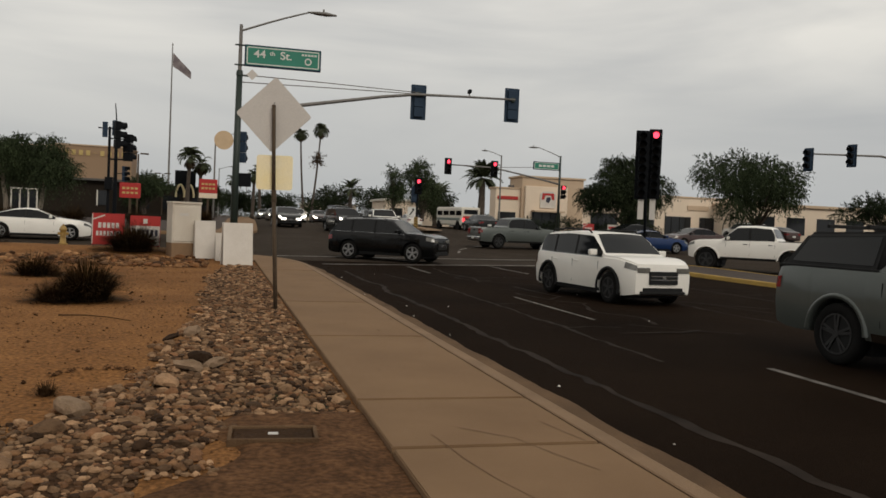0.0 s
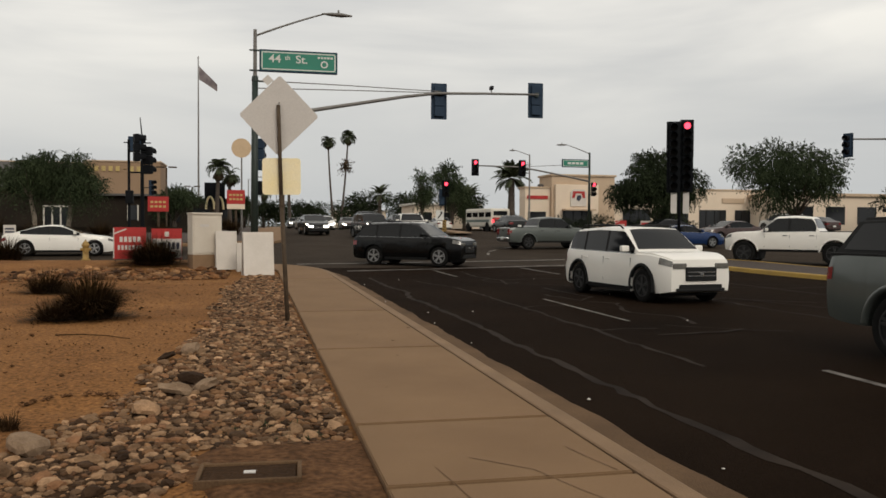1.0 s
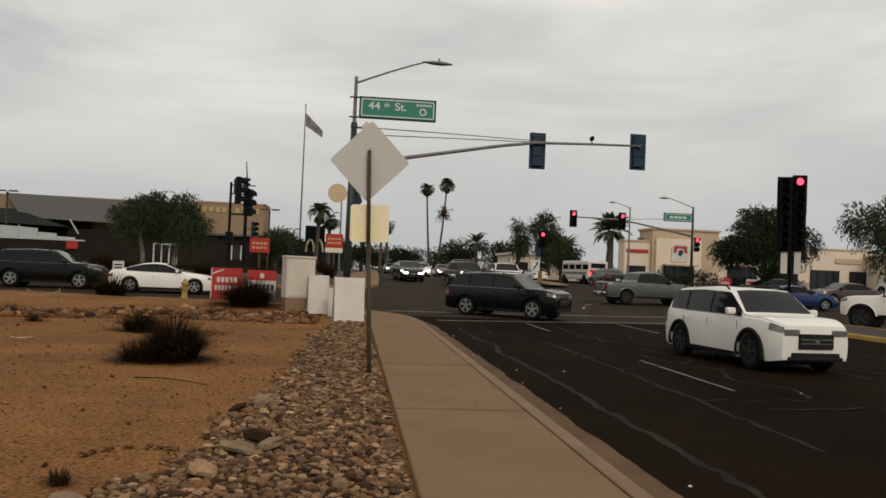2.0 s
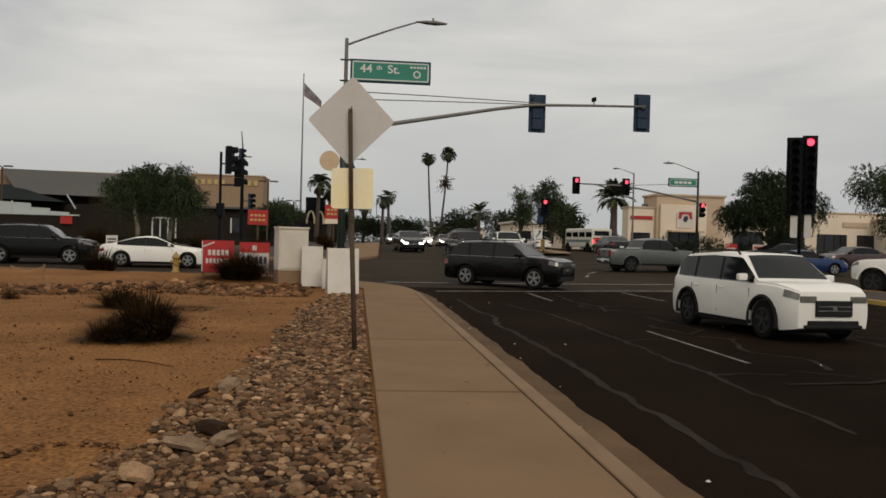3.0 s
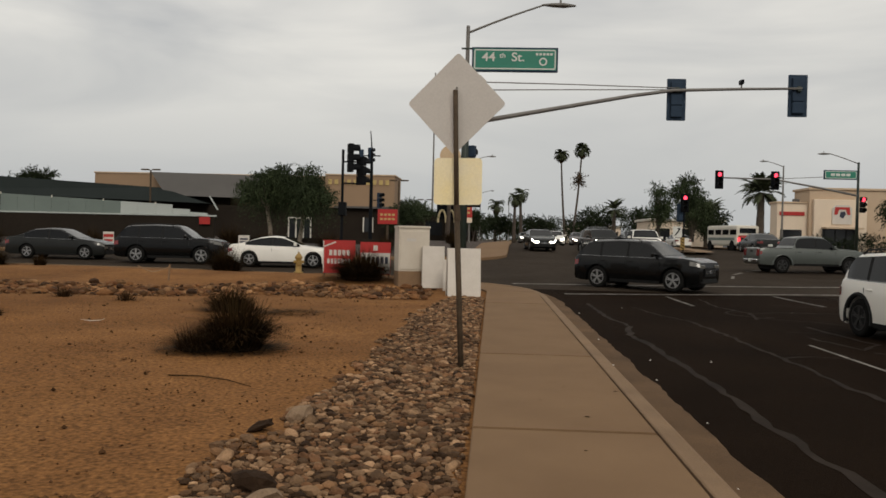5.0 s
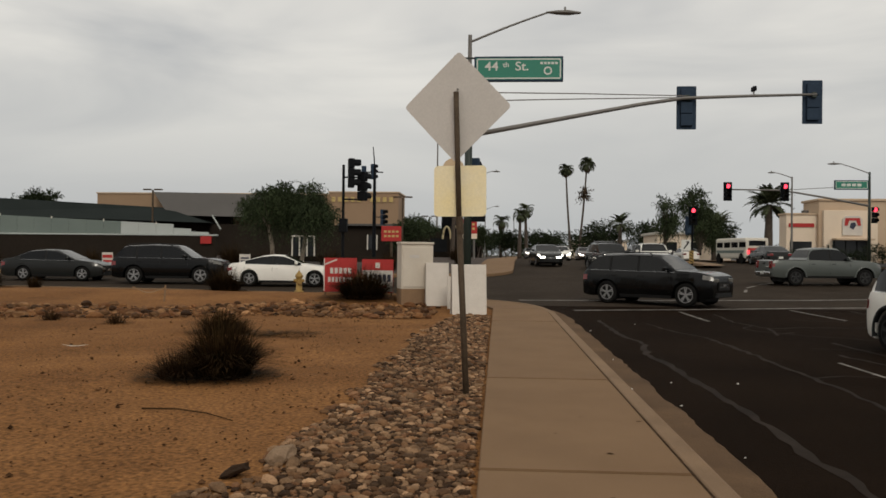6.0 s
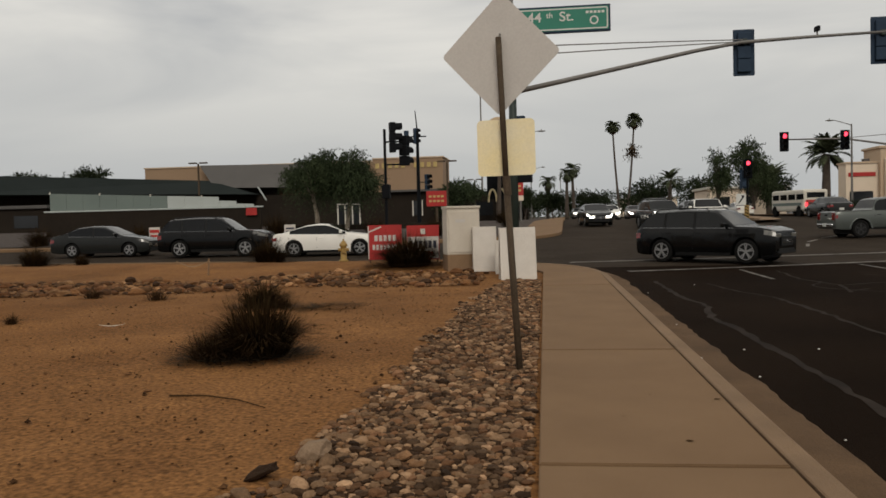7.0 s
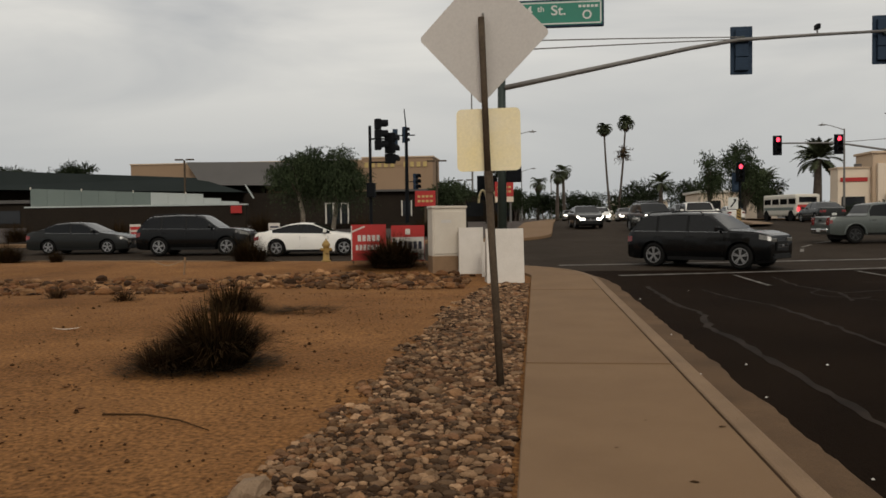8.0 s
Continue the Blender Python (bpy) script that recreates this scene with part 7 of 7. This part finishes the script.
def marker_stake(x, y):
    """A short weathered stake on the berm with a torn ribbon tied to it."""
    g = lot_height(x, y)
    s = thing("marker_stake", pose(x, y, g, 0, 4, 0), "short weathered wooden stake with a torn pale ribbon", "stake")
    part("stake", one_box((0, 0, 0.22), (0.05, 0.03, 0.60), 0.005), M["cab_base"], s)
    verts, faces = [], []
    for k in range(13):
        t = k / 12
        px, pz = -1.05 * t, 0.42 - 0.62 * t + 0.55 * t * t + 0.02 * math.sin(9 * t)
        verts += [(px, 0.02 * math.sin(5 * t), pz), (px, 0.02 * math.sin(5 * t) + 0.015, pz + 0.035)]
    for k in range(12):
        faces.append((2 * k, 2 * k + 1, 2 * k + 3, 2 * k + 2))
    mesh_object("ribbon", verts, faces, M["cab_base"], s, "torn faded ribbon trailing over the sand")
    part("knot", one_box((0, -0.005, 0.42), (0.07, 0.05, 0.05), 0.015), M["cab_base"], s)
    return s


marker_stake(-10.3, 15.8)


def paper_scrap(x, y):
    """A bleached curled strip of paper on the sand."""
    verts, faces = [], []
    for k in range(9):
        t = k / 8 - 0.5
        verts += [(0.42 * t, 0.05 * t * t, 0.012 + 0.12 * t * t), (0.42 * t, 0.05 + 0.04 * t, 0.016 + 0.10 * t * t)]
    for k in range(8):
        faces.append((2 * k, 2 * k + 1, 2 * k + 3, 2 * k + 2))
    ob = mesh_object("paper_scrap", verts, faces, M["cab_white"])
    ob.matrix_world = pose(x, y, lot_height(x, y), 0, 0, 12)
    return tagged(ob, "bleached strip of paper lying on the sand", "litter")


paper_scrap(-6.9, 3.7)

# ---- a few scraps on the pavement ----
def fallen_leaf(x, y, size, turn):
    """A curled dry leaf on the slab."""
    verts = [(-1.0, 0.0, 0.05), (-0.3, 0.45, 0.2), (0.6, 0.3, 0.1), (1.0, 0.0, 0.25), (0.4, -0.4, 0.15), (-0.4, -0.35, 0.1), (0.0, 0.0, 0.02)]
    faces = [(0, 6, 1), (1, 6, 2), (2, 6, 3), (3, 6, 4), (4, 6, 5), (5, 6, 0)]
    ob = mesh_object("fallen_leaf", [(a * size, b * size, c * size) for a, b, c in verts], faces, M["dry_dark"])
    ob.matrix_world = pose(x, y, 0.002, 0, 0, turn)
    return tagged(ob, "small dark curled leaf on the pavement", "leaf", "leaves on the pavement")


for x, y, size, turn in ((0.64, -2.49, 0.018, 20), (1.02, -3.2, 0.035, -15), (1.46, -1.88, 0.035, 10), (0.93, -1.71, 0.016, 60), (0.87, -4.42, 0.022, 35), (0.45, -6.3, 0.015, 80)):
    fallen_leaf(x, y, size, turn)
